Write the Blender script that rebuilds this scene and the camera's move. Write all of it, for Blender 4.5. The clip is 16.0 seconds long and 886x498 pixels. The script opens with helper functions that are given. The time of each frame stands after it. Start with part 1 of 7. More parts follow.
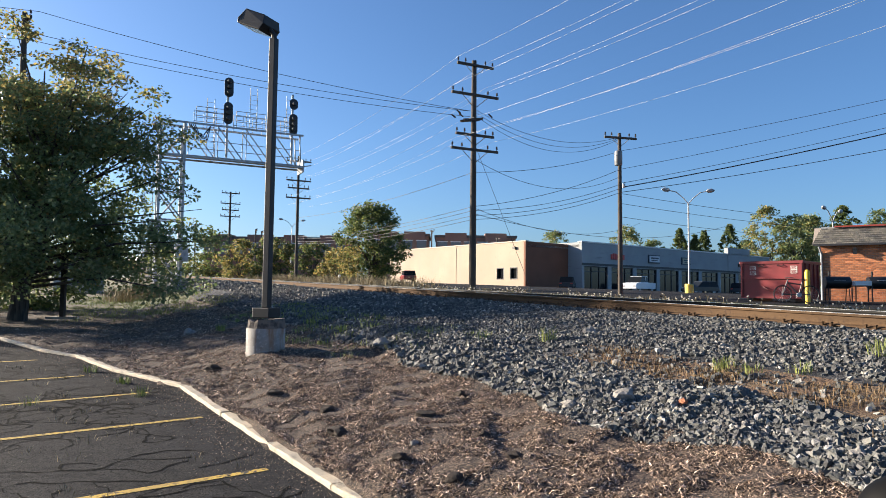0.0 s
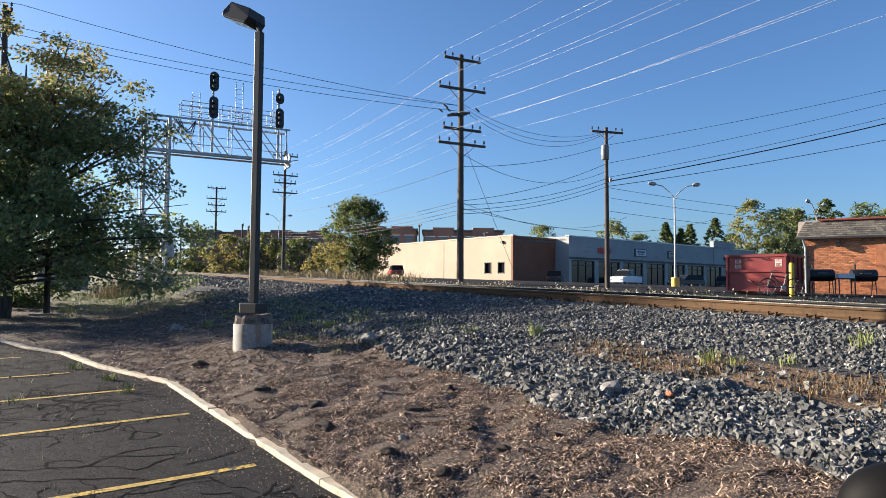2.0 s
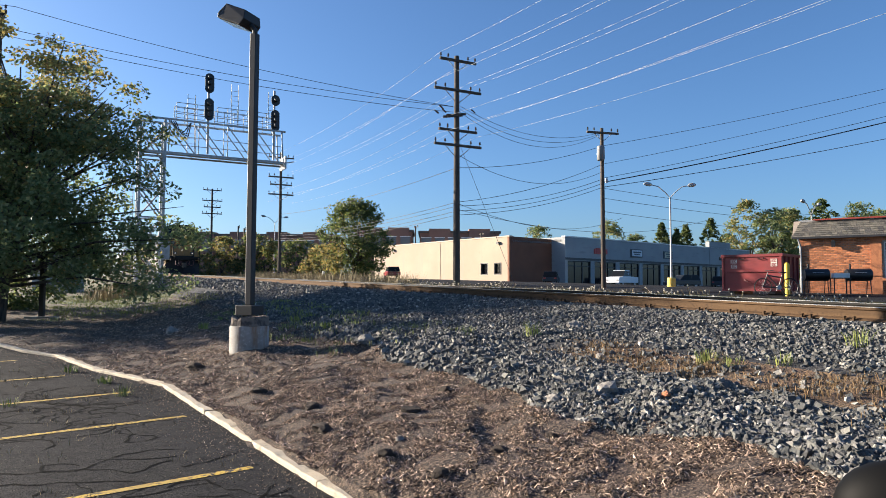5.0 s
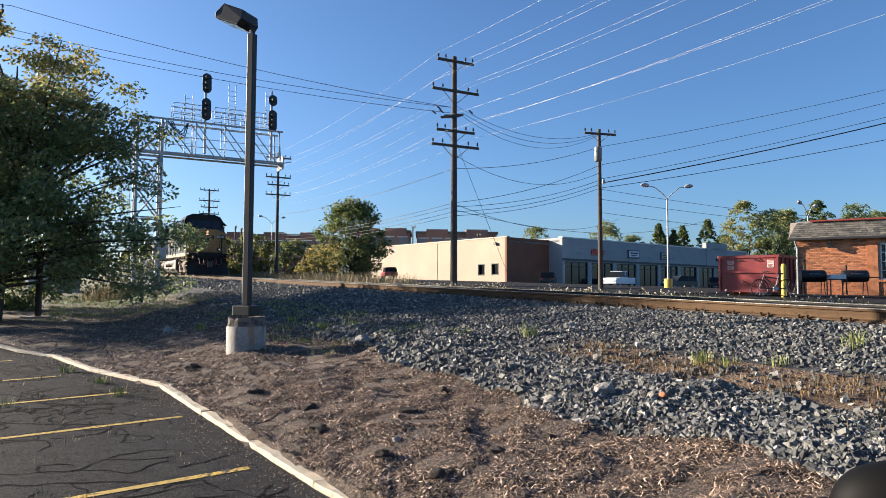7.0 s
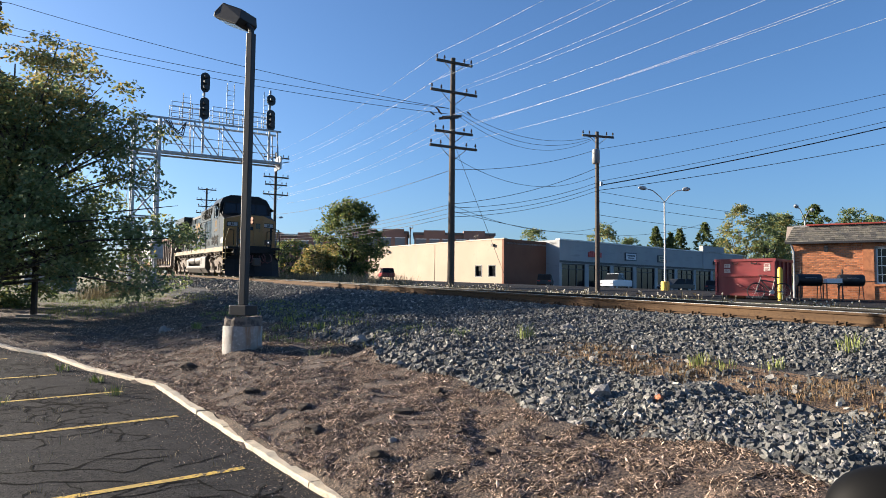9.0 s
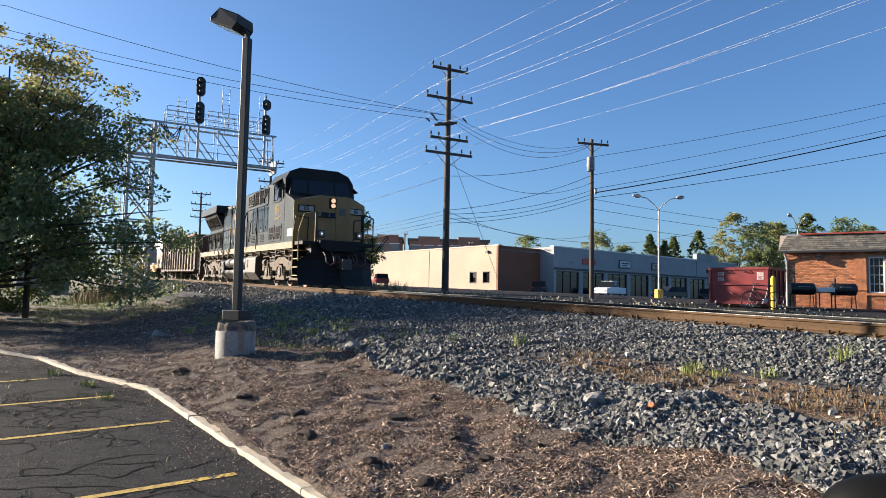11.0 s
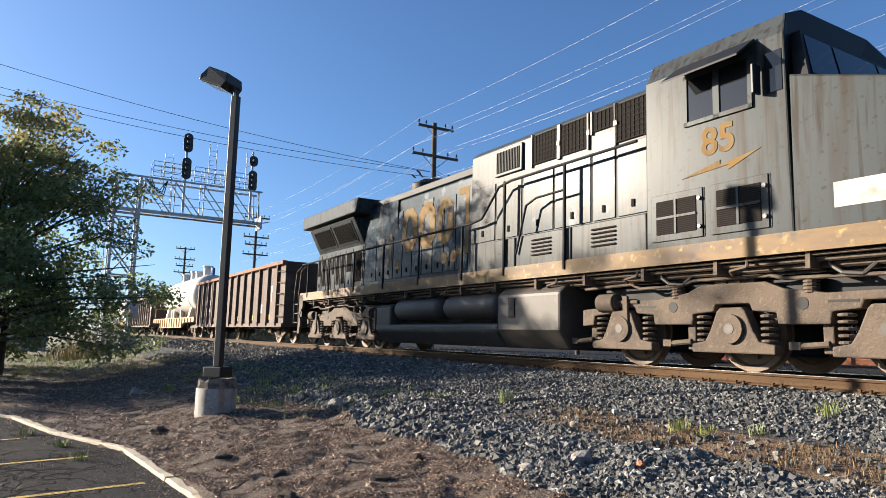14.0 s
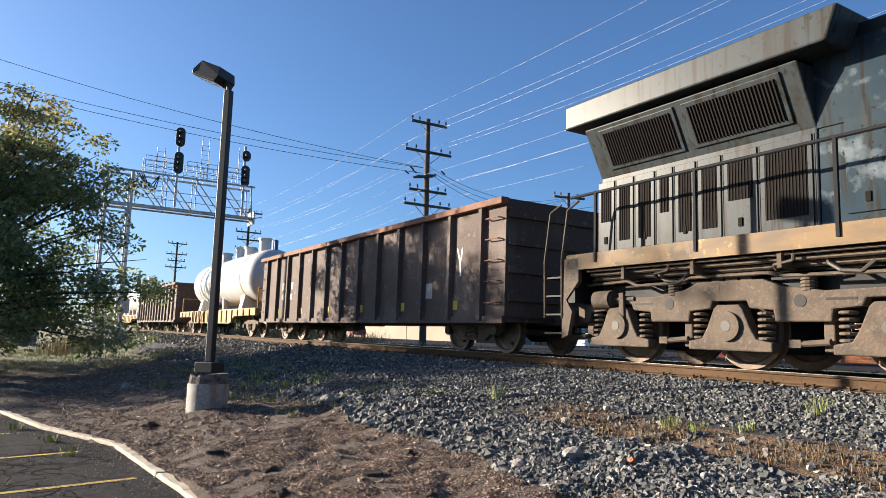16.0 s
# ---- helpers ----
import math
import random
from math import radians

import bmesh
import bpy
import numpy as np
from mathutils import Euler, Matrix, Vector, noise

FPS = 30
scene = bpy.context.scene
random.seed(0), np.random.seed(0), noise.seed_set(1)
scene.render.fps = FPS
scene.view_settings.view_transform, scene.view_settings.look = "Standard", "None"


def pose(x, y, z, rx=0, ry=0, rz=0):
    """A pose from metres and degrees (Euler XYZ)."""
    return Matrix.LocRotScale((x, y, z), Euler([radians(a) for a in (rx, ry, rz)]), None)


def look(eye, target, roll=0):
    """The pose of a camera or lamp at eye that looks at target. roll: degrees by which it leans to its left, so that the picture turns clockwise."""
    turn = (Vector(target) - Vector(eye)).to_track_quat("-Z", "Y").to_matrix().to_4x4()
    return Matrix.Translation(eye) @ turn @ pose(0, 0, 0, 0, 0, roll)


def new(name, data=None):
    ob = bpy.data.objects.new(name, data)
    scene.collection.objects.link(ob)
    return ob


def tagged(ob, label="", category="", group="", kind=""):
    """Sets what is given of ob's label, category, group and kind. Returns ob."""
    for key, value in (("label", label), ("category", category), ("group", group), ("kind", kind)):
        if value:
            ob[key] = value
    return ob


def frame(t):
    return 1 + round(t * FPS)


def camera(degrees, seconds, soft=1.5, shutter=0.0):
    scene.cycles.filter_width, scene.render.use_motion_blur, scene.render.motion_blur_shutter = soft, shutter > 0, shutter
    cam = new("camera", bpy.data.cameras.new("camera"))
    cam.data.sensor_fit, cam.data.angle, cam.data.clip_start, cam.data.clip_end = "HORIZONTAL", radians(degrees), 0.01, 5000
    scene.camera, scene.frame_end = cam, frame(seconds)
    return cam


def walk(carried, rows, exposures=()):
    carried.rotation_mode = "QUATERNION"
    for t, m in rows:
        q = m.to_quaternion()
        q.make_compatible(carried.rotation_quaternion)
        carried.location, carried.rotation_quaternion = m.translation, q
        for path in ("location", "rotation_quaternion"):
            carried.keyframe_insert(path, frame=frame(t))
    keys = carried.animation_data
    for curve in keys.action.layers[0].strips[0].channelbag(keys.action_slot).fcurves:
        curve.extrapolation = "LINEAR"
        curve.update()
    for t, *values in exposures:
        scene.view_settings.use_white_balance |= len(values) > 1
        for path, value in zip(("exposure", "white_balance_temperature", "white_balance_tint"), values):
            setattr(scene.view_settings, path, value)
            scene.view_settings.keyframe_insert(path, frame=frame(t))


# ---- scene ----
# ---- camera ----
EYE = 1.63
cam = camera(66.3, 16.0, soft=0.6)
PATH = [
    (0.0, 0.00, 3.63, 0.66),
    (0.5, -0.20, 3.57, 0.58),
    (1.0, -0.47, 3.45, 0.56),
    (1.5, -0.81, 3.30, 0.39),
    (2.0, -1.05, 3.18, 0.38),
    (2.5, -1.25, 3.07, 0.30),
    (3.0, -1.26, 3.10, 0.49),
    (3.5, -1.08, 3.15, 0.38),
    (4.0, -1.02, 3.20, 0.28),
    (6.5, -1.88, 3.33, -0.01),
    (7.0, -1.59, 3.33, 0.23),
    (7.5, -1.63, 3.35, 0.68),
    (8.0, -1.78, 3.43, 1.01),
    (8.5, -1.82, 3.45, 0.85),
    (9.0, -1.82, 3.43, 0.65),
    (11.5, -2.34, 4.04, 1.09),
    (12.0, -2.39, 4.15, 0.93),
    (12.5, -2.68, 4.98, 0.64),
    (13.0, -3.02, 6.49, 0.59),
    (13.5, -3.27, 7.99, 0.73),
    (14.0, -3.44, 8.66, 1.01),
    (14.5, -3.60, 8.81, 1.03),
    (15.0, -3.83, 8.79, 0.99),
    (15.5, -4.02, 8.64, 0.93),
    (16.0, -4.05, 8.35, 1.22),
]
walk(cam, [(t, pose(0, 0, EYE, 90 + p, 0, y) @ pose(0, 0, 0, 0, 0, r)) for t, y, p, r in PATH])

# ---- light ----
SUN_AZ, SUN_EL = math.atan2(0.336, -0.942), radians(16.5)
world = bpy.data.worlds.new("sky")
scene.world = world
world.use_nodes = True
wn = world.node_tree
sky = wn.nodes.new("ShaderNodeTexSky")
sky.sky_type, sky.sun_disc = "NISHITA", False
sky.sun_elevation, sky.sun_rotation = SUN_EL, math.pi / 2 - SUN_AZ
sky.altitude, sky.air_density, sky.dust_density, sky.ozone_density = 200, 0.95, 1.5, 6.0
wn.links.new(sky.outputs[0], wn.nodes["Background"].inputs[0])
wn.nodes["Background"].inputs[1].default_value = 0.064
sun = new("sun", bpy.data.lights.new("sun", "SUN"))
sun.data.energy, sun.data.angle, sun.data.color = 5.0, radians(0.55), (1.0, 0.87, 0.71)
sun.matrix_world = look((math.cos(SUN_AZ) * 60, math.sin(SUN_AZ) * 60, 60 * math.tan(SUN_EL)), (0, 0, 0))
scene.view_settings.exposure = 1.66

# ---- plan of the line: u runs along the rails to the south end, w from their middle towards the car park ----
HEAD, OFF, RAIL_Z, GRADE = radians(27.36), 9.34, 1.30, radians(1.28)
DX, DY = math.sin(HEAD), -math.cos(HEAD)
NX, NY = math.cos(HEAD), math.sin(HEAD)
TRACK = pose(OFF * NX, OFF * NY, RAIL_Z, 0, math.degrees(GRADE), math.degrees(math.atan2(DY, DX)))


def uw(x, y):
    return DX * x + DY * y, OFF - NX * x - NY * y


def xy(u, w):
    return DX * u + NX * (OFF - w), DY * u + NY * (OFF - w)


PROFILE = [(-9000, 0.2), (-67.5, 0.2), (-49.5, 0.3), (-31.5, 0.95), (-9, 0.9), (-4.2, 0.62), (-3.2, 0.72), (-1.75, 1.06), (-1.4, 1.12), (1.4, 1.12), (1.75, 1.07),
           (2.6, 0.95), (3.3, 0.86), (4.3, 0.72), (4.9, 0.66), (5.6, 0.42), (6.8, 0.30), (7.6, 0.10), (8.6, 0.02), (9000, 0.0)]


def base_z(u, w):
    for (a, za), (b, zb) in zip(PROFILE, PROFILE[1:]):
        if a <= w <= b:
            z = za + (zb - za) * (w - a) / (b - a)
            break
    return z - math.tan(GRADE) * max(-130, min(60, u))


def ground_z(x, y):
    return base_z(*uw(x, y))


# ---- mesh tools ----
class M:
    """Faces gathered in plain lists."""

    def __init__(self):
        self.v, self.f, self.mi, self.slot = [], [], [], 0

    def add(self, vs, fs):
        n = len(self.v)
        self.v += [tuple(p) for p in vs]
        self.f += [tuple(n + i for i in q) for q in fs]
        self.mi += [self.slot] * len(fs)
        return self

    def box(self, x0, x1, y0, y1, z0, z1, m=None):
        vs = [Vector((x, y, z)) for z in (z0, z1) for y in (y0, y1) for x in (x0, x1)]
        if m:
            vs = [m @ p for p in vs]
        return self.add(vs, [(0, 2, 3, 1), (4, 5, 7, 6), (0, 1, 5, 4), (2, 6, 7, 3), (0, 4, 6, 2), (1, 3, 7, 5)])

    def tube(self, a, b, r, n=8, r2=None, cap=True):
        a, b = Vector(a), Vector(b)
        q = (b - a).to_track_quat("Z", "Y")
        r2 = r if r2 is None else r2
        vs = []
        for p, rr in ((a, r), (b, r2)):
            for i in range(n):
                t = 2 * math.pi * (i + 0.5) / n
                vs.append(p + q @ Vector((rr * math.cos(t), rr * math.sin(t), 0)))
        fs = [(i, (i + 1) % n, n + (i + 1) % n, n + i) for i in range(n)]
        if cap:
            fs += [tuple(range(n))[::-1], tuple(range(n, 2 * n))]
        return self.add(vs, fs)

    def path(self, pts, r, n=6):
        for a, b in zip(pts, pts[1:]):
            self.tube(a, b, r, n)
        return self

    def prism(self, prof, y0, y1, axis="y"):
        """A closed outline (x, z) pushed from y0 to y1; axis x takes (y, z), axis z takes (x, y)."""
        put = {"y": lambda p, c: (p[0], c, p[1]), "x": lambda p, c: (c, p[0], p[1]), "z": lambda p, c: (p[0], p[1], c)}[axis]
        n = len(prof)
        vs = [put(p, y0) for p in prof] + [put(p, y1) for p in prof]
        return self.add(vs, [(i, (i + 1) % n, n + (i + 1) % n, n + i) for i in range(n)] + [tuple(range(n))[::-1], tuple(range(n, 2 * n))])

    def lathe(self, prof, n=16, m=None):
        """Rings (radius, z) round the z axis."""
        vs, k = [], len(prof)
        for r, z in prof:
            for i in range(n):
                t = 2 * math.pi * i / n
                p = Vector((r * math.cos(t), r * math.sin(t), z))
                vs.append(m @ p if m else p)
        fs = [(j * n + i, j * n + (i + 1) % n, (j + 1) * n + (i + 1) % n, (j + 1) * n + i) for j in range(k - 1) for i in range(n)]
        return self.add(vs, fs + [tuple(range(n))[::-1], tuple(range((k - 1) * n, k * n))])

    def mesh(self, name, mats, smooth=None):
        me = bpy.data.meshes.new(name)
        me.from_pydata(self.v, [], self.f)
        for mt in mats if isinstance(mats, (list, tuple)) else [mats]:
            me.materials.append(mt)
        me.polygons.foreach_set("material_index", self.mi)
        b = bmesh.new()
        b.from_mesh(me)
        bmesh.ops.recalc_face_normals(b, faces=b.faces)
        b.to_mesh(me)
        b.free()
        if smooth:
            me.shade_smooth()
            me.set_sharp_from_angle(angle=radians(smooth))
        return me


def part(name, m, mat, parent=None, label="", bevel=0.0, smooth=None):
    ob = new(name, m.mesh(name, mat, smooth))
    if parent:
        ob.parent = parent
    if label:
        ob["label"] = label
    if bevel:
        md = ob.modifiers.new("edge", "BEVEL")
        md.width, md.segments, md.limit_method, md.angle_limit = bevel, 2, "ANGLE", radians(40)
    return ob


def empty(name, m, label, category, group="", kind=""):
    ob = new(name)
    ob.empty_display_size = 0.2
    ob.matrix_basis = m
    return tagged(ob, label, category, group, kind)


# ---- materials ----
def material(name, color, rough=0.8, metal=0.0, vary=(), bump=0.0, bump_scale=30.0, spec=0.5, per="object"):
    """color: the base; vary: (scale, colour, low, high) patches laid over it by noise; bump: relief."""
    mt = bpy.data.materials.new(name)
    mt.use_nodes = True
    nt = mt.node_tree
    b = nt.nodes["Principled BSDF"]
    b.inputs["Roughness"].default_value, b.inputs["Metallic"].default_value = rough, metal
    b.inputs["Specular IOR Level"].default_value = spec
    tc = nt.nodes.new("ShaderNodeTexCoord")
    last = nt.nodes.new("ShaderNodeRGB")
    last.outputs[0].default_value = (*color, 1)
    out = last.outputs[0]
    for sc, col, lo, hi in vary:
        nz = nt.nodes.new("ShaderNodeTexNoise")
        nz.inputs["Detail"].default_value = 5
        if isinstance(sc, tuple):
            mp = nt.nodes.new("ShaderNodeMapping")
            mp.inputs["Scale"].default_value = sc
            nt.links.new(tc.outputs["Object"], mp.inputs[0])
            nt.links.new(mp.outputs[0], nz.inputs["Vector"])
            nz.inputs["Scale"].default_value = 1
        else:
            nt.links.new(tc.outputs["Object"], nz.inputs["Vector"])
            nz.inputs["Scale"].default_value = sc
        mr = nt.nodes.new("ShaderNodeMapRange")
        mr.inputs[1].default_value, mr.inputs[2].default_value = lo, hi
        nt.links.new(nz.outputs[0], mr.inputs[0])
        mx = nt.nodes.new("ShaderNodeMix")
        mx.data_type = "RGBA"
        mx.inputs[7].default_value = (*col, 1)
        nt.links.new(mr.outputs[0], mx.inputs[0])
        nt.links.new(out, mx.inputs[6])
        out = mx.outputs[2]
    nt.links.new(out, b.inputs["Base Color"])
    if bump:
        nz = nt.nodes.new("ShaderNodeTexNoise")
        nz.inputs["Scale"].default_value, nz.inputs["Detail"].default_value = bump_scale, 6
        nt.links.new(tc.outputs["Object"], nz.inputs["Vector"])
        bp = nt.nodes.new("ShaderNodeBump")
        bp.inputs["Strength"].default_value, bp.inputs["Distance"].default_value = bump, 0.03
        nt.links.new(nz.outputs[0], bp.inputs["Height"])
        nt.links.new(bp.outputs[0], b.inputs["Normal"])
    return mt


def speckle(mt, spread, island=True, hue=None):
    """Each piece takes a brightness of its own."""
    nt = mt.node_tree
    b = nt.nodes["Principled BSDF"]
    src = b.inputs["Base Color"].links[0].from_socket
    if island:
        rnd = nt.nodes.new("ShaderNodeNewGeometry").outputs["Random Per Island"]
    else:
        rnd = nt.nodes.new("ShaderNodeObjectInfo").outputs["Random"]
    ramp = nt.nodes.new("ShaderNodeValToRGB")
    els = ramp.color_ramp.elements
    for i, (pos, c) in enumerate(spread):
        e = els[i] if i < 2 else els.new(pos)
        e.position, e.color = pos, (*c, 1)
    nt.links.new(rnd, ramp.inputs[0])
    mx = nt.nodes.new("ShaderNodeMix")
    mx.data_type, mx.blend_type = "RGBA", "MULTIPLY"
    mx.inputs[0].default_value = 1
    nt.links.new(src, mx.inputs[6])
    nt.links.new(ramp.outputs[0], mx.inputs[7])
    nt.links.new(mx.outputs[2], b.inputs["Base Color"])
    return mt


def glow(name, color, strength):
    mt = bpy.data.materials.new(name)
    mt.use_nodes = True
    b = mt.node_tree.nodes["Principled BSDF"]
    b.inputs["Base Color"].default_value = (*color, 1)
    b.inputs["Emission Color"].default_value = (*color, 1)
    b.inputs["Emission Strength"].default_value = strength
    return mt


ASPHALT = material("asphalt", (0.034, 0.034, 0.036), 0.9, vary=[(0.7, (0.032, 0.031, 0.030), 0.45, 0.7), (6, (0.02, 0.02, 0.022), 0.5, 0.62), (26, (0.042, 0.04, 0.037), 0.56, 0.68), (60, (0.010, 0.010, 0.011), 0.5, 0.6), (45, (0.13, 0.12, 0.105), 0.66, 0.72)], bump=0.5, bump_scale=90, spec=0.1)
DIRT = material("mulch_soil", (0.088, 0.060, 0.045), 0.95, vary=[(1.3, (0.14, 0.10, 0.072), 0.45, 0.7), (14, (0.03, 0.02, 0.015), 0.5, 0.62), (55, (0.018, 0.012, 0.01), 0.46, 0.58), (80, (0.3, 0.22, 0.15), 0.58, 0.68)], bump=1.0, bump_scale=45)
REDSOIL = material("reddish_weedy_soil", (0.13, 0.075, 0.042), 0.95, vary=[(3, (0.17, 0.11, 0.06), 0.45, 0.65), (40, (0.04, 0.03, 0.022), 0.5, 0.62), (70, (0.28, 0.22, 0.15), 0.6, 0.7)], bump=1.0, bump_scale=45)
GRASSY = material("grass_ground", (0.10, 0.085, 0.045), 0.95, vary=[(0.25, (0.06, 0.085, 0.02), 0.45, 0.6), (3, (0.17, 0.13, 0.07), 0.5, 0.7), (40, (0.035, 0.035, 0.02), 0.5, 0.7)], bump=0.8, bump_scale=25)
# Ballast base is near black: shade of the gaps between stones, put into colour.
GRAVEL = material("shade_dark_ballast_base", (0.025, 0.025, 0.026), 0.9, vary=[(1.5, (0.10, 0.095, 0.09), 0.5, 0.7), (35, (0.015, 0.015, 0.016), 0.42, 0.6), (60, (0.14, 0.135, 0.13), 0.62, 0.72)], bump=1.0, bump_scale=45)
STONE = speckle(material("ballast_stone", (0.24, 0.24, 0.224), 0.85, vary=[(20, (0.26, 0.25, 0.25), 0.45, 0.65)], bump=0.4, bump_scale=60), [(0, (0.16, 0.165, 0.17)), (1, (1.7, 1.6, 1.45)), (0.6, (0.4, 0.41, 0.41)), (0.93, (0.75, 0.73, 0.68))])
YELLOW_LINE = material("worn_yellow_paint", (0.55, 0.36, 0.05), 0.8, vary=[(30, (0.03, 0.028, 0.026), 0.47, 0.57), (4, (0.4, 0.27, 0.06), 0.4, 0.7)])
KERB = material("kerb_concrete", (0.42, 0.37, 0.29), 0.9, vary=[(3, (0.5, 0.42, 0.31), 0.4, 0.6), (14, (0.3, 0.27, 0.22), 0.55, 0.72)], bump=0.6, bump_scale=50)
RUST = material("rusty_steel", (0.075, 0.046, 0.026), 0.85, 0.0, spec=0.15, vary=[((0.4, 3, 20), (0.10, 0.06, 0.032), 0.45, 0.68), (18, (0.045, 0.028, 0.02), 0.55, 0.75)], bump=0.2)
RAIL_BLACK = material("near_black_rail_steel", (0.012, 0.011, 0.010), 0.6, spec=0.2, vary=[((0.5, 3, 9), (0.03, 0.022, 0.016), 0.5, 0.7)])
RAILTOP = material("polished_railhead", (0.5, 0.5, 0.5), 0.25, 1.0, vary=[(2, (0.3, 0.28, 0.27), 0.5, 0.8)])
TIE = material("old_tie_timber", (0.09, 0.07, 0.055), 0.95, vary=[((1, 9, 9), (0.04, 0.03, 0.025), 0.4, 0.6)], bump=0.7)
WOODPOLE = material("weathered_pole_wood", (0.085, 0.07, 0.058), 0.95, vary=[((25, 25, 0.6), (0.06, 0.048, 0.04), 0.42, 0.62), (0.5, (0.12, 0.10, 0.085), 0.5, 0.7)], bump=0.6)
GALV = material("galvanised_steel", (0.40, 0.41, 0.41), 0.55, 0.35, vary=[(4, (0.29, 0.29, 0.30), 0.45, 0.65)])
BLACK = material("black_enamel", (0.012, 0.012, 0.013), 0.45)
BRONZE = material("dark_bronze_paint", (0.014, 0.012, 0.011), 0.55, vary=[(6, (0.026, 0.022, 0.02), 0.5, 0.8)])
CONCRETE = material("cast_concrete", (0.32, 0.305, 0.28), 0.9, vary=[(3.5, (0.2, 0.18, 0.155), 0.42, 0.66), (25, (0.4, 0.385, 0.35), 0.55, 0.75), ((6, 6, 0.9), (0.22, 0.12, 0.06), 0.56, 0.7)], bump=0.4, bump_scale=60)
GLASS_DARK = material("window_glass", (0.012, 0.013, 0.015), 0.06, spec=0.4)
LEAF = speckle(material("green_leaves", (0.205, 0.245, 0.115), 0.5), [(0, (0.5, 0.6, 0.5)), (1, (1.5, 1.3, 1.2)), (0.7, (0.9, 0.95, 0.8))])
LEAF_Y = speckle(material("yellowing_leaves", (0.31, 0.265, 0.10), 0.6), [(0, (0.4, 0.55, 0.6)), (1, (1.3, 1.1, 0.9))])
LEAF_D = speckle(material("dark_leaves", (0.10, 0.135, 0.05), 0.6), [(0, (0.5, 0.6, 0.6)), (1, (1.6, 1.4, 1.1))])
BARK = material("grey_bark", (0.09, 0.075, 0.06), 0.95, vary=[((14, 14, 2), (0.035, 0.03, 0.025), 0.42, 0.6)], bump=1.0)
for lf in (LEAF, LEAF_Y, LEAF_D):
    nt = lf.node_tree
    pb, mo = nt.nodes["Principled BSDF"], nt.nodes["Material Output"]
    tl, mxs = nt.nodes.new("ShaderNodeBsdfTranslucent"), nt.nodes.new("ShaderNodeMixShader")
    mxs.inputs[0].default_value = 0.5
    nt.links.new(pb.inputs["Base Color"].links[0].from_socket, tl.inputs[0])
    nt.links.new(pb.outputs[0], mxs.inputs[1])
    nt.links.new(tl.outputs[0], mxs.inputs[2])
    nt.links.new(mxs.outputs[0], mo.inputs[0])

# ---- ground ----
KERB_LINE = [(-22, 27), (-14, 19.6), (-9.8, 15.34), (-7.8, 13.45), (-6.74, 12.72), (-5.26, 11.06), (-4.4, 10.33), (-3.63, 9.65), (-2.44, 7.81),
             (-1.44, 6.27), (-0.77, 5.24), (-0.3, 4.6), (0.5, 3.4), (1.6, 1.8), (3.2, -0.6), (14, -18)]


def kerb_x(y):
    for (xa, ya), (xb, yb) in zip(KERB_LINE, KERB_LINE[1:]):
        if yb <= y <= ya:
            return xa + (xb - xa) * (ya - y) / (ya - yb)
    return -22 - (y - 27) if y > 27 else 14


def in_lot(x, y):
    return x < kerb_x(y) + 0.02 and y < 60


def mound_z(x, y):
    u, w = uw(x, y)
    if in_lot(x, y):
        return base_z(u, 40) - 0.03
    z = base_z(u, w)
    if w > 3:
        z += 0.05 * noise.noise((x * 0.8, y * 0.8, 3)) * min(1, w - 3) + 0.05 * noise.noise((x * 2.6, y * 2.6, 1)) * min(1, w - 3)
    z += 0.09 * math.exp(-((x + 2.84) ** 2 + (y - 11.0) ** 2) / 1.6)
    if w > 5.2:
        z += 0.06 * max(0, noise.noise((x * 4.5, y * 4.5, 6)) + 0.1)
    if 4.4 < w < 5.9 and -9 < u < 4:
        z += 0.05 * max(0, noise.noise((x * 1.3, y * 1.3, 9)) + 0.3)
    return z


def spread(a, b, first, grow):
    """Steps from a to b that widen."""
    out, x, d = [a], a, first
    while x + d < b:
        x, d = x + d, d * grow
        out.append(x)
    return out + [b]


us = [-v for v in spread(0, 2500, 0.22, 1.024)][::-1] + spread(0, 2500, 0.25, 1.06)[1:]
ws = [-v for v in spread(4.2, 2500, 0.5, 1.09)][::-1] + [-3.7, -3.2, -2.4, -1.75, -1.4, 1.4, 1.75] + [2 + 0.12 * i for i in range(60)] + spread(9.3, 2500, 0.2, 1.08)
g = M()
pts = []
for u in us:
    for w in ws:
        x, y = xy(u, w)
        pts.append((x, y, mound_z(x, y)))
nw = len(ws)
faces, slots = [], []
for i in range(len(us) - 1):
    for j in range(nw - 1):
        u, w = (us[i] + us[i + 1]) / 2, (ws[j] + ws[j + 1]) / 2
        edge = 5.28 + 0.2 * noise.noise((u * 0.7, 0, 5))
        faces.append((i * nw + j, i * nw + j + 1, (i + 1) * nw + j + 1, (i + 1) * nw + j))
        if 3.55 < w < 4.45 and -6.8 + noise.noise((w * 3, 0, 1)) < u < 4:
            slots.append(3)
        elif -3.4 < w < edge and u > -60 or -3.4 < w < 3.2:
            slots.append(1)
        elif edge <= w < 30 and u > -31 - 3 * noise.noise((w, 0, 2)):
            slots.append(0)
        else:
            slots.append(2)
g.add(pts, faces)
g.mi = slots
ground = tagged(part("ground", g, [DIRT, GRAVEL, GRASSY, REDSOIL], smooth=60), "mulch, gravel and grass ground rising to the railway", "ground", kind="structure")

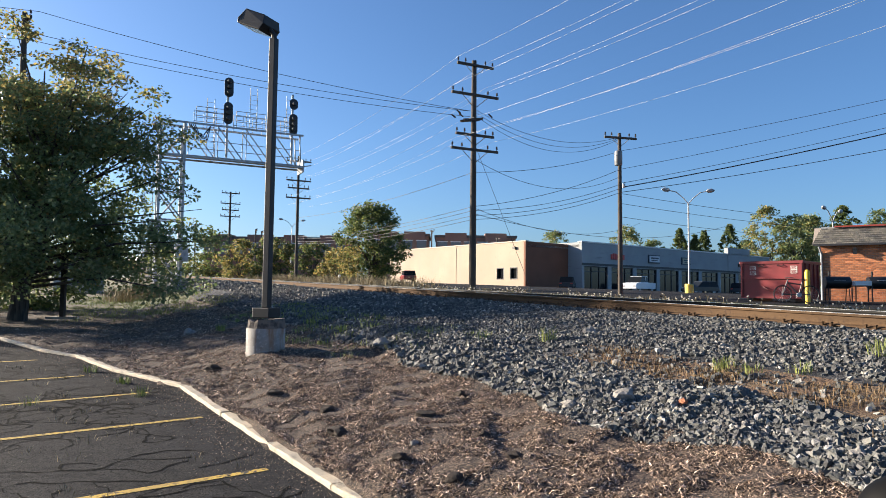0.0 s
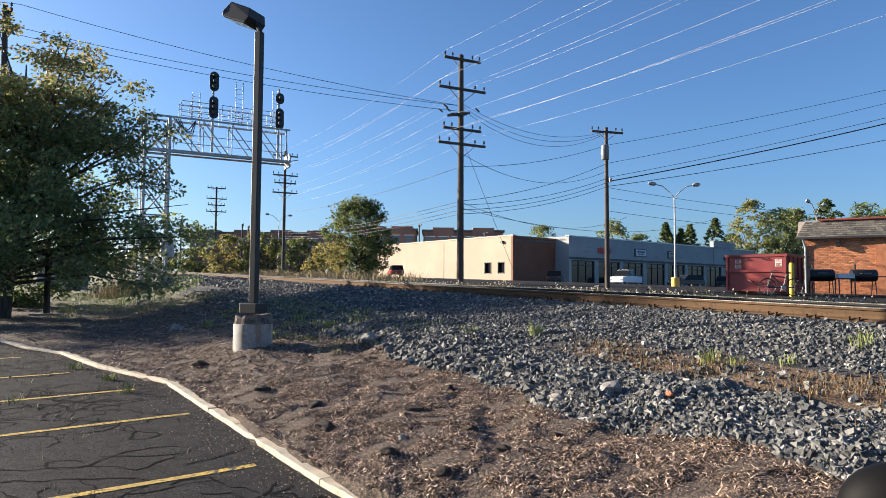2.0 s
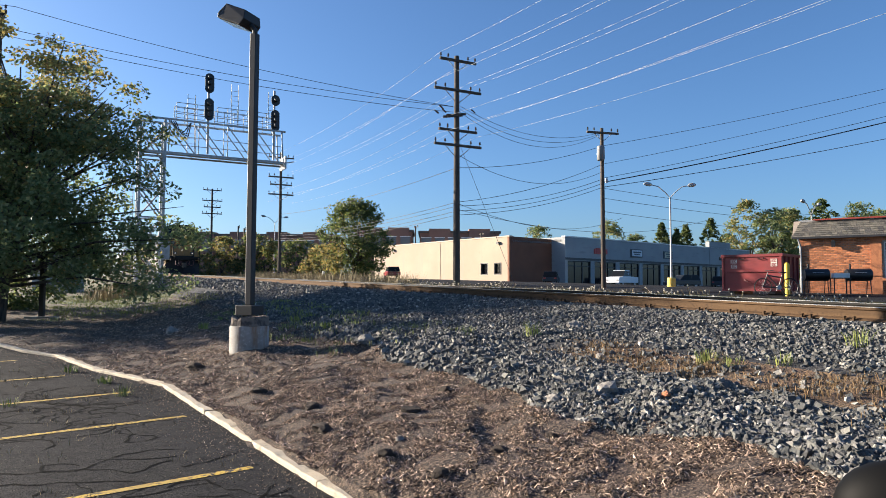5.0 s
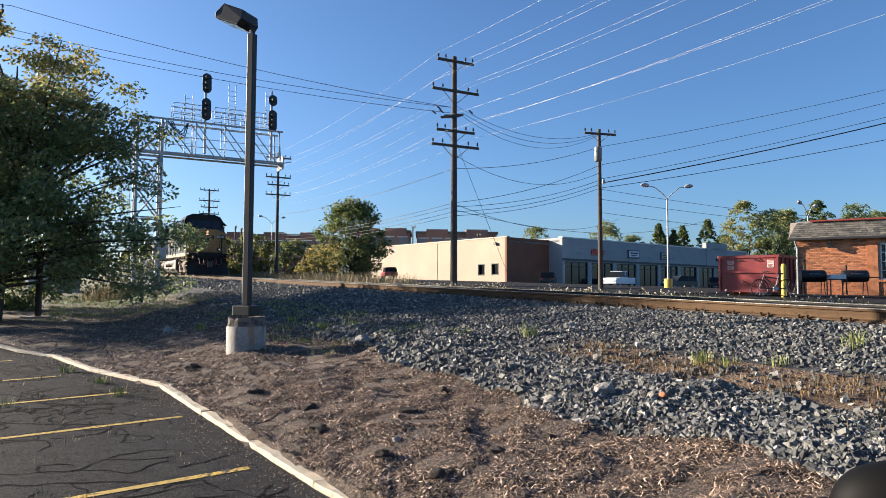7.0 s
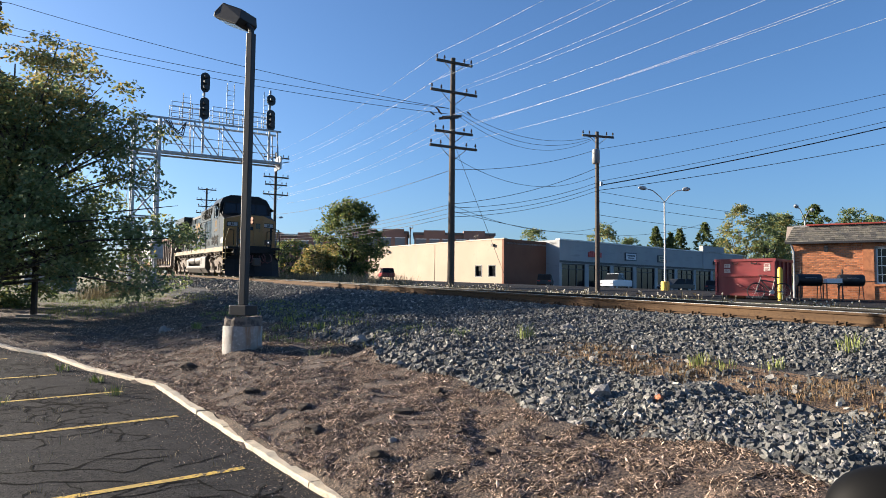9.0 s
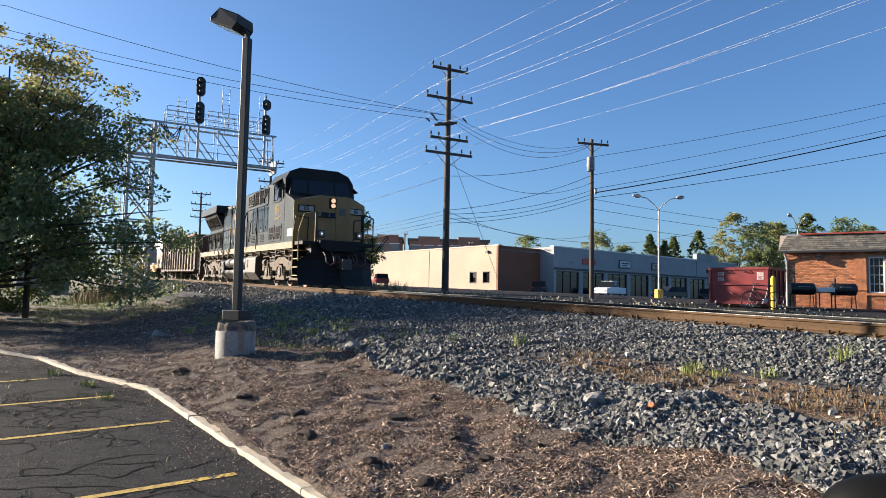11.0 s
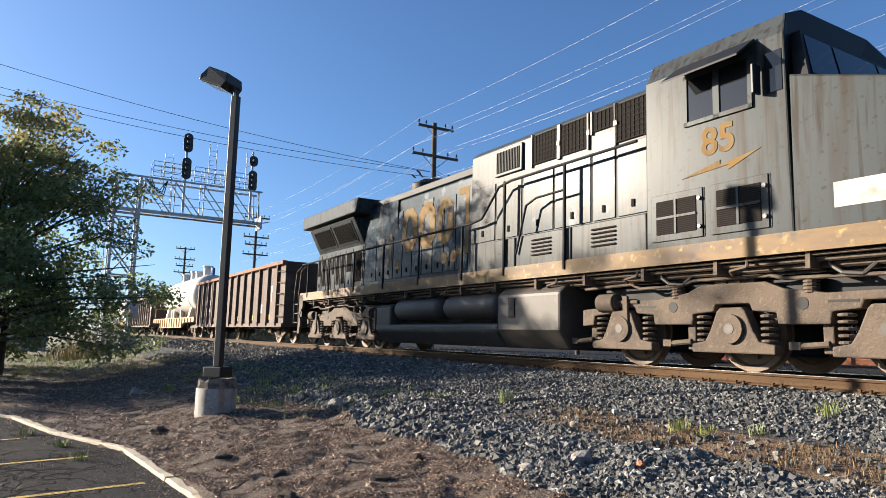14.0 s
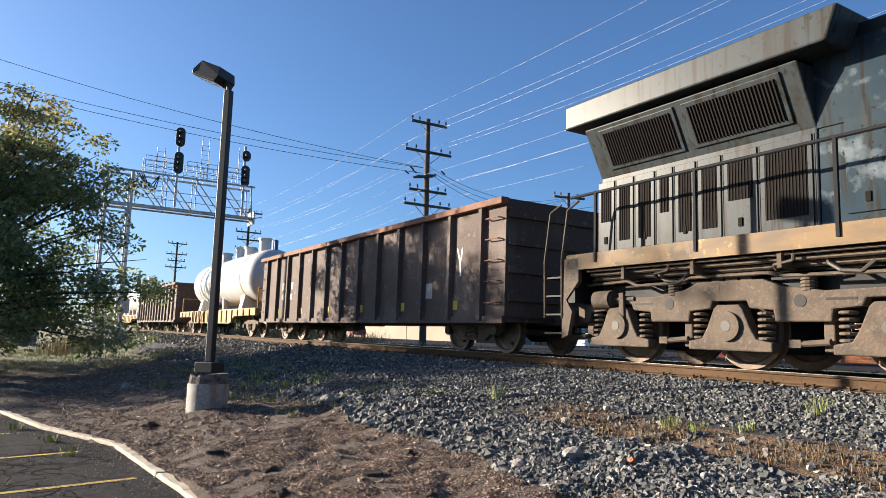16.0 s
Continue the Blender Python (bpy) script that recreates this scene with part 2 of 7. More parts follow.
# car park with its cracked asphalt, yellow lines and broken kerb
lot = M()
rows_y = [60, 27, 19.6, 15.34, 13.45, 12.72, 11.06, 10.33, 9.65, 7.81, 6.27, 5.24, 4.6, 3.4, 1.8, -0.6, -18]
for ya, yb in zip(rows_y, rows_y[1:]):
    xs = [-70, -40, -25, -18, -12, -8, -5, -3, 0, 3, 8]
    for yy0, yy1 in [(ya + (yb - ya) * k / 4, ya + (yb - ya) * (k + 1) / 4) for k in range(4)]:
        for q in range(len(xs)):
            k0, k1 = kerb_x(yy0), kerb_x(yy1)
            a0, a1 = min(xs[q], k0), min(xs[q], k1)
            b0, b1 = (min(xs[q + 1], k0), min(xs[q + 1], k1)) if q + 1 < len(xs) else (k0, k1)
            if b0 - a0 < 0.01 and b1 - a1 < 0.01:
                continue
            lot.add([(x, y, base_z(uw(x, y)[0], 40)) for x, y in ((a0, yy0), (b0, yy0), (b1, yy1), (a1, yy1))], [(0, 3, 2, 1)])
parking = tagged(part("parking_lot", lot, ASPHALT), "cracked dark asphalt car park surface", "car park", kind="structure")


def on_lot(x, y, h=0.0):
    return (x, y, base_z(uw(x, y)[0], 40) + h)


for (xa, ya), (xb, yb) in [((-1.43, 5.72), (-6.2, 2.1)), ((-2.67, 7.69), (-7.4, 3.9)), ((-3.92, 9.17), (-8.6, 5.3)), ((-5.47, 10.5), (-10, 6.6)), ((-7.2, 12.2), (-11.6, 8.4))]:
    ln = M()
    dx, dy = xb - xa, yb - ya
    L = math.hypot(dx, dy)
    px, py = -dy / L * 0.042, dx / L * 0.042
    n = 24
    for k in range(n):
        a, b = k / n, (k + 1) / n
        q = [(xa + dx * a + px, ya + dy * a + py), (xa + dx * b + px, ya + dy * b + py), (xa + dx * b - px, ya + dy * b - py), (xa + dx * a - px, ya + dy * a - py)]
        ln.add([on_lot(x, y, 0.004) for x, y in q], [(0, 1, 2, 3)])
    tagged(part("parking_line", ln, YELLOW_LINE), "worn yellow painted parking line on asphalt", "road marking", "parking lines", "structure")

CRACK = material("crack_filler", (0.006, 0.006, 0.006), 0.9, spec=0.05)
cr = M()
rc = random.Random(4)
for k in range(190):
    x, y = rc.uniform(-9, -1), rc.uniform(3.2, 13)
    th = 0.66 + math.pi * (k % 2) + rc.gauss(0, 0.25) + (1.57 if k % 5 == 0 else 0)
    p = [(x, y)]
    for s in range(rc.randint(8, 34)):
        th += rc.gauss(0, 0.6)
        p.append((p[-1][0] + 0.11 * math.cos(th), p[-1][1] + 0.11 * math.sin(th)))
        th += (0.66 + math.pi * (k % 2) - th) * 0.06 if k % 5 else 0
    for (x0, y0), (x1, y1) in zip(p, p[1:]):
        if x0 < kerb_x(y0) - 0.15 and x1 < kerb_x(y1) - 0.15:
            wd = rc.uniform(0.003, 0.013)
            nx, ny = -(y1 - y0) / 0.11 * wd, (x1 - x0) / 0.11 * wd
            cr.add([on_lot(x0 + nx, y0 + ny, 0.003), on_lot(x1 + nx, y1 + ny, 0.003), on_lot(x1 - nx, y1 - ny, 0.003), on_lot(x0 - nx, y0 - ny, 0.003)], [(0, 1, 2, 3)])
tagged(part("asphalt_cracks", cr, CRACK, parking), kind="stuff")

kerb = empty("kerb", Matrix(), "broken pale concrete kerb edging the car park", "kerb", kind="structure")
rk = random.Random(8)
for (xa, ya), (xb, yb) in zip(KERB_LINE[1:-1], KERB_LINE[2:-1]):
    L = math.hypot(xb - xa, yb - ya)
    n = max(1, round(L / 1.1))
    for k in range(n):
        a, b = k / n + 0.004, (k + 1) / n - 0.004
        x0, y0, x1, y1 = xa + (xb - xa) * a, ya + (yb - ya) * a, xa + (xb - xa) * b, ya + (yb - ya) * b
        px, py = (yb - ya) / L, -(xb - xa) / L
        km = M()
        vs, m_ = [], 9
        for q in range(m_ + 1):
            t = q / m_
            x, y = x0 + (x1 - x0) * t, y0 + (y1 - y0) * t
            wl, wr, hh = 0.062 + rk.uniform(-0.006, 0.006), 0.06 + rk.uniform(-0.035, 0.006), 0.048 + rk.uniform(-0.012, 0.005)
            for sgn, w_, h_ in ((1, wl, -0.05), (1, wl, hh - 0.012), (1, wl - 0.01, hh), (-1, wr - 0.01, hh), (-1, wr, hh - 0.012), (-1, wr, -0.05)):
                vs.append(on_lot(x + sgn * px * w_, y + sgn * py * w_, h_))
        fs = [(q * 6 + i, q * 6 + (i + 1) % 6, (q + 1) * 6 + (i + 1) % 6, (q + 1) * 6 + i) for q in range(m_) for i in range(6)]
        km.add(vs, fs + [tuple(range(6)), tuple(range(m_ * 6 + 5, m_ * 6 - 1, -1))])
        part("kerb_stone", km, KERB, kerb)

# far car park beyond the line
fl = M()
for i in range(18):
    for j in range(10):
        q = [(-111 + 6 * a, -13.5 - 9 * b) for a, b in ((i, j), (i + 1, j), (i + 1, j + 1), (i, j + 1))]
        fl.add([(*xy(u, w), base_z(u, w) + (0.05 if w < -25 else 0.02)) for u, w in q], [(0, 1, 2, 3)])
tagged(part("pavement", fl, ASPHALT), "asphalt car park before the shops", "car park", kind="structure")

# ---- railway track ----
track = empty("railway_track", TRACK, "single railway track with rusty rails on ballast", "railway track", kind="structure")
for sy in (-0.75, 0.75):
    r = M()
    prof = [(-0.07, -0.17), (0.07, -0.17), (0.07, -0.155), (0.012, -0.135), (0.012, -0.045), (0.035, -0.035), (0.037, -0.004), (-0.037, -0.004), (-0.035, -0.035), (-0.012, -0.045), (-0.012, -0.135), (-0.07, -0.155)]
    r.prism([(sy + a, b) for a, b in prof], -150, 60, "x")
    # Far rail is near black, near rail rust brown.
    rail = part("rail", r, RAIL_BLACK if sy > 0 else RUST, track, "near-black steel rail" if sy > 0 else "rusty brown steel rail")
    part("railhead", M().box(-150, 60, sy - 0.032, sy + 0.032, -0.004, 0.0), RAILTOP, rail, "polished running surface")
tie_me = M().box(-0.115, 0.115, -1.3, 1.3, -0.36, -0.185).mesh("tie", TIE)
plate = M().box(-0.1, 0.1, -0.16, 0.16, -0.185, -0.168)
for sx in (-0.06, 0.06):
    for sy in (-0.095, 0.095):
        plate.box(sx - 0.014, sx + 0.014, sy - 0.014, sy + 0.014, -0.168, -0.125).box(sx - 0.02, sx + 0.02, sy - 0.026, sy + 0.02, -0.135, -0.12)
plate_me = plate.mesh("tie_plate", RUST)
for k in range(120):
    x = 9 - k * 0.56
    tie = new("tie", tie_me)
    tie.parent, tie.location = track, (x, 0, 0)
    if k < 60:
        for sy in (-0.75, 0.75):
            pl = new("tie_plate", plate_me)
            pl.parent, pl.location = tie, (0, sy, 0)

# ---- loose stone and chips ----
def scatter(name, mat, spots, flat, parent, label, shard=False):
    """Angular lumps: spots are (x, y, z, size)."""
    rs = np.random.RandomState(3)
    n = len(spots)
    S = np.array(spots)
    cube = np.array([(x, y, z) for z in (-1, 1) for y in (-1, 1) for x in (-1, 1)], float)
    f = np.array([(0, 2, 3, 1), (4, 5, 7, 6), (0, 1, 5, 4), (2, 6, 7, 3), (0, 4, 6, 2), (1, 3, 7, 5)])
    if shard:
        cube = np.array([(-1, -0.6, 0), (1, -0.2, 0.3), (0.3, 1, -0.3), (0.1, 0, 1)], float)
        f = np.array([(0, 2, 1), (0, 1, 3), (1, 2, 3), (2, 0, 3)])
    c_ = len(cube)
    v = cube[None] * (1 + rs.uniform(-0.45, 0.25, (n, c_, 3))) * rs.uniform(0.6, 1.15, (n, 1, 3)) * np.array([1, flat[0], flat[1]])
    ang = rs.uniform(0, 2 * math.pi, (n, 3)) * np.array([flat[2], flat[2], 1])
    for ax in range(3):
        c, s = np.cos(ang[:, ax])[:, None], np.sin(ang[:, ax])[:, None]
        i, j = (ax + 1) % 3, (ax + 2) % 3
        vi, vj = v[:, :, i].copy(), v[:, :, j].copy()
        v[:, :, i], v[:, :, j] = c * vi - s * vj, s * vi + c * vj
    v = v * S[:, None, 3:4] * 0.5 + S[:, None, :3]
    F = (f[None] + c_ * np.arange(n)[:, None, None]).reshape(-1, f.shape[1])
    me = bpy.data.meshes.new(name)
    me.from_pydata(v.reshape(-1, 3).tolist(), [], F.tolist())
    me.materials.append(mat)
    ob = new(name, me)
    ob.parent = parent
    return tagged(ob, label, kind="stuff")


rs_ = random.Random(21)
spots, near_spots = [], []
for (u0, u1, w0, w1, n, s0, s1) in [(-13, 3.5, 1.15, 5.6, 50000, 0.020, 0.046), (-6.5, 2.5, 4.5, 5.75, 24000, 0.022, 0.050), (-12, -5, 4.9, 5.6, 3000, 0.04, 0.075), (-30, -13, 1.1, 5.4, 17000, 0.035, 0.065), (-60, -30, 1.1, 3.6, 3500, 0.07, 0.13), (-14, 4, -0.7, 0.7, 2500, 0.03, 0.06), (-14, 5, -2.2, -0.8, 1500, 0.04, 0.07)]:
    for k in range(n):
        u, w = rs_.uniform(u0, u1), rs_.uniform(w0, w1)
        if w > 3.4 and w < 4.5 and -7 < u and rs_.random() < 0.78 + 0.3 * noise.noise((u * 1.2, w * 1.2, 4)):
            continue
        if w > 5.2 and noise.noise((u * 0.8, w, 7)) < (w - 5.45) * 2.2:
            continue
        x, y = xy(u, w)
        s = rs_.uniform(s0, s1) * rs_.choice((1, 1, 1, 1.35))
        z = mound_z(x, y) + s * rs_.uniform(-0.05, 0.28)
        if abs(w) < 1.2:
            z = base_z(u, w) - 0.02
        if w1 == 5.75 and -4.6 < u < -1.7 and w > 4.9 and len(near_spots) < 300 and rs_.random() < 0.5:
            near_spots.append((x, y, z + 0.015, s * 1.2))
        else:
            spots.append((x, y, z, s))
scatter("ballast_stones", STONE, spots, (1, 0.8, 1), ground, "grey crushed ballast stone")
STONE_ONE = speckle(material("loose_stone", (0.33, 0.335, 0.335), 0.85, vary=[(20, (0.26, 0.25, 0.25), 0.45, 0.65)], bump=0.4, bump_scale=60), [(0, (0.12, 0.12, 0.13)), (1, (1.2, 1.15, 1.1)), (0.7, (0.3, 0.3, 0.31))], False)
stone_me = []
for k in range(8):
    b = bmesh.new()
    bmesh.ops.create_icosphere(b, subdivisions=1, radius=0.55)
    for v in b.verts:
        v.co *= 0.75 + 0.5 * rs_.random()
        v.co.z *= 0.8
    me = bpy.data.meshes.new("stone")
    b.to_mesh(me)
    b.free()
    me.materials.append(STONE_ONE)
    stone_me.append(me)
for x, y, z, s in near_spots:
    st = new("stone", rs_.choice(stone_me))
    st.parent = ground
    st.matrix_basis = pose(x, y, z, rs_.uniform(0, 360), rs_.uniform(0, 360), rs_.uniform(0, 360)) @ Matrix.Diagonal((s, s * 0.85, s * 0.8, 1))

CHIP = speckle(material("wood_chip", (0.40, 0.305, 0.24), 0.9), [(0, (0.12, 0.11, 0.1)), (1, (2.4, 2.4, 2.35)), (0.55, (0.42, 0.38, 0.35)), (0.86, (1.0, 0.95, 0.88))])
chips = []
while len(chips) < 200000:
    u = rs_.uniform(-8.5, 0.5) if rs_.random() < 0.5 else rs_.uniform(-24, 2.5)
    w = rs_.uniform(5.2, 9.2) if rs_.random() < 0.55 else rs_.uniform(5.2, 13.5)
    x, y = xy(u, w)
    if in_lot(x - 0.02, y) or (w < 5.4 and noise.noise((u * 0.8, w, 7)) > (w - 5.3) * 2):
        continue
    d = math.hypot(x, y)
    if d > 24 or rs_.random() > min(1, 9 / d):
        continue
    chips.append((x, y, mound_z(x, y) + 0.006, rs_.uniform(0.022, 0.055) * rs_.choice((1, 1, 1, 1, 1.6)) * (1 if d < 9 else 1.4)))
for k in range(5200):
    y = rs_.uniform(4.2, 15)
    x = kerb_x(y) - 0.08 - abs(rs_.gauss(0, 0.35))
    chips.append((x, y, on_lot(x, y)[2] + 0.005, rs_.uniform(0.01, 0.04)))
scatter("mulch_chips", CHIP, chips, (0.36, 0.2, 0.16), ground, "shredded brown bark mulch", True)

# ---- lamps and poles ----
def lamp_post(x, y, turn, gz):
    """Square bronze pole on a round concrete footing, with one box head."""
    t = empty("lamp_post", pose(x, y, gz, 0, 0, turn), "dark bronze parking lamp post on a round concrete footing", "lamp post", "car park lamps")
    ft = M().lathe([(0.305, -0.3), (0.305, 0.40), (0.30, 0.41)], 28)
    cap, rc_ = M(), random.Random(5)
    ring = [(0.305 + rc_.uniform(-0.03, 0.012), 2 * math.pi * i / 22) for i in range(22)]
    low = [(r_ * math.cos(a), r_ * math.sin(a), 0.405) for r_, a in ring]
    top = [((r_ - rc_.uniform(0.0, 0.05)) * math.cos(a), (r_ - 0.02) * math.sin(a), 0.56 - rc_.choice((0, 0.01, 0.05))) for r_, a in ring]
    cap.add(low + top, [(i, (i + 1) % 22, 22 + (i + 1) % 22, 22 + i) for i in range(22)] + [tuple(range(22))[::-1], tuple(range(22, 44))])
    part("broken_rim", cap, material("stained_concrete", (0.16, 0.13, 0.105), 0.95, vary=[(9, (0.06, 0.05, 0.045), 0.45, 0.6), (3, (0.3, 0.27, 0.23), 0.55, 0.7)], bump=0.8, bump_scale=25), t, "crumbling dark upper rim")
    part("footing", ft, CONCRETE, t, "chipped weathered concrete footing", smooth=40)
    part("base_cover", M().box(-0.16, 0.16, -0.16, 0.16, 0.575, 0.735), BRONZE, t, bevel=0.012)
    part("pole", M().box(-0.058, 0.058, -0.058, 0.058, 0.735, 5.18), BRONZE, t, bevel=0.012)
    arm = M().tube((0, 0, 5.18), (0, 0, 5.26), 0.045).tube((0, 0, 5.24), (-0.12, 0, 5.38), 0.04)
    part("arm", arm, BRONZE, t)
    hd = M()
    m = pose(-0.08, 0, 5.36, 0, 22, 0)
    prof = [(0.02, 0.02), (-0.03, 0.16), (-0.44, 0.17), (-0.52, -0.02), (-0.5, -0.1), (-0.02, -0.1)]
    n = len(prof)
    vs = [m @ Vector((a, s * (0.2 if b > 0.1 else 0.23), b)) for s in (-1, 1) for a, b in prof]
    hd.add(vs, [(i, (i + 1) % n, n + (i + 1) % n, n + i) for i in range(n)] + [tuple(range(n))[::-1], tuple(range(n, 2 * n))])
    head = part("lamp_head", hd, BRONZE, t, "dark shoebox luminaire", bevel=0.012)
    part("lens", M().box(-0.46, -0.06, -0.19, 0.19, -0.108, -0.098, m), material("lamp_lens", (0.12, 0.12, 0.11), 0.2), head)
    return t


lamp_post(-2.84, 11.0, -22, 0.61)

INSUL = material("insulator_glass", (0.05, 0.04, 0.035), 0.2)
POLE_YAW = math.degrees(math.atan2(DY, DX))


def utility_pole(x, y, z0, z1, arms, lean=(0, 0), label="weathered wooden utility pole with crossarms and insulators", yaw=POLE_YAW, r=0.16):
    t = empty("utility_pole", pose(x, y, z0, lean[0], lean[1], yaw), label, "utility pole", "poles along the line")
    h = z1 - z0
    part("pole", M().tube((0, 0, -0.5), (0, 0, h), r, 12, r * 0.66), WOODPOLE, t, smooth=40)
    for dz, half, side, bare in arms:
        a = M().box(-0.055 + side, 0.055 + side, -half, half, h - dz - 0.06, h - dz + 0.06)
        arm = part("crossarm", a, WOODPOLE, t)
        br = M()
        for s in (-1, 1):
            br.tube((side, s * half * 0.55, h - dz - 0.05), (side * 0.6, 0, h - dz - half * 0.5), 0.018, 5)
        part("brace", br, GALV if bare else WOODPOLE, arm)
        for s in (-0.95, -0.55, 0.55, 0.95):
            if half < 0.9 and abs(s) < 0.9:
                continue
            m = Matrix.Translation((side, s * half, h - dz + 0.06))
            part("insulator", M().lathe([(0.014, 0), (0.014, 0.08), (0.05, 0.08), (0.055, 0.13), (0.035, 0.15), (0.05, 0.19), (0.02, 0.24)], 8, m), INSUL, arm)
    return t


MAIN = utility_pole(1.49, 34, 1.6, 13.4, [(0.28, 1.05, 0.14, 1), (1.8, 1.35, 0.14, 0), (3.85, 1.1, 0.14, 0), (4.6, 1.36, 0.14, 0)], (0.3, 0.5), r=0.19)
for sx in (-0.16, 0.16):
    tm = pose(sx, -0.1, 8.75, 0, 0, 38) @ pose(0, 0, 0, 14, 0, 0)
    part("dead_end_arm", M().box(-0.05, 0.05, -1.25, 1.2, -0.06, 0.06, tm), TIE, MAIN, "bleached timber double arm")
for sx, sy in ((-0.55, -0.75), (0.35, -0.95), (-0.2, -0.5), (0.4, 0.85)):
    part("strain_insulator", M().lathe([(0.02, 0), (0.05, 0.04), (0.03, 0.09), (0.05, 0.14), (0.03, 0.2), (0.05, 0.26), (0.015, 0.34)], 8, pose(sx, sy, 8.9, 70, 0, 20)), INSUL, MAIN)
utility_pole(-13.41, 62, 2.3, 14.0, [(0.5, 1.15, 0.14, 0), (2.3, 1.15, 0.14, 0), (3.0, 1.0, 0.14, 0), (3.9, 1.15, 0.14, 0)])
utility_pole(-26.56, 84, 2.7, 13.8, [(0.2, 1.1, 0.14, 0), (1.5, 1.2, 0.14, 0), (2.3, 1.0, 0.14, 0), (3.1, 1.2, 0.14, 0)])
utility_pole(-45.8, 125, 3.6, 13.8, [(0.2, 1.1, 0.14, 0), (1.5, 1.2, 0.14, 0), (2.3, 1.0, 0.14, 0)])
p2 = utility_pole(10.48, 40, 1.6, 11.2, [(0.3, 1.05, 0.12, 1)], (0.3, 0.3), "wooden utility pole with a grey transformer can", -75)
part("transformer", M().lathe([(0.2, 0), (0.23, 0.05), (0.23, 0.75), (0.2, 0.85), (0.08, 0.9)], 14, Matrix.Translation((0.3, -0.25, 7.6))), material("transformer_grey", (0.16, 0.165, 0.17), 0.5), p2, "grey transformer can", smooth=40)
part("bracket", M().box(-0.1, 0.3, -0.3, -0.05, 8.0, 8.08), GALV, p2)
part("cable_spool", M().tube((0.2, 0.15, 6.3), (0.2, 0.15, 6.55), 0.09, 10), GALV, p2)
utility_pole(-18.8, 30, 0.9, 14.0, [(0.3, 0.55, 0.16, 1), (1.2, 0.45, 0.16, 1)], (0, -1), "tall weathered utility pole rising behind the tree", 40, 0.17)
for x, y, zt in ((-30.5, 110, 11.5), (-9.6, 95, 10.2), (-2, 118, 12.4), (9.6, 120, 11.4), (-29, 108, 11.0)):
    utility_pole(x, y, 3.2, zt, [(0.2, 1.0, 0.14, 0)], yaw=20, label="far wooden utility pole above the trees")

# twin street lamp on the shops' car park
def street_lamp(x, y, z0, h, yaw, group="street lamps"):
    t = empty("street_lamp", pose(x, y, z0, 0, 0, yaw), "tall grey twin-arm street lamp on a yellow base", "street lamp", group)
    part("pole", M().tube((0, 0, 0.7), (0, 0, h - 0.9), 0.075, 10, 0.05), GALV, t, smooth=40)
    part("base", M().lathe([(0.3, -0.2), (0.3, 0.65), (0.26, 0.7)], 14), material("yellow_base_paint", (0.6, 0.42, 0.08), 0.8, vary=[(5, (0.5, 0.4, 0.2), 0.5, 0.7)]), t, "yellow painted concrete base")
    for s in (-1, 1):
        arm = part("arm", M().path([(0, 0, h - 0.95), (s * 0.35, 0, h - 0.55), (s * 0.9, 0, h - 0.12), (s * 1.5, 0, h)], 0.035, 6), GALV, t)
        part("lamp_head", M().lathe([(0.05, 0), (0.14, 0.12), (0.15, 0.4), (0.06, 0.6)], 10, Matrix.Translation((s * 1.35, 0, h)) @ pose(0, 0, 0, 0, s * 84, 0)), GALV, arm, smooth=50)
    return t


street_lamp(17.44, 48, 1.7, 7.35, 5)
street_lamp(30.0, 52, 1.7, 6.6, 40)
street_lamp(-21.5, 96, 3.0, 8.6, 30)

# ---- wires ----
WIRE = material("wire", (0.02, 0.02, 0.022), 0.5)
WIRE_BRIGHT = material("bright_wire", (0.3, 0.3, 0.31), 0.55, 0.5)


def cable(a, b, sag, r, mat, label="overhead wire"):
    cu = bpy.data.curves.new("overhead_wire", "CURVE")
    cu.dimensions, cu.bevel_depth, cu.bevel_resolution = "3D", r, 1
    sp = cu.splines.new("POLY")
    n = 24
    sp.points.add(n)
    for i in range(n + 1):
        t = i / n
        p = Vector(a).lerp(Vector(b), t)
        sp.points[i].co = (p.x, p.y, p.z - 4 * sag * t * (1 - t), 1)
    cu.materials.append(mat)
    return tagged(new("overhead_wire", cu), label, "wire", "overhead wires")


def along(w, u):
    return xy(u, w)


LINE = [(1.49, 34, 13.4), (-13.41, 62, 14.0), (-26.56, 84, 13.8), (-45.8, 125, 13.8)]
NEXT = (16.3, 6, 13.0)
for half, dz in ((0.9, 0.0), (-0.9, 0.0), (1.09, 1.45), (-1.09, 1.45), (0.63, 1.45), (0.9, 3.4), (-0.9, 3.4), (1.09, 4.2), (-1.09, 4.2)):
    px, py = NX * half, NY * half
    a = (1.49 + px, 34 + py, 13.55 - dz)
    cable(a, (NEXT[0] + px, NEXT[1] + py, NEXT[2] + 0.3 - dz), 0.5, 0.0042, WIRE_BRIGHT, "bright bare line wire along the railway")
    cable(a, (-13.41 + px, 62 + py, 13.6 - dz), 0.5, 0.0042, WIRE_BRIGHT, "bright bare line wire along the railway")
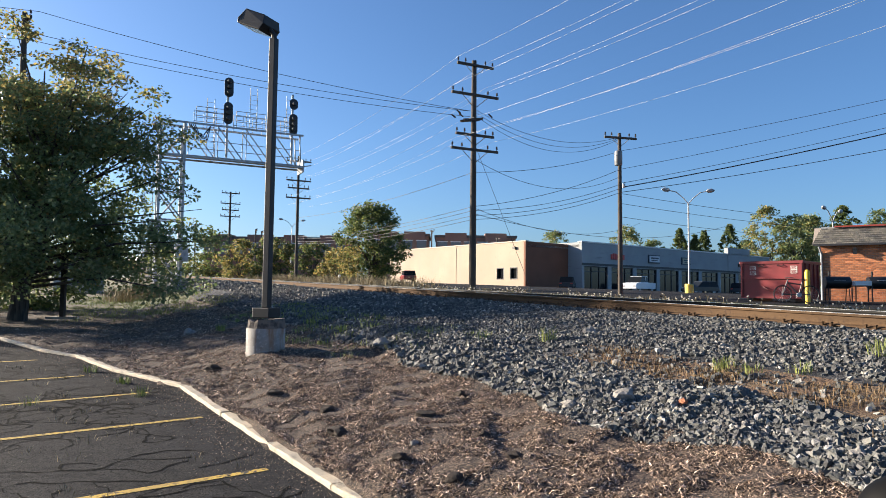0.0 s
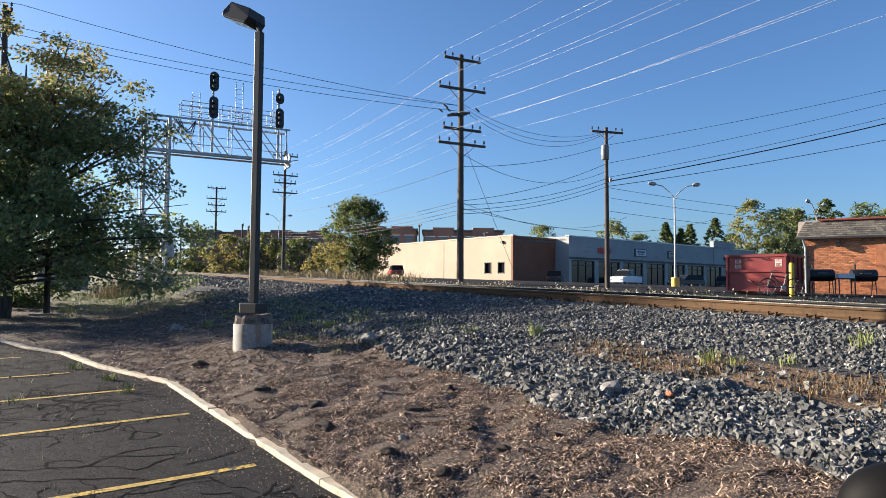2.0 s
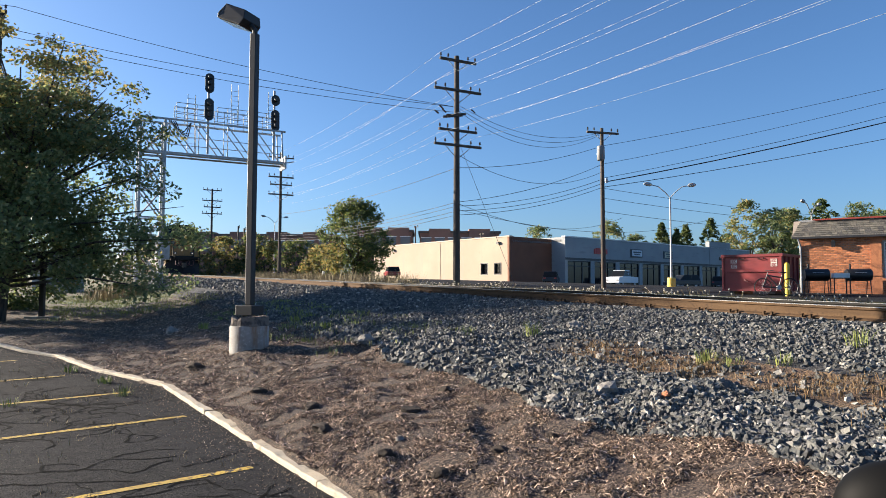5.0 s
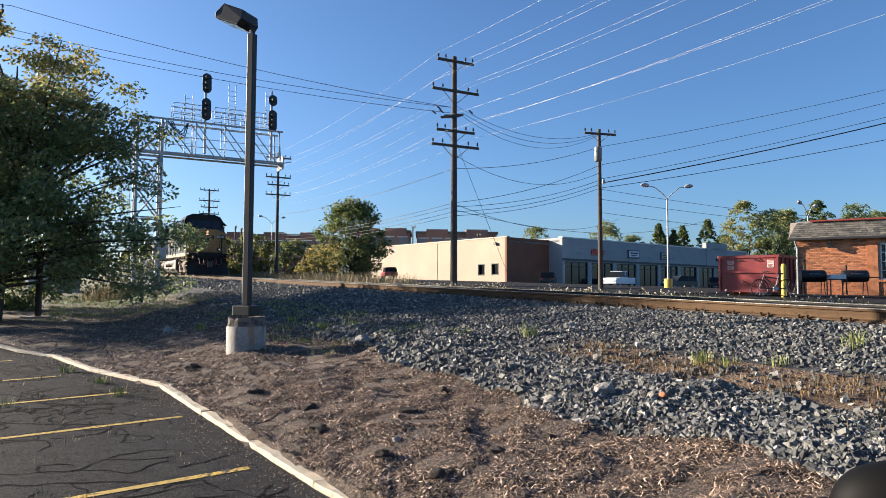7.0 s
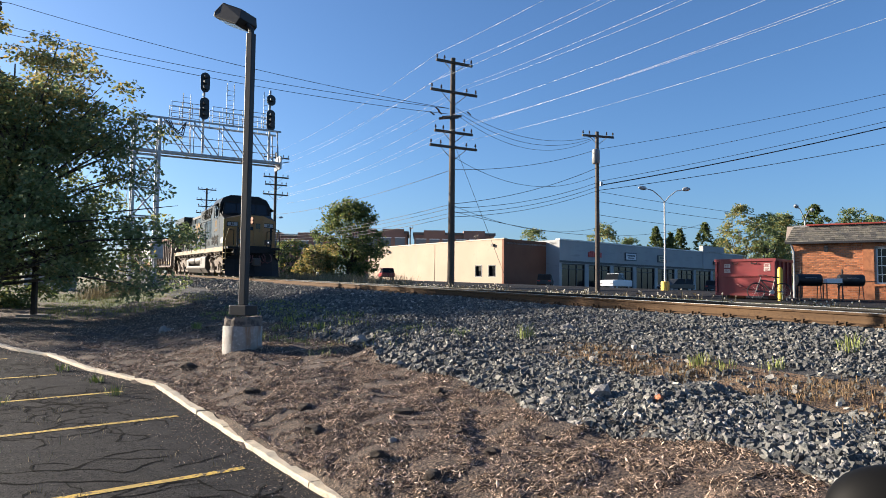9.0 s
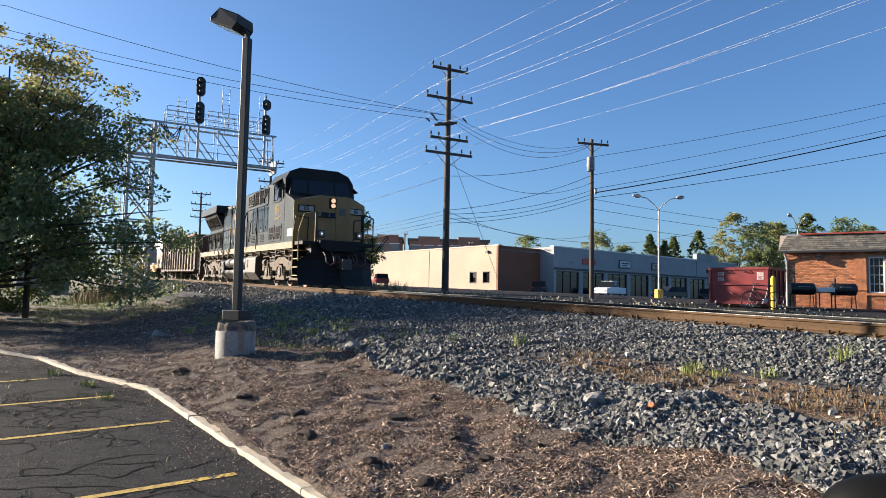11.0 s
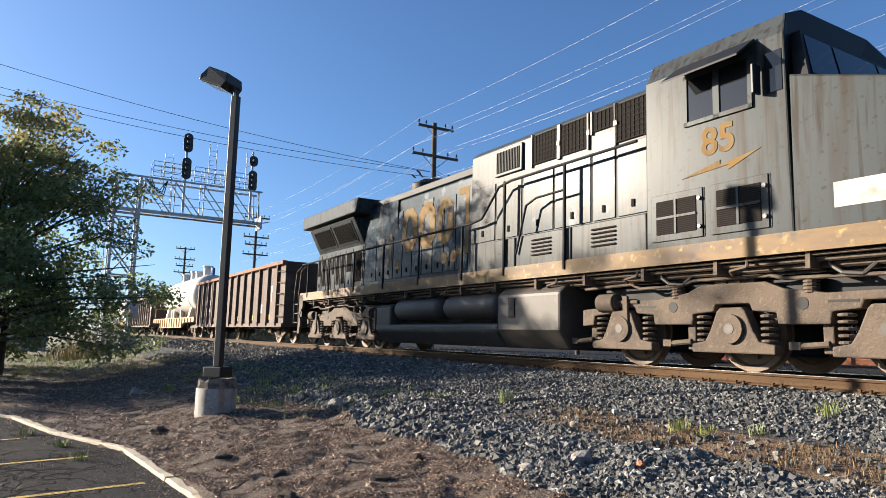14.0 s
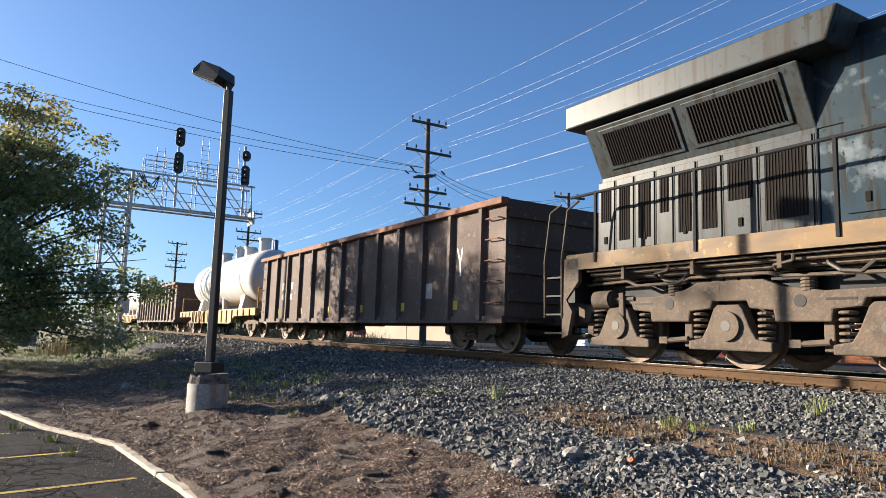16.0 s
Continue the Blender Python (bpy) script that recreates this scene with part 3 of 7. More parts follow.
# power lines from the pole behind the tree to the main pole
for (za, zb, oy) in ((14.1, 10.95, 0.4), (13.2, 10.75, -0.3), (12.75, 10.6, 0.2)):
    cable((-18.8 + oy, 30, za), (1.3, 34 + oy, zb), 0.35, 0.012, WIRE, "dark power line above the car park")
    cable((-18.8 + oy, 30, za), (-40, 22, za + 0.5), 0.3, 0.012, WIRE, "dark power line above the car park")
for (za, zb, s) in ((10.9, 11.0, 0.9), (10.75, 10.95, 1.1), (10.6, 10.9, 1.3)):
    cable((1.6, 34, za), (10.5, 40, zb), s, 0.011, WIRE, "dark power line between the poles")
for za, zb, r in ((10.15, 14.2, 0.012), (9.05, 13.7, 0.012), (8.2, 12.95, 0.014), (7.95, 12.6, 0.032), (7.66, 11.35, 0.018)):
    cable((10.5, 40, za), (33, 33, zb), 0.3, r, WIRE, "dark service cable over the shops")
for za, zb in ((7.7, 10.15), (5.95, 9.05), (5.75, 8.15), (5.5, 7.9), (5.3, 7.66)):
    cable((1.5, 34, za), (10.5, 40, zb), 0.35, 0.014, WIRE, "dark service cable between the poles")
    cable((1.5, 34, za), (-13.4, 62, za + 0.6), 0.4, 0.012, WIRE, "dark service cable between the poles")
for zb in (8.2, 7.6, 6.8):
    cable((10.5, 40, zb - 0.6), (48, 62, zb), 0.6, 0.013, WIRE, "dark service cable over the shops")
cable((1.6, 34, 9.0), (4.6, 35, 1.7), 0.0, 0.01, WIRE, "guy wire of the utility pole")
for za, u_, w_, zb in ((5.9, 16, 55, 7.4), (5.6, 22, 52, 7.0), (8.4, 10.5, 40, 8.6)):
    cable((1.5, 34, za), (u_, w_, zb), 1.1, 0.012, WIRE, "slack dark service cable from the pole")

# ---- signal gantry ----
def signal_gantry():
    gx, gy, gz = -15.1, 39.0, 1.6
    t = empty("signal_gantry", pose(gx, gy, gz, 0, 0, math.degrees(HEAD)), "galvanised cantilever railway signal gantry with ladders", "signal gantry")
    top, bot = 9.75, 7.75
    for x0 in (-1.3, 0.0):
        for y0 in (0.0, 1.2):
            part("column", M().box(x0 - 0.075, x0 + 0.075, y0 - 0.075, y0 + 0.075, 0.25, top), GALV, t)
            part("footing", M().box(x0 - 0.3, x0 + 0.3, y0 - 0.3, y0 + 0.3, -0.5, 0.25), CONCRETE, t)
    for k in range(5):
        z = 0.5 + k * 1.75
        for y0 in (0, 1.2):
            for pa, pb in (((-1.3, y0, z), (0, y0, z + 1.7)), ((0, y0, z), (-1.3, y0, z + 1.7)), ((-1.3, y0, z), (0, y0, z))):
                part("bracing", M().tube(pa, pb, 0.045, 6), GALV, t)
    for z in (bot, top):
        for y0 in (0, 1.2):
            part("chord", M().box(-1.6, 7.0, y0 - 0.05, y0 + 0.05, z - 0.05, z + 0.05), GALV, t)
    for k in range(5):
        x = 0.2 + 1.65 * k
        for y0 in (0, 1.2):
            part("bracing", M().tube((x - 0.05, y0, top), (min(6.9, x + 1.5), y0, bot), 0.036, 6), GALV, t)
            part("upright", M().tube((x, y0, bot), (x, y0, top), 0.028, 6), GALV, t)
    part("walkway", M().box(-1.6, 7.0, 0.1, 1.1, bot + 0.09, bot + 0.13), GALV, t, "grating walkway")
    for z in (bot + 0.55, bot + 1.05):
        part("handrail", M().tube((0.2, 0.1, z), (6.9, 0.1, z), 0.022, 5), GALV, t)
    for xa, xb in ((0.6, 2.3), (2.9, 6.4)):
        for y0 in (0.1, 1.1):
            for z in (top + 0.4, top + 0.75, top + 1.05):
                part("handrail", M().tube((xa, y0, z), (xb, y0, z), 0.02, 5), GALV, t)
            n = round((xb - xa) / 0.6)
            for i in range(n + 1):
                x = xa + (xb - xa) * i / n
                part("rail_post", M().tube((x, y0, top), (x, y0, top + 1.05), 0.02, 5), GALV, t)
    def ladder(x, y, z0, z1):
        l = M().tube((x, y, z0), (x, y, z1), 0.022, 5).tube((x + 0.42, y, z0), (x + 0.42, y, z1), 0.022, 5)
        for i in range(int((z1 - z0) / 0.3)):
            l.tube((x, y, z0 + 0.15 + 0.3 * i), (x + 0.42, y, z0 + 0.15 + 0.3 * i), 0.014, 4)
        part("ladder", l, GALV, t)
    ladder(3.75, 0.4, top, top + 2.7)
    ladder(6.0, 0.4, top, top + 2.5)
    ladder(1.25, 0.4, bot, top + 1.7)
    ladder(-2.0, 0.3, 0.5, 8.0)
    for x in (2.4, 6.35):
        part("signal_mast", M().tube((x, 0.3, bot + 0.2), (x, 0.3, top + 2.6), 0.07, 8), GALV, t)
    for x, z, h in ((2.4, 10.1, 1.0), (2.4, 11.75, 0.85), (6.35, 9.9, 1.0), (6.35, 11.5, 0.35)):
        m = M()
        n, pr = 20, []
        for i in range(n):
            a = 2 * math.pi * i / n
            pr.append((x + 0.27 * math.cos(a), z + h / 2 + 0.27 * math.sin(a) + (h / 2 - 0.1 if math.sin(a) > 0 else -(h / 2 - 0.1))))
        m.prism(pr, 0.0, 0.03)
        hd = part("signal_head", m, BLACK, t, "black oval signal head")
        k = max(1, round(h / 0.33))
        for i in range(k):
            zz = z + h / 2 + (i - (k - 1) / 2) * 0.33
            part("visor", M().tube((x, -0.28, zz), (x, 0.0, zz), 0.12, 12), BLACK, hd)
    cb = M()
    for o in (0.0, 0.12, 0.24):
        cb.path([(0.3 + o, -0.05, top - 0.1), (0.6 + o, -0.12, top - 0.55 - o), (1.0 + o, -0.12, top - 0.7 - o), (1.4, -0.05, top - 0.1)], 0.03, 5)
    part("cable", cb, BLACK, t, "black looped signal cables")
    part("end_bracket", M().box(7.0, 7.1, 0, 1.2, bot - 0.3, bot + 0.5).tube((7.0, 0.2, bot + 0.05), (7.6, 0.2, bot + 0.2), 0.03), GALV, t)
    part("cabinet", M().box(-0.35, 0.35, -0.45, -0.12, 1.6, 2.4), GALV, t, "grey equipment cabinet")


signal_gantry()

# ---- trees and bushes ----
def leaves(m, rs, centre, rad, n, size, slots, droop=0.3):
    for k in range(n):
        d = Vector((rs.gauss(0, 1), rs.gauss(0, 1), rs.gauss(0, 1))).normalized() * (rs.random() ** 0.45)
        p = Vector((centre[0] + d.x * rad[0], centre[1] + d.y * rad[1], centre[2] + d.z * rad[2]))
        s = size * rs.uniform(0.6, 1.3)
        a = Vector((rs.gauss(0, 1), rs.gauss(0, 1), rs.gauss(0, 0.6) - droop)).normalized()
        b = a.cross(Vector((rs.gauss(0, 1), rs.gauss(0, 1), rs.gauss(0, 1)))).normalized()
        m.slot = slots(p, rs)
        m.add([p, p + a * s * 0.45 + b * s * 0.28, p + a * s, p + a * s * 0.45 - b * s * 0.28], [(0, 1, 2, 3)])


def tree(name, x, y, z, h, spread_, trunk_h, r, seed, leaf, n_clumps, per, size, label, group="", yellow=None, lean=(0, 0), crown_low=None, shape=1.0, clump=1.0):
    rs = random.Random(seed)
    t = empty(name, pose(x, y, z), label, "tree", group)
    tr, cr_ = M(), M()
    top = Vector((lean[0], lean[1], trunk_h))
    tr.tube((0, 0, -0.4), (lean[0] * 0.4, lean[1] * 0.4, trunk_h * 0.5), r * 1.1, 10, r * 0.9).tube((lean[0] * 0.4, lean[1] * 0.4, trunk_h * 0.5), top, r * 0.9, 10, r * 0.8)
    low = crown_low if crown_low is not None else trunk_h
    tips = []
    for k in range(9):
        a, e = k * 2.4 + rs.random(), rs.uniform(0.35, 1.3)
        L = (h - trunk_h) * rs.uniform(0.45, 0.85)
        q = top + Vector((math.cos(a) * math.cos(e) * spread_[0] * 0.8, math.sin(a) * math.cos(e) * spread_[1] * 0.8, math.sin(e) * L))
        mid = top.lerp(q, 0.5) + Vector((0, 0, 0.08 * L))
        tr.tube(top, mid, r * 0.45, 6, r * 0.28).tube(mid, q, r * 0.28, 6, r * 0.08)
        for j in range(3):
            q2 = mid.lerp(q, rs.random()) + Vector((rs.gauss(0, 0.25) * spread_[0], rs.gauss(0, 0.25) * spread_[1], rs.uniform(-0.1, 0.25) * L))
            tr.tube(mid, q2, r * 0.16, 5, r * 0.04)
    part("trunk", tr, BARK, t, smooth=50)
    yl = yellow or (lambda p, rs: 0)
    for k in range(n_clumps):
        f = rs.random()
        zz = low + (h - low) * f
        env_ = (math.sin(math.pi * (0.12 + 0.86 * f) ** shape)) ** 0.6 if shape > 0.5 else 1.05 * (1 - f) ** 0.9 + 0.03
        a, rr = rs.uniform(0, 6.283), math.sqrt(rs.random()) * env_
        c = (lean[0] + math.cos(a) * rr * spread_[0], lean[1] + math.sin(a) * rr * spread_[1], zz)
        cs = clump * rs.uniform(0.06, 0.17) * (spread_[0] + h - low) / 2
        leaves(cr_, rs, c, (cs * 1.1, cs * 1.1, cs * 0.75), per, size, yl)
    part("crown", cr_, leaf, t)
    return t


def big_yellow(p, rs):
    return 1 if rs.random() < max(0.05, min(0.75, (p.z - 4.6) / 4.2)) else 0


def airy_tree(x, y, z, seed, big=1.0, n=84):
    """Open crown of rising boughs, each with leafy twigs."""
    rs = random.Random(seed)
    t = empty("maple_tree", pose(x, y, z) @ Matrix.Scale(big, 4), "broad green tree turning yellow at the top", "tree", "trees at the car park")
    wood, crown = M(), M()
    wood.tube((-0.05, 0, -0.4), (0.1, 0, 1.1), 0.30, 12, 0.23).tube((0.1, 0, 1.1), (0.25, 0, 2.6), 0.19, 10, 0.14)
    wood.tube((0.25, 0, 2.6), (0.4, 0.1, 5.2), 0.14, 8, 0.07).tube((0.4, 0.1, 5.2), (0.45, 0, 7.6), 0.07, 6, 0.02)
    wood.tube((0.15, 0, 1.3), (-0.9, 0.2, 4.2), 0.12, 8, 0.06).tube((-0.9, 0.2, 4.2), (-1.5, 0, 7.0), 0.06, 6, 0.02)
    for k in range(n):
        f = (k + 0.5) / n
        z0 = 1.0 + 4.3 * f
        a = k * 2.4 + rs.gauss(0, 0.25)
        reach = (5.5 - 3.3 * f ** 1.4) * rs.uniform(0.7, 1.06)
        p0 = Vector((0.2 + 0.12 * z0, 0, z0))
        p2 = p0 + Vector((math.cos(a) * reach, math.sin(a) * reach * 0.85, 0.2 + 2.9 * f + rs.gauss(0, 0.3)))
        p1 = p0.lerp(p2, 0.5) + Vector((0, 0, 0.35 - 0.5 * f))
        wood.tube(p0, p1, 0.05, 6, 0.032).tube(p1, p2, 0.032, 5, 0.008)
        for j in range(6):
            q = rs.uniform(0.24, 1.04)
            b0 = p0.lerp(p1, q * 2) if q < 0.5 else p1.lerp(p2, q * 2 - 1)
            c = b0 + Vector((rs.gauss(0, 0.35), rs.gauss(0, 0.35), rs.gauss(0.05, 0.28)))
            wood.tube(b0, c, 0.012, 4, 0.004)
            cs = rs.uniform(0.34, 0.62) * (1.08 - 0.3 * f)
            for q in range(int(440 * cs * cs) + 60):
                d = Vector((rs.gauss(0, 1), rs.gauss(0, 1), rs.gauss(0, 1))).normalized() * rs.random() ** 0.4
                p = c + Vector((d.x * cs * 1.15, d.y * cs * 1.15, d.z * cs * 0.72 - 0.1 * d.length))
                sz = 0.125 * rs.uniform(0.6, 1.3)
                u_ = Vector((rs.gauss(0, 1) + d.x, rs.gauss(0, 1) + d.y, rs.gauss(0, 0.6) - 0.35)).normalized()
                v_ = u_.cross(Vector((rs.gauss(0, 1), rs.gauss(0, 1), rs.gauss(0, 1)))).normalized()
                crown.slot = big_yellow(p, rs)
                crown.add([p, p + u_ * sz * 0.45 + v_ * sz * 0.3, p + u_ * sz, p + u_ * sz * 0.45 - v_ * sz * 0.3], [(0, 1, 2, 3)])
    part("trunk", wood, BARK, t, smooth=50)
    part("crown", crown, [LEAF, LEAF_Y], t)
    return t


airy_tree(-13.4, 21.5, 0.55, 5, 1.06)
# Second tree, trunk out of view, added to cast dappled shade on the train.
airy_tree(-20.6, 21.6, 0.5, 17, 1.22, 27)
tree("shrub_tree", -17.2, 27.5, 0.8, 4.0, (3.6, 2.5), 0.6, 0.1, 9, [LEAF_D, LEAF_Y], 90, 110, 0.17, "dense dark green shrub below the tree", crown_low=0.0, yellow=lambda p, rs: rs.random() < 0.06)


def mixed(p, rs):
    return 0 if rs.random() < 0.8 else 1


tree("roadside_tree", -5.3, 50, 1.7, 6.3, (2.8, 2.4), 1.5, 0.25, 31, [LEAF_D, LEAF_Y], 230, 70, 0.2, "rounded green tree with yellow lower boughs", "trees beyond the track", yellow=lambda p, rs: 1 if rs.random() < (0.75 if p.x < -0.6 and p.z < 3.2 else 0.07) else 0, crown_low=0.6)
for k, (x, y, h, s, yl) in enumerate([(-18.5, 78, 4.6, 3.2, 0.35), (-14.5, 76, 4.6, 2.8, 0.2), (-24, 80, 5.0, 3.0, 0.7), (-29, 84, 3.5, 3.4, 0.2), (-35, 90, 3.8, 4.0, 0.15), (-41, 98, 3.6, 4, 0.15), (-20.5, 79, 5.2, 2.6, 0.2), (-10.8, 70, 3.6, 2.5, 0.85)]):
    tree("bush", x, y, ground_z(x, y) - 0.1, h, (s, s * 0.8), 0.5, 0.12, 50 + k, [LEAF_D, LEAF_Y], 80, 42, 0.3, "autumn bush turning yellow beside the railway" if yl > 0.4 else "dark green bush beside the railway", "bushes beyond the track", yellow=lambda p, rs, q=yl: 1 if rs.random() < q else 0, crown_low=0.0)
for k, (x, y, h, s, con, yl) in enumerate([(18.2, 110, 9.6, 3.6, 0, 0.2), (29.6, 110, 10.8, 3.4, 0, 0.25), (34.8, 112, 8.6, 2.6, 0, 0.05), (24, 114, 7.6, 4, 0, 0.1), (39.2, 112, 9.6, 1.8, 1, 0), (41.6, 112, 8.6, 1.8, 1, 0), (43.6, 113, 9.4, 1.7, 1, 0), (47.5, 112, 10.4, 2.2, 1, 0), (49.6, 111, 8.6, 3, 0, 0), (40.6, 85, 10.8, 2.9, 0, 0.45), (43.5, 84, 9.6, 3.4, 0, 0.05), (46.5, 86, 9.8, 3.0, 0, 0.25), (50, 92, 10.6, 3.5, 0, 0.1), (55, 93, 11.2, 3.5, 1, 0.0), (60, 92, 11.5, 4.0, 0, 0.1), (68, 100, 11.5, 4.0, 0, 0.1)]):
    tree("fir_tree" if con else "far_tree", x, y, 2.0, h + (0.9 if con else 0), (s * (2.0 if con else 1), s * (2.0 if con else 1)), 2.0, 0.25, 90 + k, [LEAF_D if con else LEAF, LEAF_Y], 330 if con else 150, 26 if con else 40, 0.3, "dark conifer behind the shops" if con else "leafy tree behind the shops", "trees behind the shops", yellow=lambda p, rs, q=yl: 1 if rs.random() < q else 0, crown_low=0.6 if con else 1.0, shape=0.4 if con else 1.0, clump=0.24 if con else 0.7)

# ---- buildings ----
CREAM = material("cream_render", (0.36, 0.285, 0.215), 0.9, vary=[(0.35, (0.41, 0.325, 0.245), 0.4, 0.7), (2.5, (0.34, 0.27, 0.205), 0.58, 0.78), ((1.5, 1.5, 0.2), (0.36, 0.29, 0.23), 0.55, 0.7)], bump=0.2, bump_scale=15)
TERRA = material("terracotta_render", (0.19, 0.08, 0.045), 0.85, vary=[(0.8, (0.16, 0.065, 0.036), 0.4, 0.7)])
GREY_RENDER = material("grey_render", (0.33, 0.34, 0.34), 0.85, vary=[(0.5, (0.28, 0.29, 0.295), 0.4, 0.7), ((0.6, 0.6, 4), (0.24, 0.245, 0.25), 0.58, 0.75)])
DARKFRAME = material("dark_frame", (0.03, 0.03, 0.033), 0.5)
BRICKMAT = speckle(material("orange_brick", (0.46, 0.185, 0.085), 0.9, vary=[(9, (0.33, 0.13, 0.065), 0.45, 0.7)], bump=0.5), [(0, (0.6, 0.55, 0.55)), (1, (1.25, 1.15, 1.1)), (0.5, (0.95, 0.95, 0.95))])
MORTAR = material("mortar", (0.33, 0.27, 0.22), 0.95, vary=[(8, (0.34, 0.28, 0.23), 0.4, 0.7)])
SHINGLE = speckle(material("grey_shingle", (0.12, 0.112, 0.10), 0.95, vary=[(6, (0.08, 0.078, 0.07), 0.4, 0.65)], bump=0.5), [(0, (0.55, 0.55, 0.6)), (1, (1.45, 1.4, 1.25))])
WHITE = material("white_paint", (0.75, 0.74, 0.71), 0.6, vary=[(3, (0.62, 0.6, 0.57), 0.5, 0.8)])
RED_TRIM = material("red_trim", (0.32, 0.05, 0.035), 0.6)
FAR_BRICK = material("far_brick", (0.27, 0.155, 0.12), 0.9, vary=[(0.2, (0.19, 0.11, 0.09), 0.4, 0.7)])


def frame_m(a, b, z):
    """x along the wall from a to b, y into the building."""
    return pose(a[0], a[1], z, 0, 0, math.degrees(math.atan2(b[1] - a[1], b[0] - a[0])))


def wall_with(m, L, z0, z1, t, holes):
    """A wall along x with openings (x0, x1, z0, z1), t thick inwards."""
    xs = sorted({0, L, *[h[0] for h in holes], *[h[1] for h in holes]})
    zs = sorted({z0, z1, *[h[2] for h in holes], *[h[3] for h in holes]})
    nx, nz = len(xs), len(zs)
    solid = {(i, j) for i in range(nx - 1) for j in range(nz - 1) if not any(h[0] < (xs[i] + xs[i + 1]) / 2 < h[1] and h[2] < (zs[j] + zs[j + 1]) / 2 < h[3] for h in holes)}
    at = lambda i, j, k: (i * nz + j) * 2 + k
    fs = []
    for i, j in solid:
        fs += [(at(i, j, 0), at(i + 1, j, 0), at(i + 1, j + 1, 0), at(i, j + 1, 0)), (at(i, j, 1), at(i, j + 1, 1), at(i + 1, j + 1, 1), at(i + 1, j, 1))]
        for (di, dj), (p, q) in (((-1, 0), ((i, j), (i, j + 1))), ((1, 0), ((i + 1, j), (i + 1, j + 1))), ((0, -1), ((i, j), (i + 1, j))), ((0, 1), ((i, j + 1), (i + 1, j + 1)))):
            if (i + di, j + dj) not in solid:
                fs.append((at(*p, 0), at(*q, 0), at(*q, 1), at(*p, 1)))
    return m.add([(x, y, z) for x in xs for z in zs for y in (0, t)], fs)


def white_building():
    a, b = (-5.83, 75), (7.08, 58)
    L = math.hypot(b[0] - a[0], b[1] - a[1])
    t = empty("warehouse", frame_m(a, b, 1.9), "long cream rendered single-storey building with a terracotta end", "building")
    H0 = 4.0
    holes = [(L - 3.7, L - 2.75, 0.9, 1.95), (L - 1.95, L - 1.0, 0.9, 1.95)]
    part("wall", wall_with(M(), L - 0.2, -0.6, H0 + 0.15, 0.3, holes), CREAM, t)
    part("roof", M().box(0, L, 0.3, 14, H0 - 0.25, H0 - 0.1), GREY_RENDER, t)
    part("coping", M().box(-0.05, L + 0.05, -0.05, 0.36, H0 + 0.15, H0 + 0.25), material("tan_coping", (0.45, 0.36, 0.27), 0.7), t)
    part("quoin", M().box(L - 0.2, L + 0.02, -0.03, 0.3, -0.6, H0 + 0.15), TERRA, t, "terracotta corner strip")
    for x0, x1, z0, z1 in holes:
        w = part("window", M().box(x0, x1, 0.18, 0.2, z0, z1), GLASS_DARK, t)
        fr = M()
        for q in ((x0, x1, z0, z0 + 0.07), (x0, x1, z1 - 0.07, z1), (x0, x0 + 0.07, z0, z1), (x1 - 0.07, x1, z0, z1)):
            fr.box(q[0], q[1], -0.02, 0.18, q[2], q[3])
        part("window_frame", fr, DARKFRAME, w)
    for x in (L - 1.3, 4.0):
        part("wall_light", M().box(x - 0.15, x + 0.15, -0.2, 0, 3.55, 3.75), BRONZE, t)
    part("wall_end", M().box(L - 0.3, L, 0.3, 14, -0.6, H0 + 0.15), TERRA, t, "terracotta end wall")
    part("back_wall", M().box(0, L - 0.3, 13.7, 14, -0.6, H0), CREAM, t)
    part("side_wall", M().box(0, 0.3, 0.3, 13.7, -0.6, H0), CREAM, t)
    part("drainpipe", M().box(L * 0.55, L * 0.55 + 0.05, -0.03, 0, -0.4, H0), CREAM, t)


white_building()


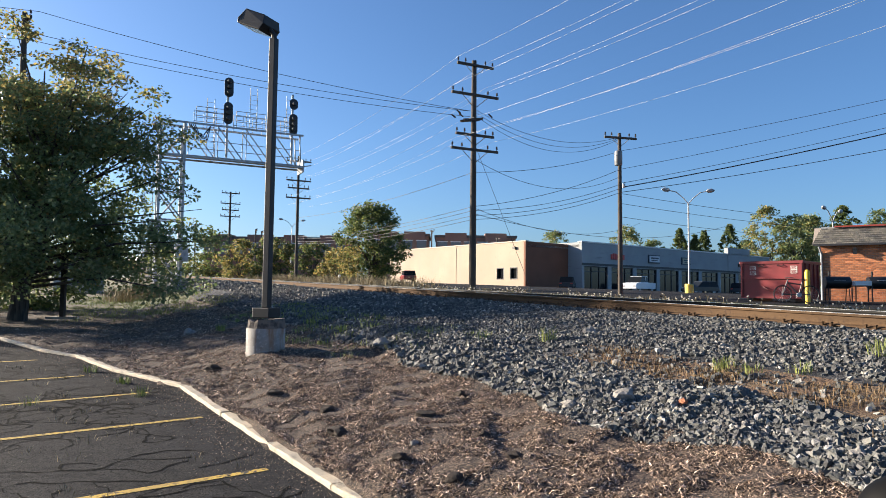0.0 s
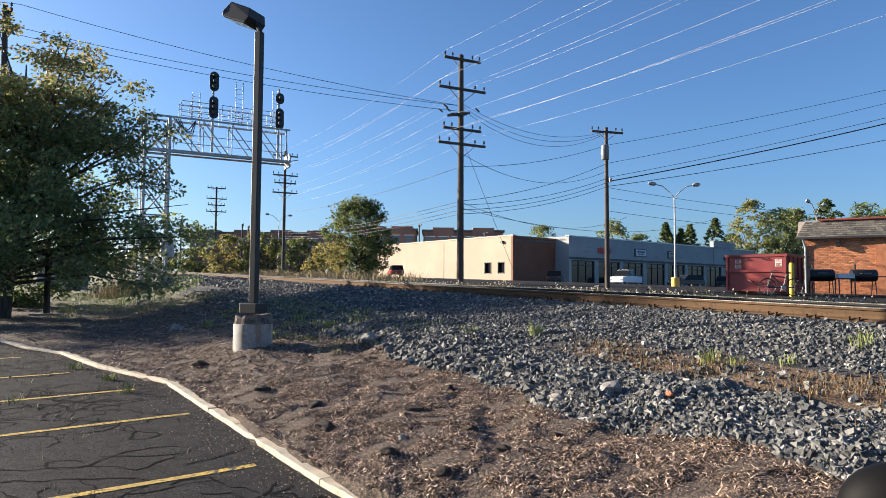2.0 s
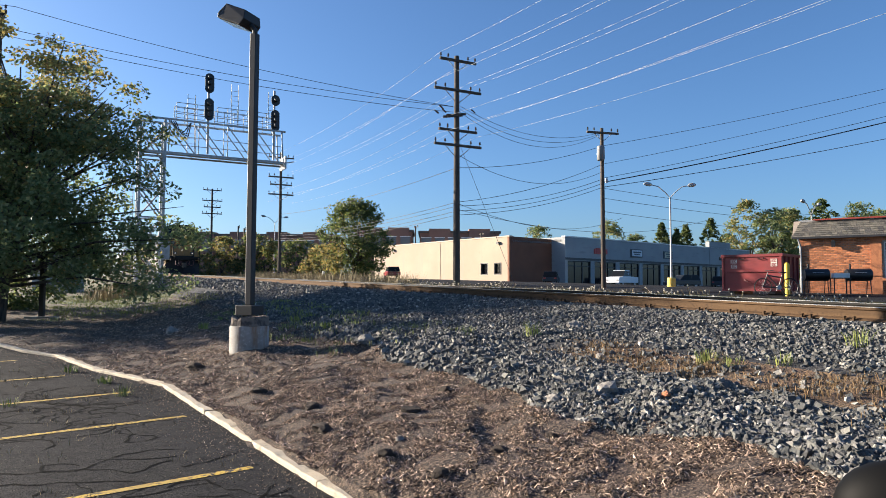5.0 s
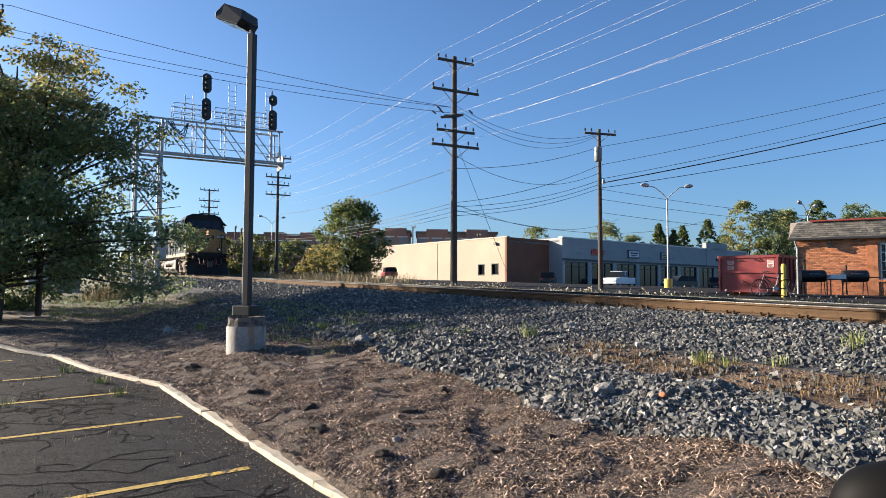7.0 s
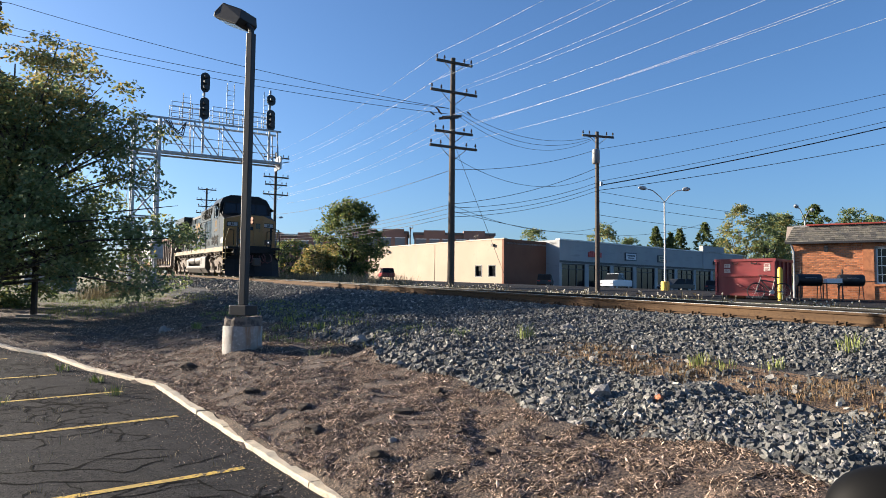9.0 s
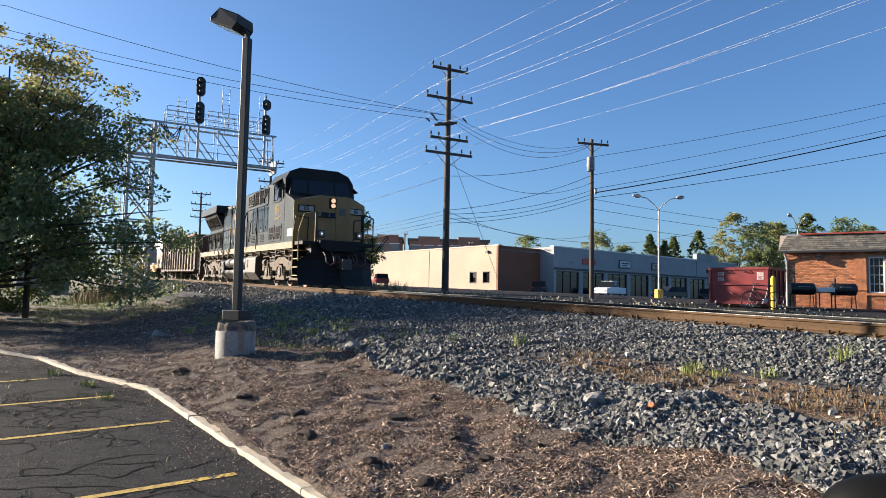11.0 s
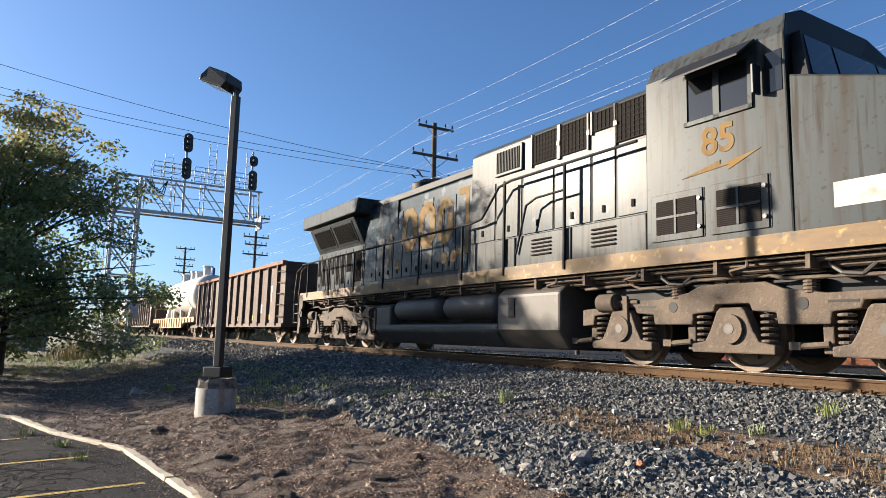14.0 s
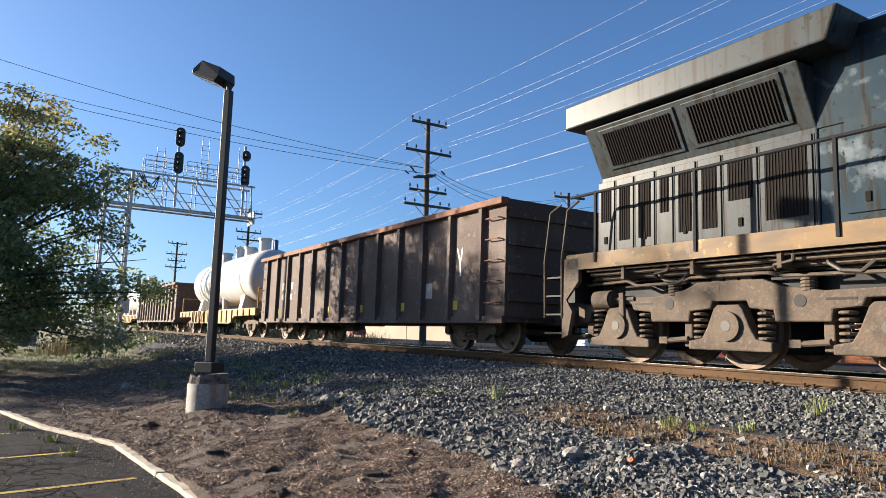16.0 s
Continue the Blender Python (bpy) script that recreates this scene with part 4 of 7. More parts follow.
def shops():
    # terracotta return wall between the two buildings
    t0 = empty("corner_shop_wall", frame_m((7.2, 58.1), (13.3, 63.6), 1.9), "terracotta rendered flank of the low building", "building")
    part("wall", M().box(0, 6.2, 0, 0.3, -0.6, 4.1), TERRA, t0)
    part("coping", M().box(0, 6.2, -0.04, 0.34, 4.1, 4.18), TERRA, t0)
    a, b = (12.3, 60), (39.5, 82)
    L = math.hypot(b[0] - a[0], b[1] - a[1])
    t = empty("shop_row", frame_m(a, b, 1.75), "row of grey rendered shops with glazed fronts and flat roof", "building")
    H0 = 4.45
    bays = 9
    bw = L / bays
    holes = [(i * bw + 0.35, (i + 1) * bw - 0.2, 0.1, 2.35) for i in range(bays)]
    part("wall", wall_with(M(), L, -0.6, H0, 0.35, holes), GREY_RENDER, t)
    part("roof", M().box(0, L, 0.35, 16, H0 - 0.4, H0 - 0.2), GREY_RENDER, t)
    part("raised_parapet", M().box(L * 0.72, L * 0.86, -0.06, 0.4, 2.6, H0 + 0.75), GREY_RENDER, t)
    part("coping", M().box(-0.05, L, -0.06, 0.42, H0, H0 + 0.1), WHITE, t)
    part("back_wall", M().box(0, L, 15.7, 16, -0.6, H0), GREY_RENDER, t)
    part("side_wall", M().box(0, 0.3, 0.35, 15.7, -0.6, H0), GREY_RENDER, t)
    part("side_wall", M().box(L - 0.3, L, 0.35, 15.7, -0.6, H0), GREY_RENDER, t)
    part("floor", M().box(0.3, L - 0.3, 0.35, 15.7, -0.3, -0.1), CONCRETE, t)
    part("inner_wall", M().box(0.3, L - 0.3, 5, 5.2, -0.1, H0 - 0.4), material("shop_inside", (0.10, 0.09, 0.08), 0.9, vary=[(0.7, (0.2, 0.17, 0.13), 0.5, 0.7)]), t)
    part("fascia_band", M().box(0, L, -0.04, 0, 2.42, 2.62), DARKFRAME, t)
    for x0, x1, z0, z1 in holes:
        w = part("window", M().box(x0, x1, 0.16, 0.18, z0, z1), GLASS_DARK, t, "dark shop glazing")
        fr = M()
        n = 3
        for k in range(n + 1):
            x = x0 + (x1 - x0 - 0.07) * k / n
            fr.box(x, x + 0.07, 0.1, 0.2, z0, z1)
        fr.box(x0, x1, 0.1, 0.2, z0, z0 + 0.08).box(x0, x1, 0.1, 0.2, z1 - 0.08, z1).box(x0, x1, 0.1, 0.2, 1.85, 1.92)
        part("window_frame", fr, DARKFRAME, w)
    SIGN_DARK = material("sign_board_dark", (0.05, 0.06, 0.08), 0.5)
    for i, (x, w, h, mat, bar) in enumerate([(5.1, 2.0, 0.55, None, (0.55, 0.08, 0.07)), (10.9, 1.9, 0.8, SIGN_DARK, (0.6, 0.63, 0.65)), (16.6, 1.6, 0.75, SIGN_DARK, (0.45, 0.42, 0.3)), (28.6, 2.6, 0.45, None, (0.03, 0.03, 0.03))]):
        yb = -0.1 if i == 3 else -0.02
        s = empty("shop_sign", t.matrix_basis @ Matrix.Translation((x, yb, 3.35)), "shop sign with lettering on the grey parapet", "sign", "shop signs")
        BAR = material("sign_bar", bar, 0.6)
        if mat:
            part("board", M().box(-w / 2, w / 2, -0.1, 0, -h / 2, h / 2), mat, s)
            part("panel", M().box(-w / 2 + 0.1, w / 2 - 0.1, -0.13, -0.1, -h / 2 + 0.1, h / 2 - 0.1), BAR, s)
            part("lettering", M().box(-w / 2 + 0.3, w / 2 - 0.3, -0.15, -0.13, 0.02, 0.16).box(-w / 2 + 0.4, w / 2 - 0.5, -0.15, -0.13, -0.18, -0.08), SIGN_DARK, s)
        else:
            lt = M()
            k = 7
            for j in range(k):
                if j != 4:
                    lt.box(-w / 2 + w * j / k, -w / 2 + w * (j + 0.75) / k, -0.12, 0, -h / 2, h / 2 * (1 if j % 3 else 0.7))
            part("lettering", lt, BAR, s, "plain raised sign letters")


shops()


def brick_house():
    a, b = (18.95, 34.0), (28.0, 27.9)
    L = math.hypot(b[0] - a[0], b[1] - a[1])
    t = empty("brick_house", frame_m(a, b, 1.4), "orange brick single-storey building with a shingled mansard roof", "house")
    H0 = 2.86
    holes = [(3.6, 4.25, 0.75, 2.5), (6.2, 7.2, 0.75, 2.5)]
    wall = part("wall", wall_with(M(), L, -0.5, H0, 0.3, holes), MORTAR, t)
    part("side_wall", M().box(0, 0.3, 0.3, 8, -0.5, H0), BRICKMAT, t)
    part("back_wall", M().box(0.3, L, 7.7, 8, -0.5, H0), BRICKMAT, t)
    rf = M().prism([(-0.25, H0 - 0.05), (0.75, H0 + 0.86), (0.75, H0 + 0.73), (0.1, H0 - 0.05)], -0.3, L, "x")
    roof = part("roof", rf, MORTAR, t)
    part("flat_roof", M().box(0.0, L, 0.7, 8, H0 + 0.8, H0 + 0.9), GREY_RENDER, t)
    part("gable", M().prism([(0.0, H0 - 0.05), (0.75, H0 + 0.85), (8, H0 + 0.85), (8, H0 - 0.05)], 0.0, 0.2, "x"), WHITE, t)
    part("roof_trim", M().box(0.6, 5.2, 0.55, 0.8, H0 + 0.86, H0 + 0.93), RED_TRIM, t, "red roof edge trim")
    part("roof_trim", M().box(5.2, L, 0.62, 0.82, H0 + 0.84, H0 + 0.94), WHITE, t, "pale roof edge trim")
    part("gutter", M().box(-0.3, L, -0.33, -0.22, H0 - 0.12, H0 - 0.02), DARKFRAME, t)
    part("downpipe", M().path([(-0.05, -0.28, H0 - 0.1), (0.05, -0.06, H0 - 0.5), (0.05, -0.06, -0.3)], 0.05, 8), GREY_RENDER, t)
    dz, dx = 0.0677 * 1.25, 0.215
    nrow = int((H0 + 0.3) / dz)
    big = M()
    single = M().box(0, dx - 0.012, -0.012, 0.02, 0, dz - 0.012).mesh("brick", speckle(material("single_brick", (0.60, 0.25, 0.115), 0.9, vary=[(9, (0.44, 0.18, 0.09), 0.45, 0.7)], bump=0.5), [(0, (0.6, 0.55, 0.55)), (1, (1.25, 1.15, 1.1)), (0.5, (0.95, 0.95, 0.95))], False))
    made = 0
    for j in range(nrow):
        z = -0.3 + j * dz
        x = -(dx / 2 if j % 2 else 0)
        while x < L:
            xa, xb = max(x, 0.0), min(x + dx - 0.012, L)
            if xb - xa > 0.04 and not any(h[0] - 0.02 < xb and xa < h[1] + 0.02 and h[2] - 0.02 < z + dz and z < h[3] + 0.02 for h in holes):
                if made < 290 and 0.2 < x < 4.4 and z > 0.9 and xb - xa > 0.19:
                    ob = new("brick", single)
                    ob.parent, ob.location = wall, (xa, 0, z)
                    made += 1
                else:
                    big.box(xa, xb, -0.012, 0.02, z, z + dz - 0.012)
            x += dx
    tagged(part("brickwork", big, BRICKMAT, wall), kind="stuff")
    sh = M()
    rs = random.Random(2)
    sl = Vector((0, 1.0, 0.91)).normalized()
    nrm = Vector((0, -0.91, 1.0)).normalized()
    for j in range(8):
        x = -0.3 + j * 0.045 - rs.random() * 0.04
        while x < L:
            w = 0.26 + rs.uniform(-0.05, 0.05)
            o = Vector((x, -0.25, H0 - 0.05)) + sl * (j * 0.168)
            vs = []
            for d in (0.004, 0.018 + rs.uniform(0, 0.012)):
                for p, q in ((0, -0.01), (w - 0.012, -0.01), (w - 0.012, 0.2), (0, 0.2)):
                    vs.append(o + Vector((p, 0, 0)) + sl * q + nrm * (d if q < 0.1 else 0.004))
            sh.add(vs, [(0, 1, 5, 4), (4, 5, 6, 7), (1, 2, 6, 5), (0, 4, 7, 3)])
            x += w
    tagged(part("shingles", sh, SHINGLE, roof), kind="stuff")
    for x0, x1, z0, z1 in holes:
        w = part("window", M().box(x0, x1, 0.13, 0.15, z0, z1), GLASS_DARK, t)
        fr = M()
        for q in ((x0, x1, z0, z0 + 0.06), (x0, x1, z1 - 0.06, z1), (x0, x0 + 0.06, z0, z1), (x1 - 0.06, x1, z0, z1)):
            fr.box(q[0], q[1], 0.06, 0.14, q[2], q[3])
        for k in range(1, 3):
            x = x0 + (x1 - x0) * k / 3
            fr.box(x - 0.015, x + 0.015, 0.09, 0.13, z0, z1)
        for k in range(1, 4):
            z = z0 + (z1 - z0) * k / 4
            fr.box(x0, x1, 0.088, 0.128, z - 0.015, z + 0.015)
        part("window_frame", fr, WHITE, w, "white glazing bars")
        part("sill", M().box(x0 - 0.1, x1 + 0.1, -0.07, 0.1, z0 - 0.12, z0 - 0.02), BRICKMAT, w)
    for x in (1.5,):
        l = part("wall_lantern", M().box(x - 0.08, x + 0.08, -0.28, -0.12, 2.3, 2.54).prism([(x - 0.11, 2.54), (x + 0.11, 2.54), (x + 0.03, 2.64), (x - 0.03, 2.64)], -0.31, -0.09), BLACK, t, "black wall lantern")
        part("bracket", M().box(x - 0.03, x + 0.03, -0.15, 0, 2.38, 2.5), BLACK, l)
    part("pilaster", M().box(3.05, 3.5, -0.06, -0.013, -0.3, H0), BRICKMAT, t)


brick_house()


def far_block(x0, x1, y, z0, z1, n, dormers):
    t = empty("apartment_block", pose(x0, y, z0), "long red brick apartment block behind the trees", "building", "far blocks")
    L, H0 = x1 - x0, z1 - z0
    part("wall", M().box(0, L, 0, 12, -1, H0), FAR_BRICK, t)
    part("roof", M().box(-0.3, L + 0.3, -0.3, 12.3, H0, H0 + 0.5), material("far_roof", (0.11, 0.095, 0.09), 0.9), t)
    for k in range(dormers):
        x = L * (k + 0.5) / dormers
        part("bay", M().box(x - 2.2, x + 2.2, -0.8, 3, 0, H0 + 0.9), FAR_BRICK, t)
    for k in range(n):
        x = L * (k + 0.5) / n
        w = part("window", M().box(x - 1.0, x + 1.0, -0.86, -0.8, H0 - 3.4, H0 - 1.0), material("far_glass", (0.16, 0.17, 0.18), 0.2), t)
        part("window_frame", M().box(x - 1.1, x + 1.1, -0.84, -0.8, H0 - 1.0, H0 - 0.85), WHITE, w)


far_block(-53, -21, 150, 3.5, 12.9, 10, 4)
far_block(-14.5, -3, 140, 3.2, 13.1, 4, 2)
far_block(-1.5, 15, 140, 3.2, 12.9, 6, 2)

# ---- the train ----
LGREY = material("grimy_grey_paint", (0.046, 0.054, 0.057), 0.36, vary=[(0.8, (0.048, 0.055, 0.058), 0.4, 0.7), ((5, 5, 0.5), (0.036, 0.03, 0.024), 0.52, 0.72), ((11, 11, 0.7), (0.026, 0.022, 0.018), 0.53, 0.68), (11, (0.03, 0.026, 0.022), 0.6, 0.72)], spec=0.06, bump=0.06, bump_scale=2.5)
LBLUE = material("dark_blue_paint", (0.012, 0.029, 0.044), 0.3, vary=[(0.7, (0.028, 0.042, 0.052), 0.45, 0.7), ((4, 4, 0.4), (0.05, 0.044, 0.037), 0.55, 0.75), ((11, 11, 0.7), (0.022, 0.02, 0.017), 0.52, 0.66), (2.3, (0.11, 0.135, 0.15), 0.58, 0.68), (14, (0.02, 0.018, 0.015), 0.62, 0.7)], spec=0.05, bump=0.06, bump_scale=2.5)
LYELLOW = material("dirty_yellow_paint", (0.30, 0.155, 0.04), 0.5, vary=[(1.2, (0.23, 0.125, 0.045), 0.4, 0.7), (7, (0.14, 0.085, 0.045), 0.58, 0.8)])
LDARK = material("black_loco_paint", (0.008, 0.0085, 0.0095), 0.6, spec=0.25, vary=[(2, (0.018, 0.016, 0.014), 0.5, 0.8)])
SILL = material("rusty_yellow_stripe", (0.145, 0.08, 0.019), 0.65, vary=[((1.2, 4, 4), (0.085, 0.047, 0.018), 0.45, 0.62), (9, (0.30, 0.21, 0.06), 0.6, 0.75), (3, (0.07, 0.04, 0.025), 0.58, 0.7)])
TRUCKMAT = material("dusty_brown_casting", (0.10, 0.072, 0.05), 0.85, vary=[(2.5, (0.055, 0.042, 0.032), 0.42, 0.66), (16, (0.14, 0.105, 0.075), 0.55, 0.75)], bump=0.3)
TANKMAT = material("dusty_fuel_tank", (0.055, 0.045, 0.036), 0.6, vary=[((0.5, 2, 3), (0.045, 0.039, 0.034), 0.42, 0.65), (6, (0.08, 0.065, 0.05), 0.58, 0.75)])
LOGO = material("faded_yellow_decal", (0.17, 0.098, 0.03), 0.7, vary=[(2.6, (0.07, 0.06, 0.045), 0.54, 0.64), ((9, 9, 0.8), (0.10, 0.065, 0.03), 0.52, 0.66), (4, (0.17, 0.12, 0.06), 0.45, 0.7)], spec=0.1)
RAILING = material("rail_paint", (0.016, 0.017, 0.019), 0.75, spec=0.1)
STEP_YELLOW = material("step_edge_yellow", (0.24, 0.17, 0.045), 0.7, vary=[(8, (0.12, 0.09, 0.04), 0.5, 0.7)])
GRILLE = material("dark_grille", (0.014, 0.012, 0.011), 0.8, spec=0.05)
# Slat colour carries the shade of the grille openings.
SLAT = material("shade_dark_slat", (0.025, 0.022, 0.02), 0.8, spec=0.05)
REFLECTOR = material("reflector_yellow", (0.55, 0.38, 0.04), 0.4)
SILVER_LENS = material("ditch_lens", (0.16, 0.165, 0.17), 0.25, 0.6)
HEADLIGHT = glow("headlight", (1.0, 0.55, 0.32), 0.3)
DITCH = glow("ditch_light", (1.0, 0.8, 0.68), 0.26)
WHEELMAT = material("wheel_steel", (0.13, 0.095, 0.07), 0.6, 0.4, vary=[(6, (0.2, 0.14, 0.1), 0.5, 0.7)])
TREAD = material("bright_tread", (0.45, 0.44, 0.43), 0.3, 1.0)
GONDOLA = material("weathered_brown_gondola", (0.072, 0.045, 0.035), 0.8, vary=[(0.9, (0.12, 0.088, 0.072), 0.48, 0.66), ((4, 4, 0.5), (0.07, 0.045, 0.035), 0.45, 0.65), (7, (0.2, 0.15, 0.12), 0.62, 0.75)], bump=0.3, bump_scale=12)
GON_RUST = material("rusted_top_chord", (0.20, 0.09, 0.05), 0.85, vary=[(5, (0.12, 0.06, 0.04), 0.45, 0.65)])
TANKWHITE = material("white_tank_paint", (0.52, 0.52, 0.51), 0.45, vary=[(0.8, (0.42, 0.42, 0.41), 0.45, 0.7), ((5, 1, 1), (0.5, 0.47, 0.42), 0.6, 0.8)])
FLATYELLOW = material("worn_yellow_frame", (0.33, 0.19, 0.045), 0.7, vary=[(3, (0.22, 0.12, 0.05), 0.48, 0.66)])

wheelsets = []


def wheelset(parent, x, r):
    m = M()
    for s in (-1, 1):
        mm = Matrix.Translation((0, s * 0.72, 0)) @ pose(0, 0, 0, -90 * s, 0, 0)
        m.lathe([(0.11, -0.04), (r * 0.75, -0.03), (r * 0.8, -0.06), (r + 0.025, -0.06), (r + 0.025, -0.035), (r, -0.03), (r - 0.004, 0.07), (r * 0.86, 0.07), (r * 0.8, 0.03), (0.3, 0.015), (0.14, 0.07), (0.1, 0.09)], 28, mm)
    m.tube((0, -0.72, 0), (0, 0.72, 0), 0.085, 10)
    ob = part("wheelset", m, WHEELMAT, parent, smooth=40)
    ob.location = (x, 0, r)
    for s in (-1, 1):
        for k in range(3):
            a = k * 2.094
            part("wheel_boss", M().tube((0.62 * r * math.cos(a), s * 0.74, 0.62 * r * math.sin(a)), (0.62 * r * math.cos(a), s * 0.80, 0.62 * r * math.sin(a)), 0.03, 8), TRUCKMAT, ob)
    wheelsets.append((ob, x, r))
    return ob


def text_part(name, body, size, m, mat, parent):
    cu = bpy.data.curves.new(name, "FONT")
    cu.body, cu.size, cu.extrude, cu.align_x, cu.align_y = body, size, 0.004, "CENTER", "CENTER"
    cu.offset = size * 0.022
    tmp = bpy.data.objects.new(name, cu)
    scene.collection.objects.link(tmp)
    me = bpy.data.meshes.new_from_object(tmp)
    bpy.data.objects.remove(tmp)
    me.transform(m)
    me.materials.clear()
    me.materials.append(mat)
    ob = new(name, me)
    ob.parent = parent
    return ob


SIDE = pose(0, 0, 0, 90, 0, 0)


def coil(m, x, y, z0, z1, r):
    n = 5
    for k in range(n):
        z = z0 + (z1 - z0) * (k + 0.5) / n
        m.lathe([(r * 0.8, -0.022), (r, -0.012), (r, 0.012), (r * 0.8, 0.022)], 12, Matrix.Translation((x, y, z)))


def loco_truck(t, xs):
    c = xs[1]
    for sy in (-1, 1):
        ya, yb = sorted((sy * 1.04, sy * 1.2))
        top = [(c + 2.95, 0.62), (c + 2.95, 0.9), (c + 2.6, 0.92), (c + 2.3, 1.04), (c + 1.3, 1.02), (c + 0.75, 1.1), (c + 0.5, 1.2), (c - 0.5, 1.2), (c - 0.75, 1.1), (c - 1.3, 1.02), (c - 2.3, 1.04), (c - 2.6, 0.92), (c - 2.95, 0.9), (c - 2.95, 0.62)]
        low = []
        for x in sorted(xs):
            low += [(x - 0.66, 0.64), (x - 0.64, 0.79), (x - 0.3, 0.82), (x - 0.26, 0.92), (x + 0.26, 0.92), (x + 0.3, 0.82), (x + 0.64, 0.79), (x + 0.66, 0.64)]
        fr = part("truck_frame", M().prism(top + low, ya, yb), TRUCKMAT, t, "dusty cast truck side frame", bevel=0.02)
        for x in xs:
            yo = sorted((sy * 1.05, sy * 1.24))
            bx = M().prism([(x - 0.64, 0.25), (x + 0.64, 0.25), (x + 0.64, 0.37), (x + 0.42, 0.41), (x + 0.33, 0.56), (x + 0.22, 0.82), (x + 0.17, 0.87), (x - 0.17, 0.87), (x - 0.22, 0.82), (x - 0.33, 0.56), (x - 0.42, 0.41), (x - 0.64, 0.37)], *yo)
            jb = part("journal_box", bx, TRUCKMAT, fr, bevel=0.02)
            part("bearing_ring", M().lathe([(0.15, 0), (0.2, 0), (0.2, 0.05), (0.15, 0.05)], 22, Matrix.Translation((x, sy * 1.235, 0.58)) @ pose(0, 0, 0, 90 * sy * -1, 0, 0)), TRUCKMAT, fr, smooth=40)
            part("bearing_cap", M().tube((x, sy * 1.2, 0.58), (x, sy * 1.25, 0.58), 0.15, 18).tube((x, sy * 1.25, 0.58), (x, sy * 1.29, 0.58), 0.075, 12), TANKMAT, t)
            for dx in (-0.5, 0.5):
                sp = M()
                coil(sp, x + dx, sy * 1.13, 0.38, 0.79, 0.105)
                part("coil_spring", sp, TRUCKMAT, t)
            part("brake_shoe", M().box(x - 0.82, x - 0.68, *sorted((sy * 0.95, sy * 1.1)), 0.28, 0.72), TRUCKMAT, t, bevel=0.02)
            part("slack_adjuster", M().tube((x - 1.15, sy * 1.16, 0.36), (x - 0.7, sy * 1.16, 0.4), 0.04, 8).box(x - 1.2, x - 1.05, *sorted((sy * 1.1, sy * 1.2)), 0.32, 0.42), TRUCKMAT, t)
        for dx in (-1.0, 1.0):
            # No real opening: a black disc stands for the shaded hole.
            part("frame_hole", M().tube((c + dx, sy * 1.195, 0.9), (c + dx, sy * 1.206, 0.9), 0.08, 14), LDARK, fr)
            part("stencil", M().box(c + dx * 1.5 - 0.18, c + dx * 1.5 + 0.18, *sorted((sy * 1.2, sy * 1.204)), 0.9, 0.93), LDARK, fr)
        for k in (-0.22, 0, 0.22):
            part("gusset", M().prism([(c + k - 0.09, 1.2), (c + k - 0.09, 1.36), (c + k - 0.04, 1.42), (c + k + 0.04, 1.42), (c + k + 0.09, 1.36), (c + k + 0.09, 1.2)], *sorted((sy * 1.06, sy * 1.14))), TRUCKMAT, fr)
        pp = M().path([(c + 2.95, sy * 1.18, 1.16), (c + 2.3, sy * 1.22, 1.2), (c + 0.8, sy * 1.22, 1.22), (c + 0.6, sy * 1.22, 1.27), (c - 0.6, sy * 1.22, 1.27), (c - 0.8, sy * 1.22, 1.21), (c - 1.6, sy * 1.22, 1.2), (c - 1.8, sy * 1.22, 1.28), (c - 2.9, sy * 1.18, 1.25)], 0.025, 6)
        part("air_pipe", pp, TRUCKMAT, t)
        part("brake_pipe", M().path([(c + 2.7, sy * 1.1, 1.4), (c + 1.2, sy * 1.12, 1.36), (c - 1.3, sy * 1.12, 1.38), (c - 2.7, sy * 1.1, 1.34)], 0.03, 6), TRUCKMAT, t)
        for dx in (-1.2, 1.35):
            part("sanding_hose", M().path([(c + dx, sy * 1.2, 1.5), (c + dx + 0.05, sy * 1.26, 1.34), (c + dx + 0.2, sy * 1.27, 1.24), (c + dx + 0.42, sy * 1.24, 1.22), (c + dx + 0.55, sy * 1.2, 1.34)], 0.026, 6), TANKMAT, t)
            sp = M()
            coil(sp, c + dx * 0.8, sy * 1.12, 1.02, 1.24, 0.1)
            part("damper_spring", sp, TRUCKMAT, t)
        for dx in (-2.3, 2.3):
            part("brake_cylinder", M().tube((c + dx - 0.2, sy * 1.2, 1.0), (c + dx + 0.16, sy * 1.2, 1.0), 0.15, 16).tube((c + dx + 0.16, sy * 1.2, 1.0), (c + dx + 0.2, sy * 1.2, 1.0), 0.11, 14).tube((c + dx + 0.2, sy * 1.2, 1.0), (c + dx + 0.62, sy * 1.2, 1.0), 0.035, 8), TRUCKMAT, t, smooth=40)
            part("brake_lever", M().prism([(c + dx + 0.34, 1.1), (c + dx + 0.44, 1.1), (c + dx + 0.46, 0.55), (c + dx + 0.36, 0.5)], *sorted((sy * 1.22, sy * 1.27))), TRUCKMAT, t, bevel=0.01)
    for x in xs:
        wheelset(t, x, 0.53)
        part("traction_motor", M().box(x - 0.45, x + 0.3, -0.6, 0.6, 0.22, 0.95), LDARK, t, bevel=0.05)
    part("bolster", M().box(c - 2.6, c + 2.6, -0.98, 0.98, 0.7, 1.25), LDARK, t)


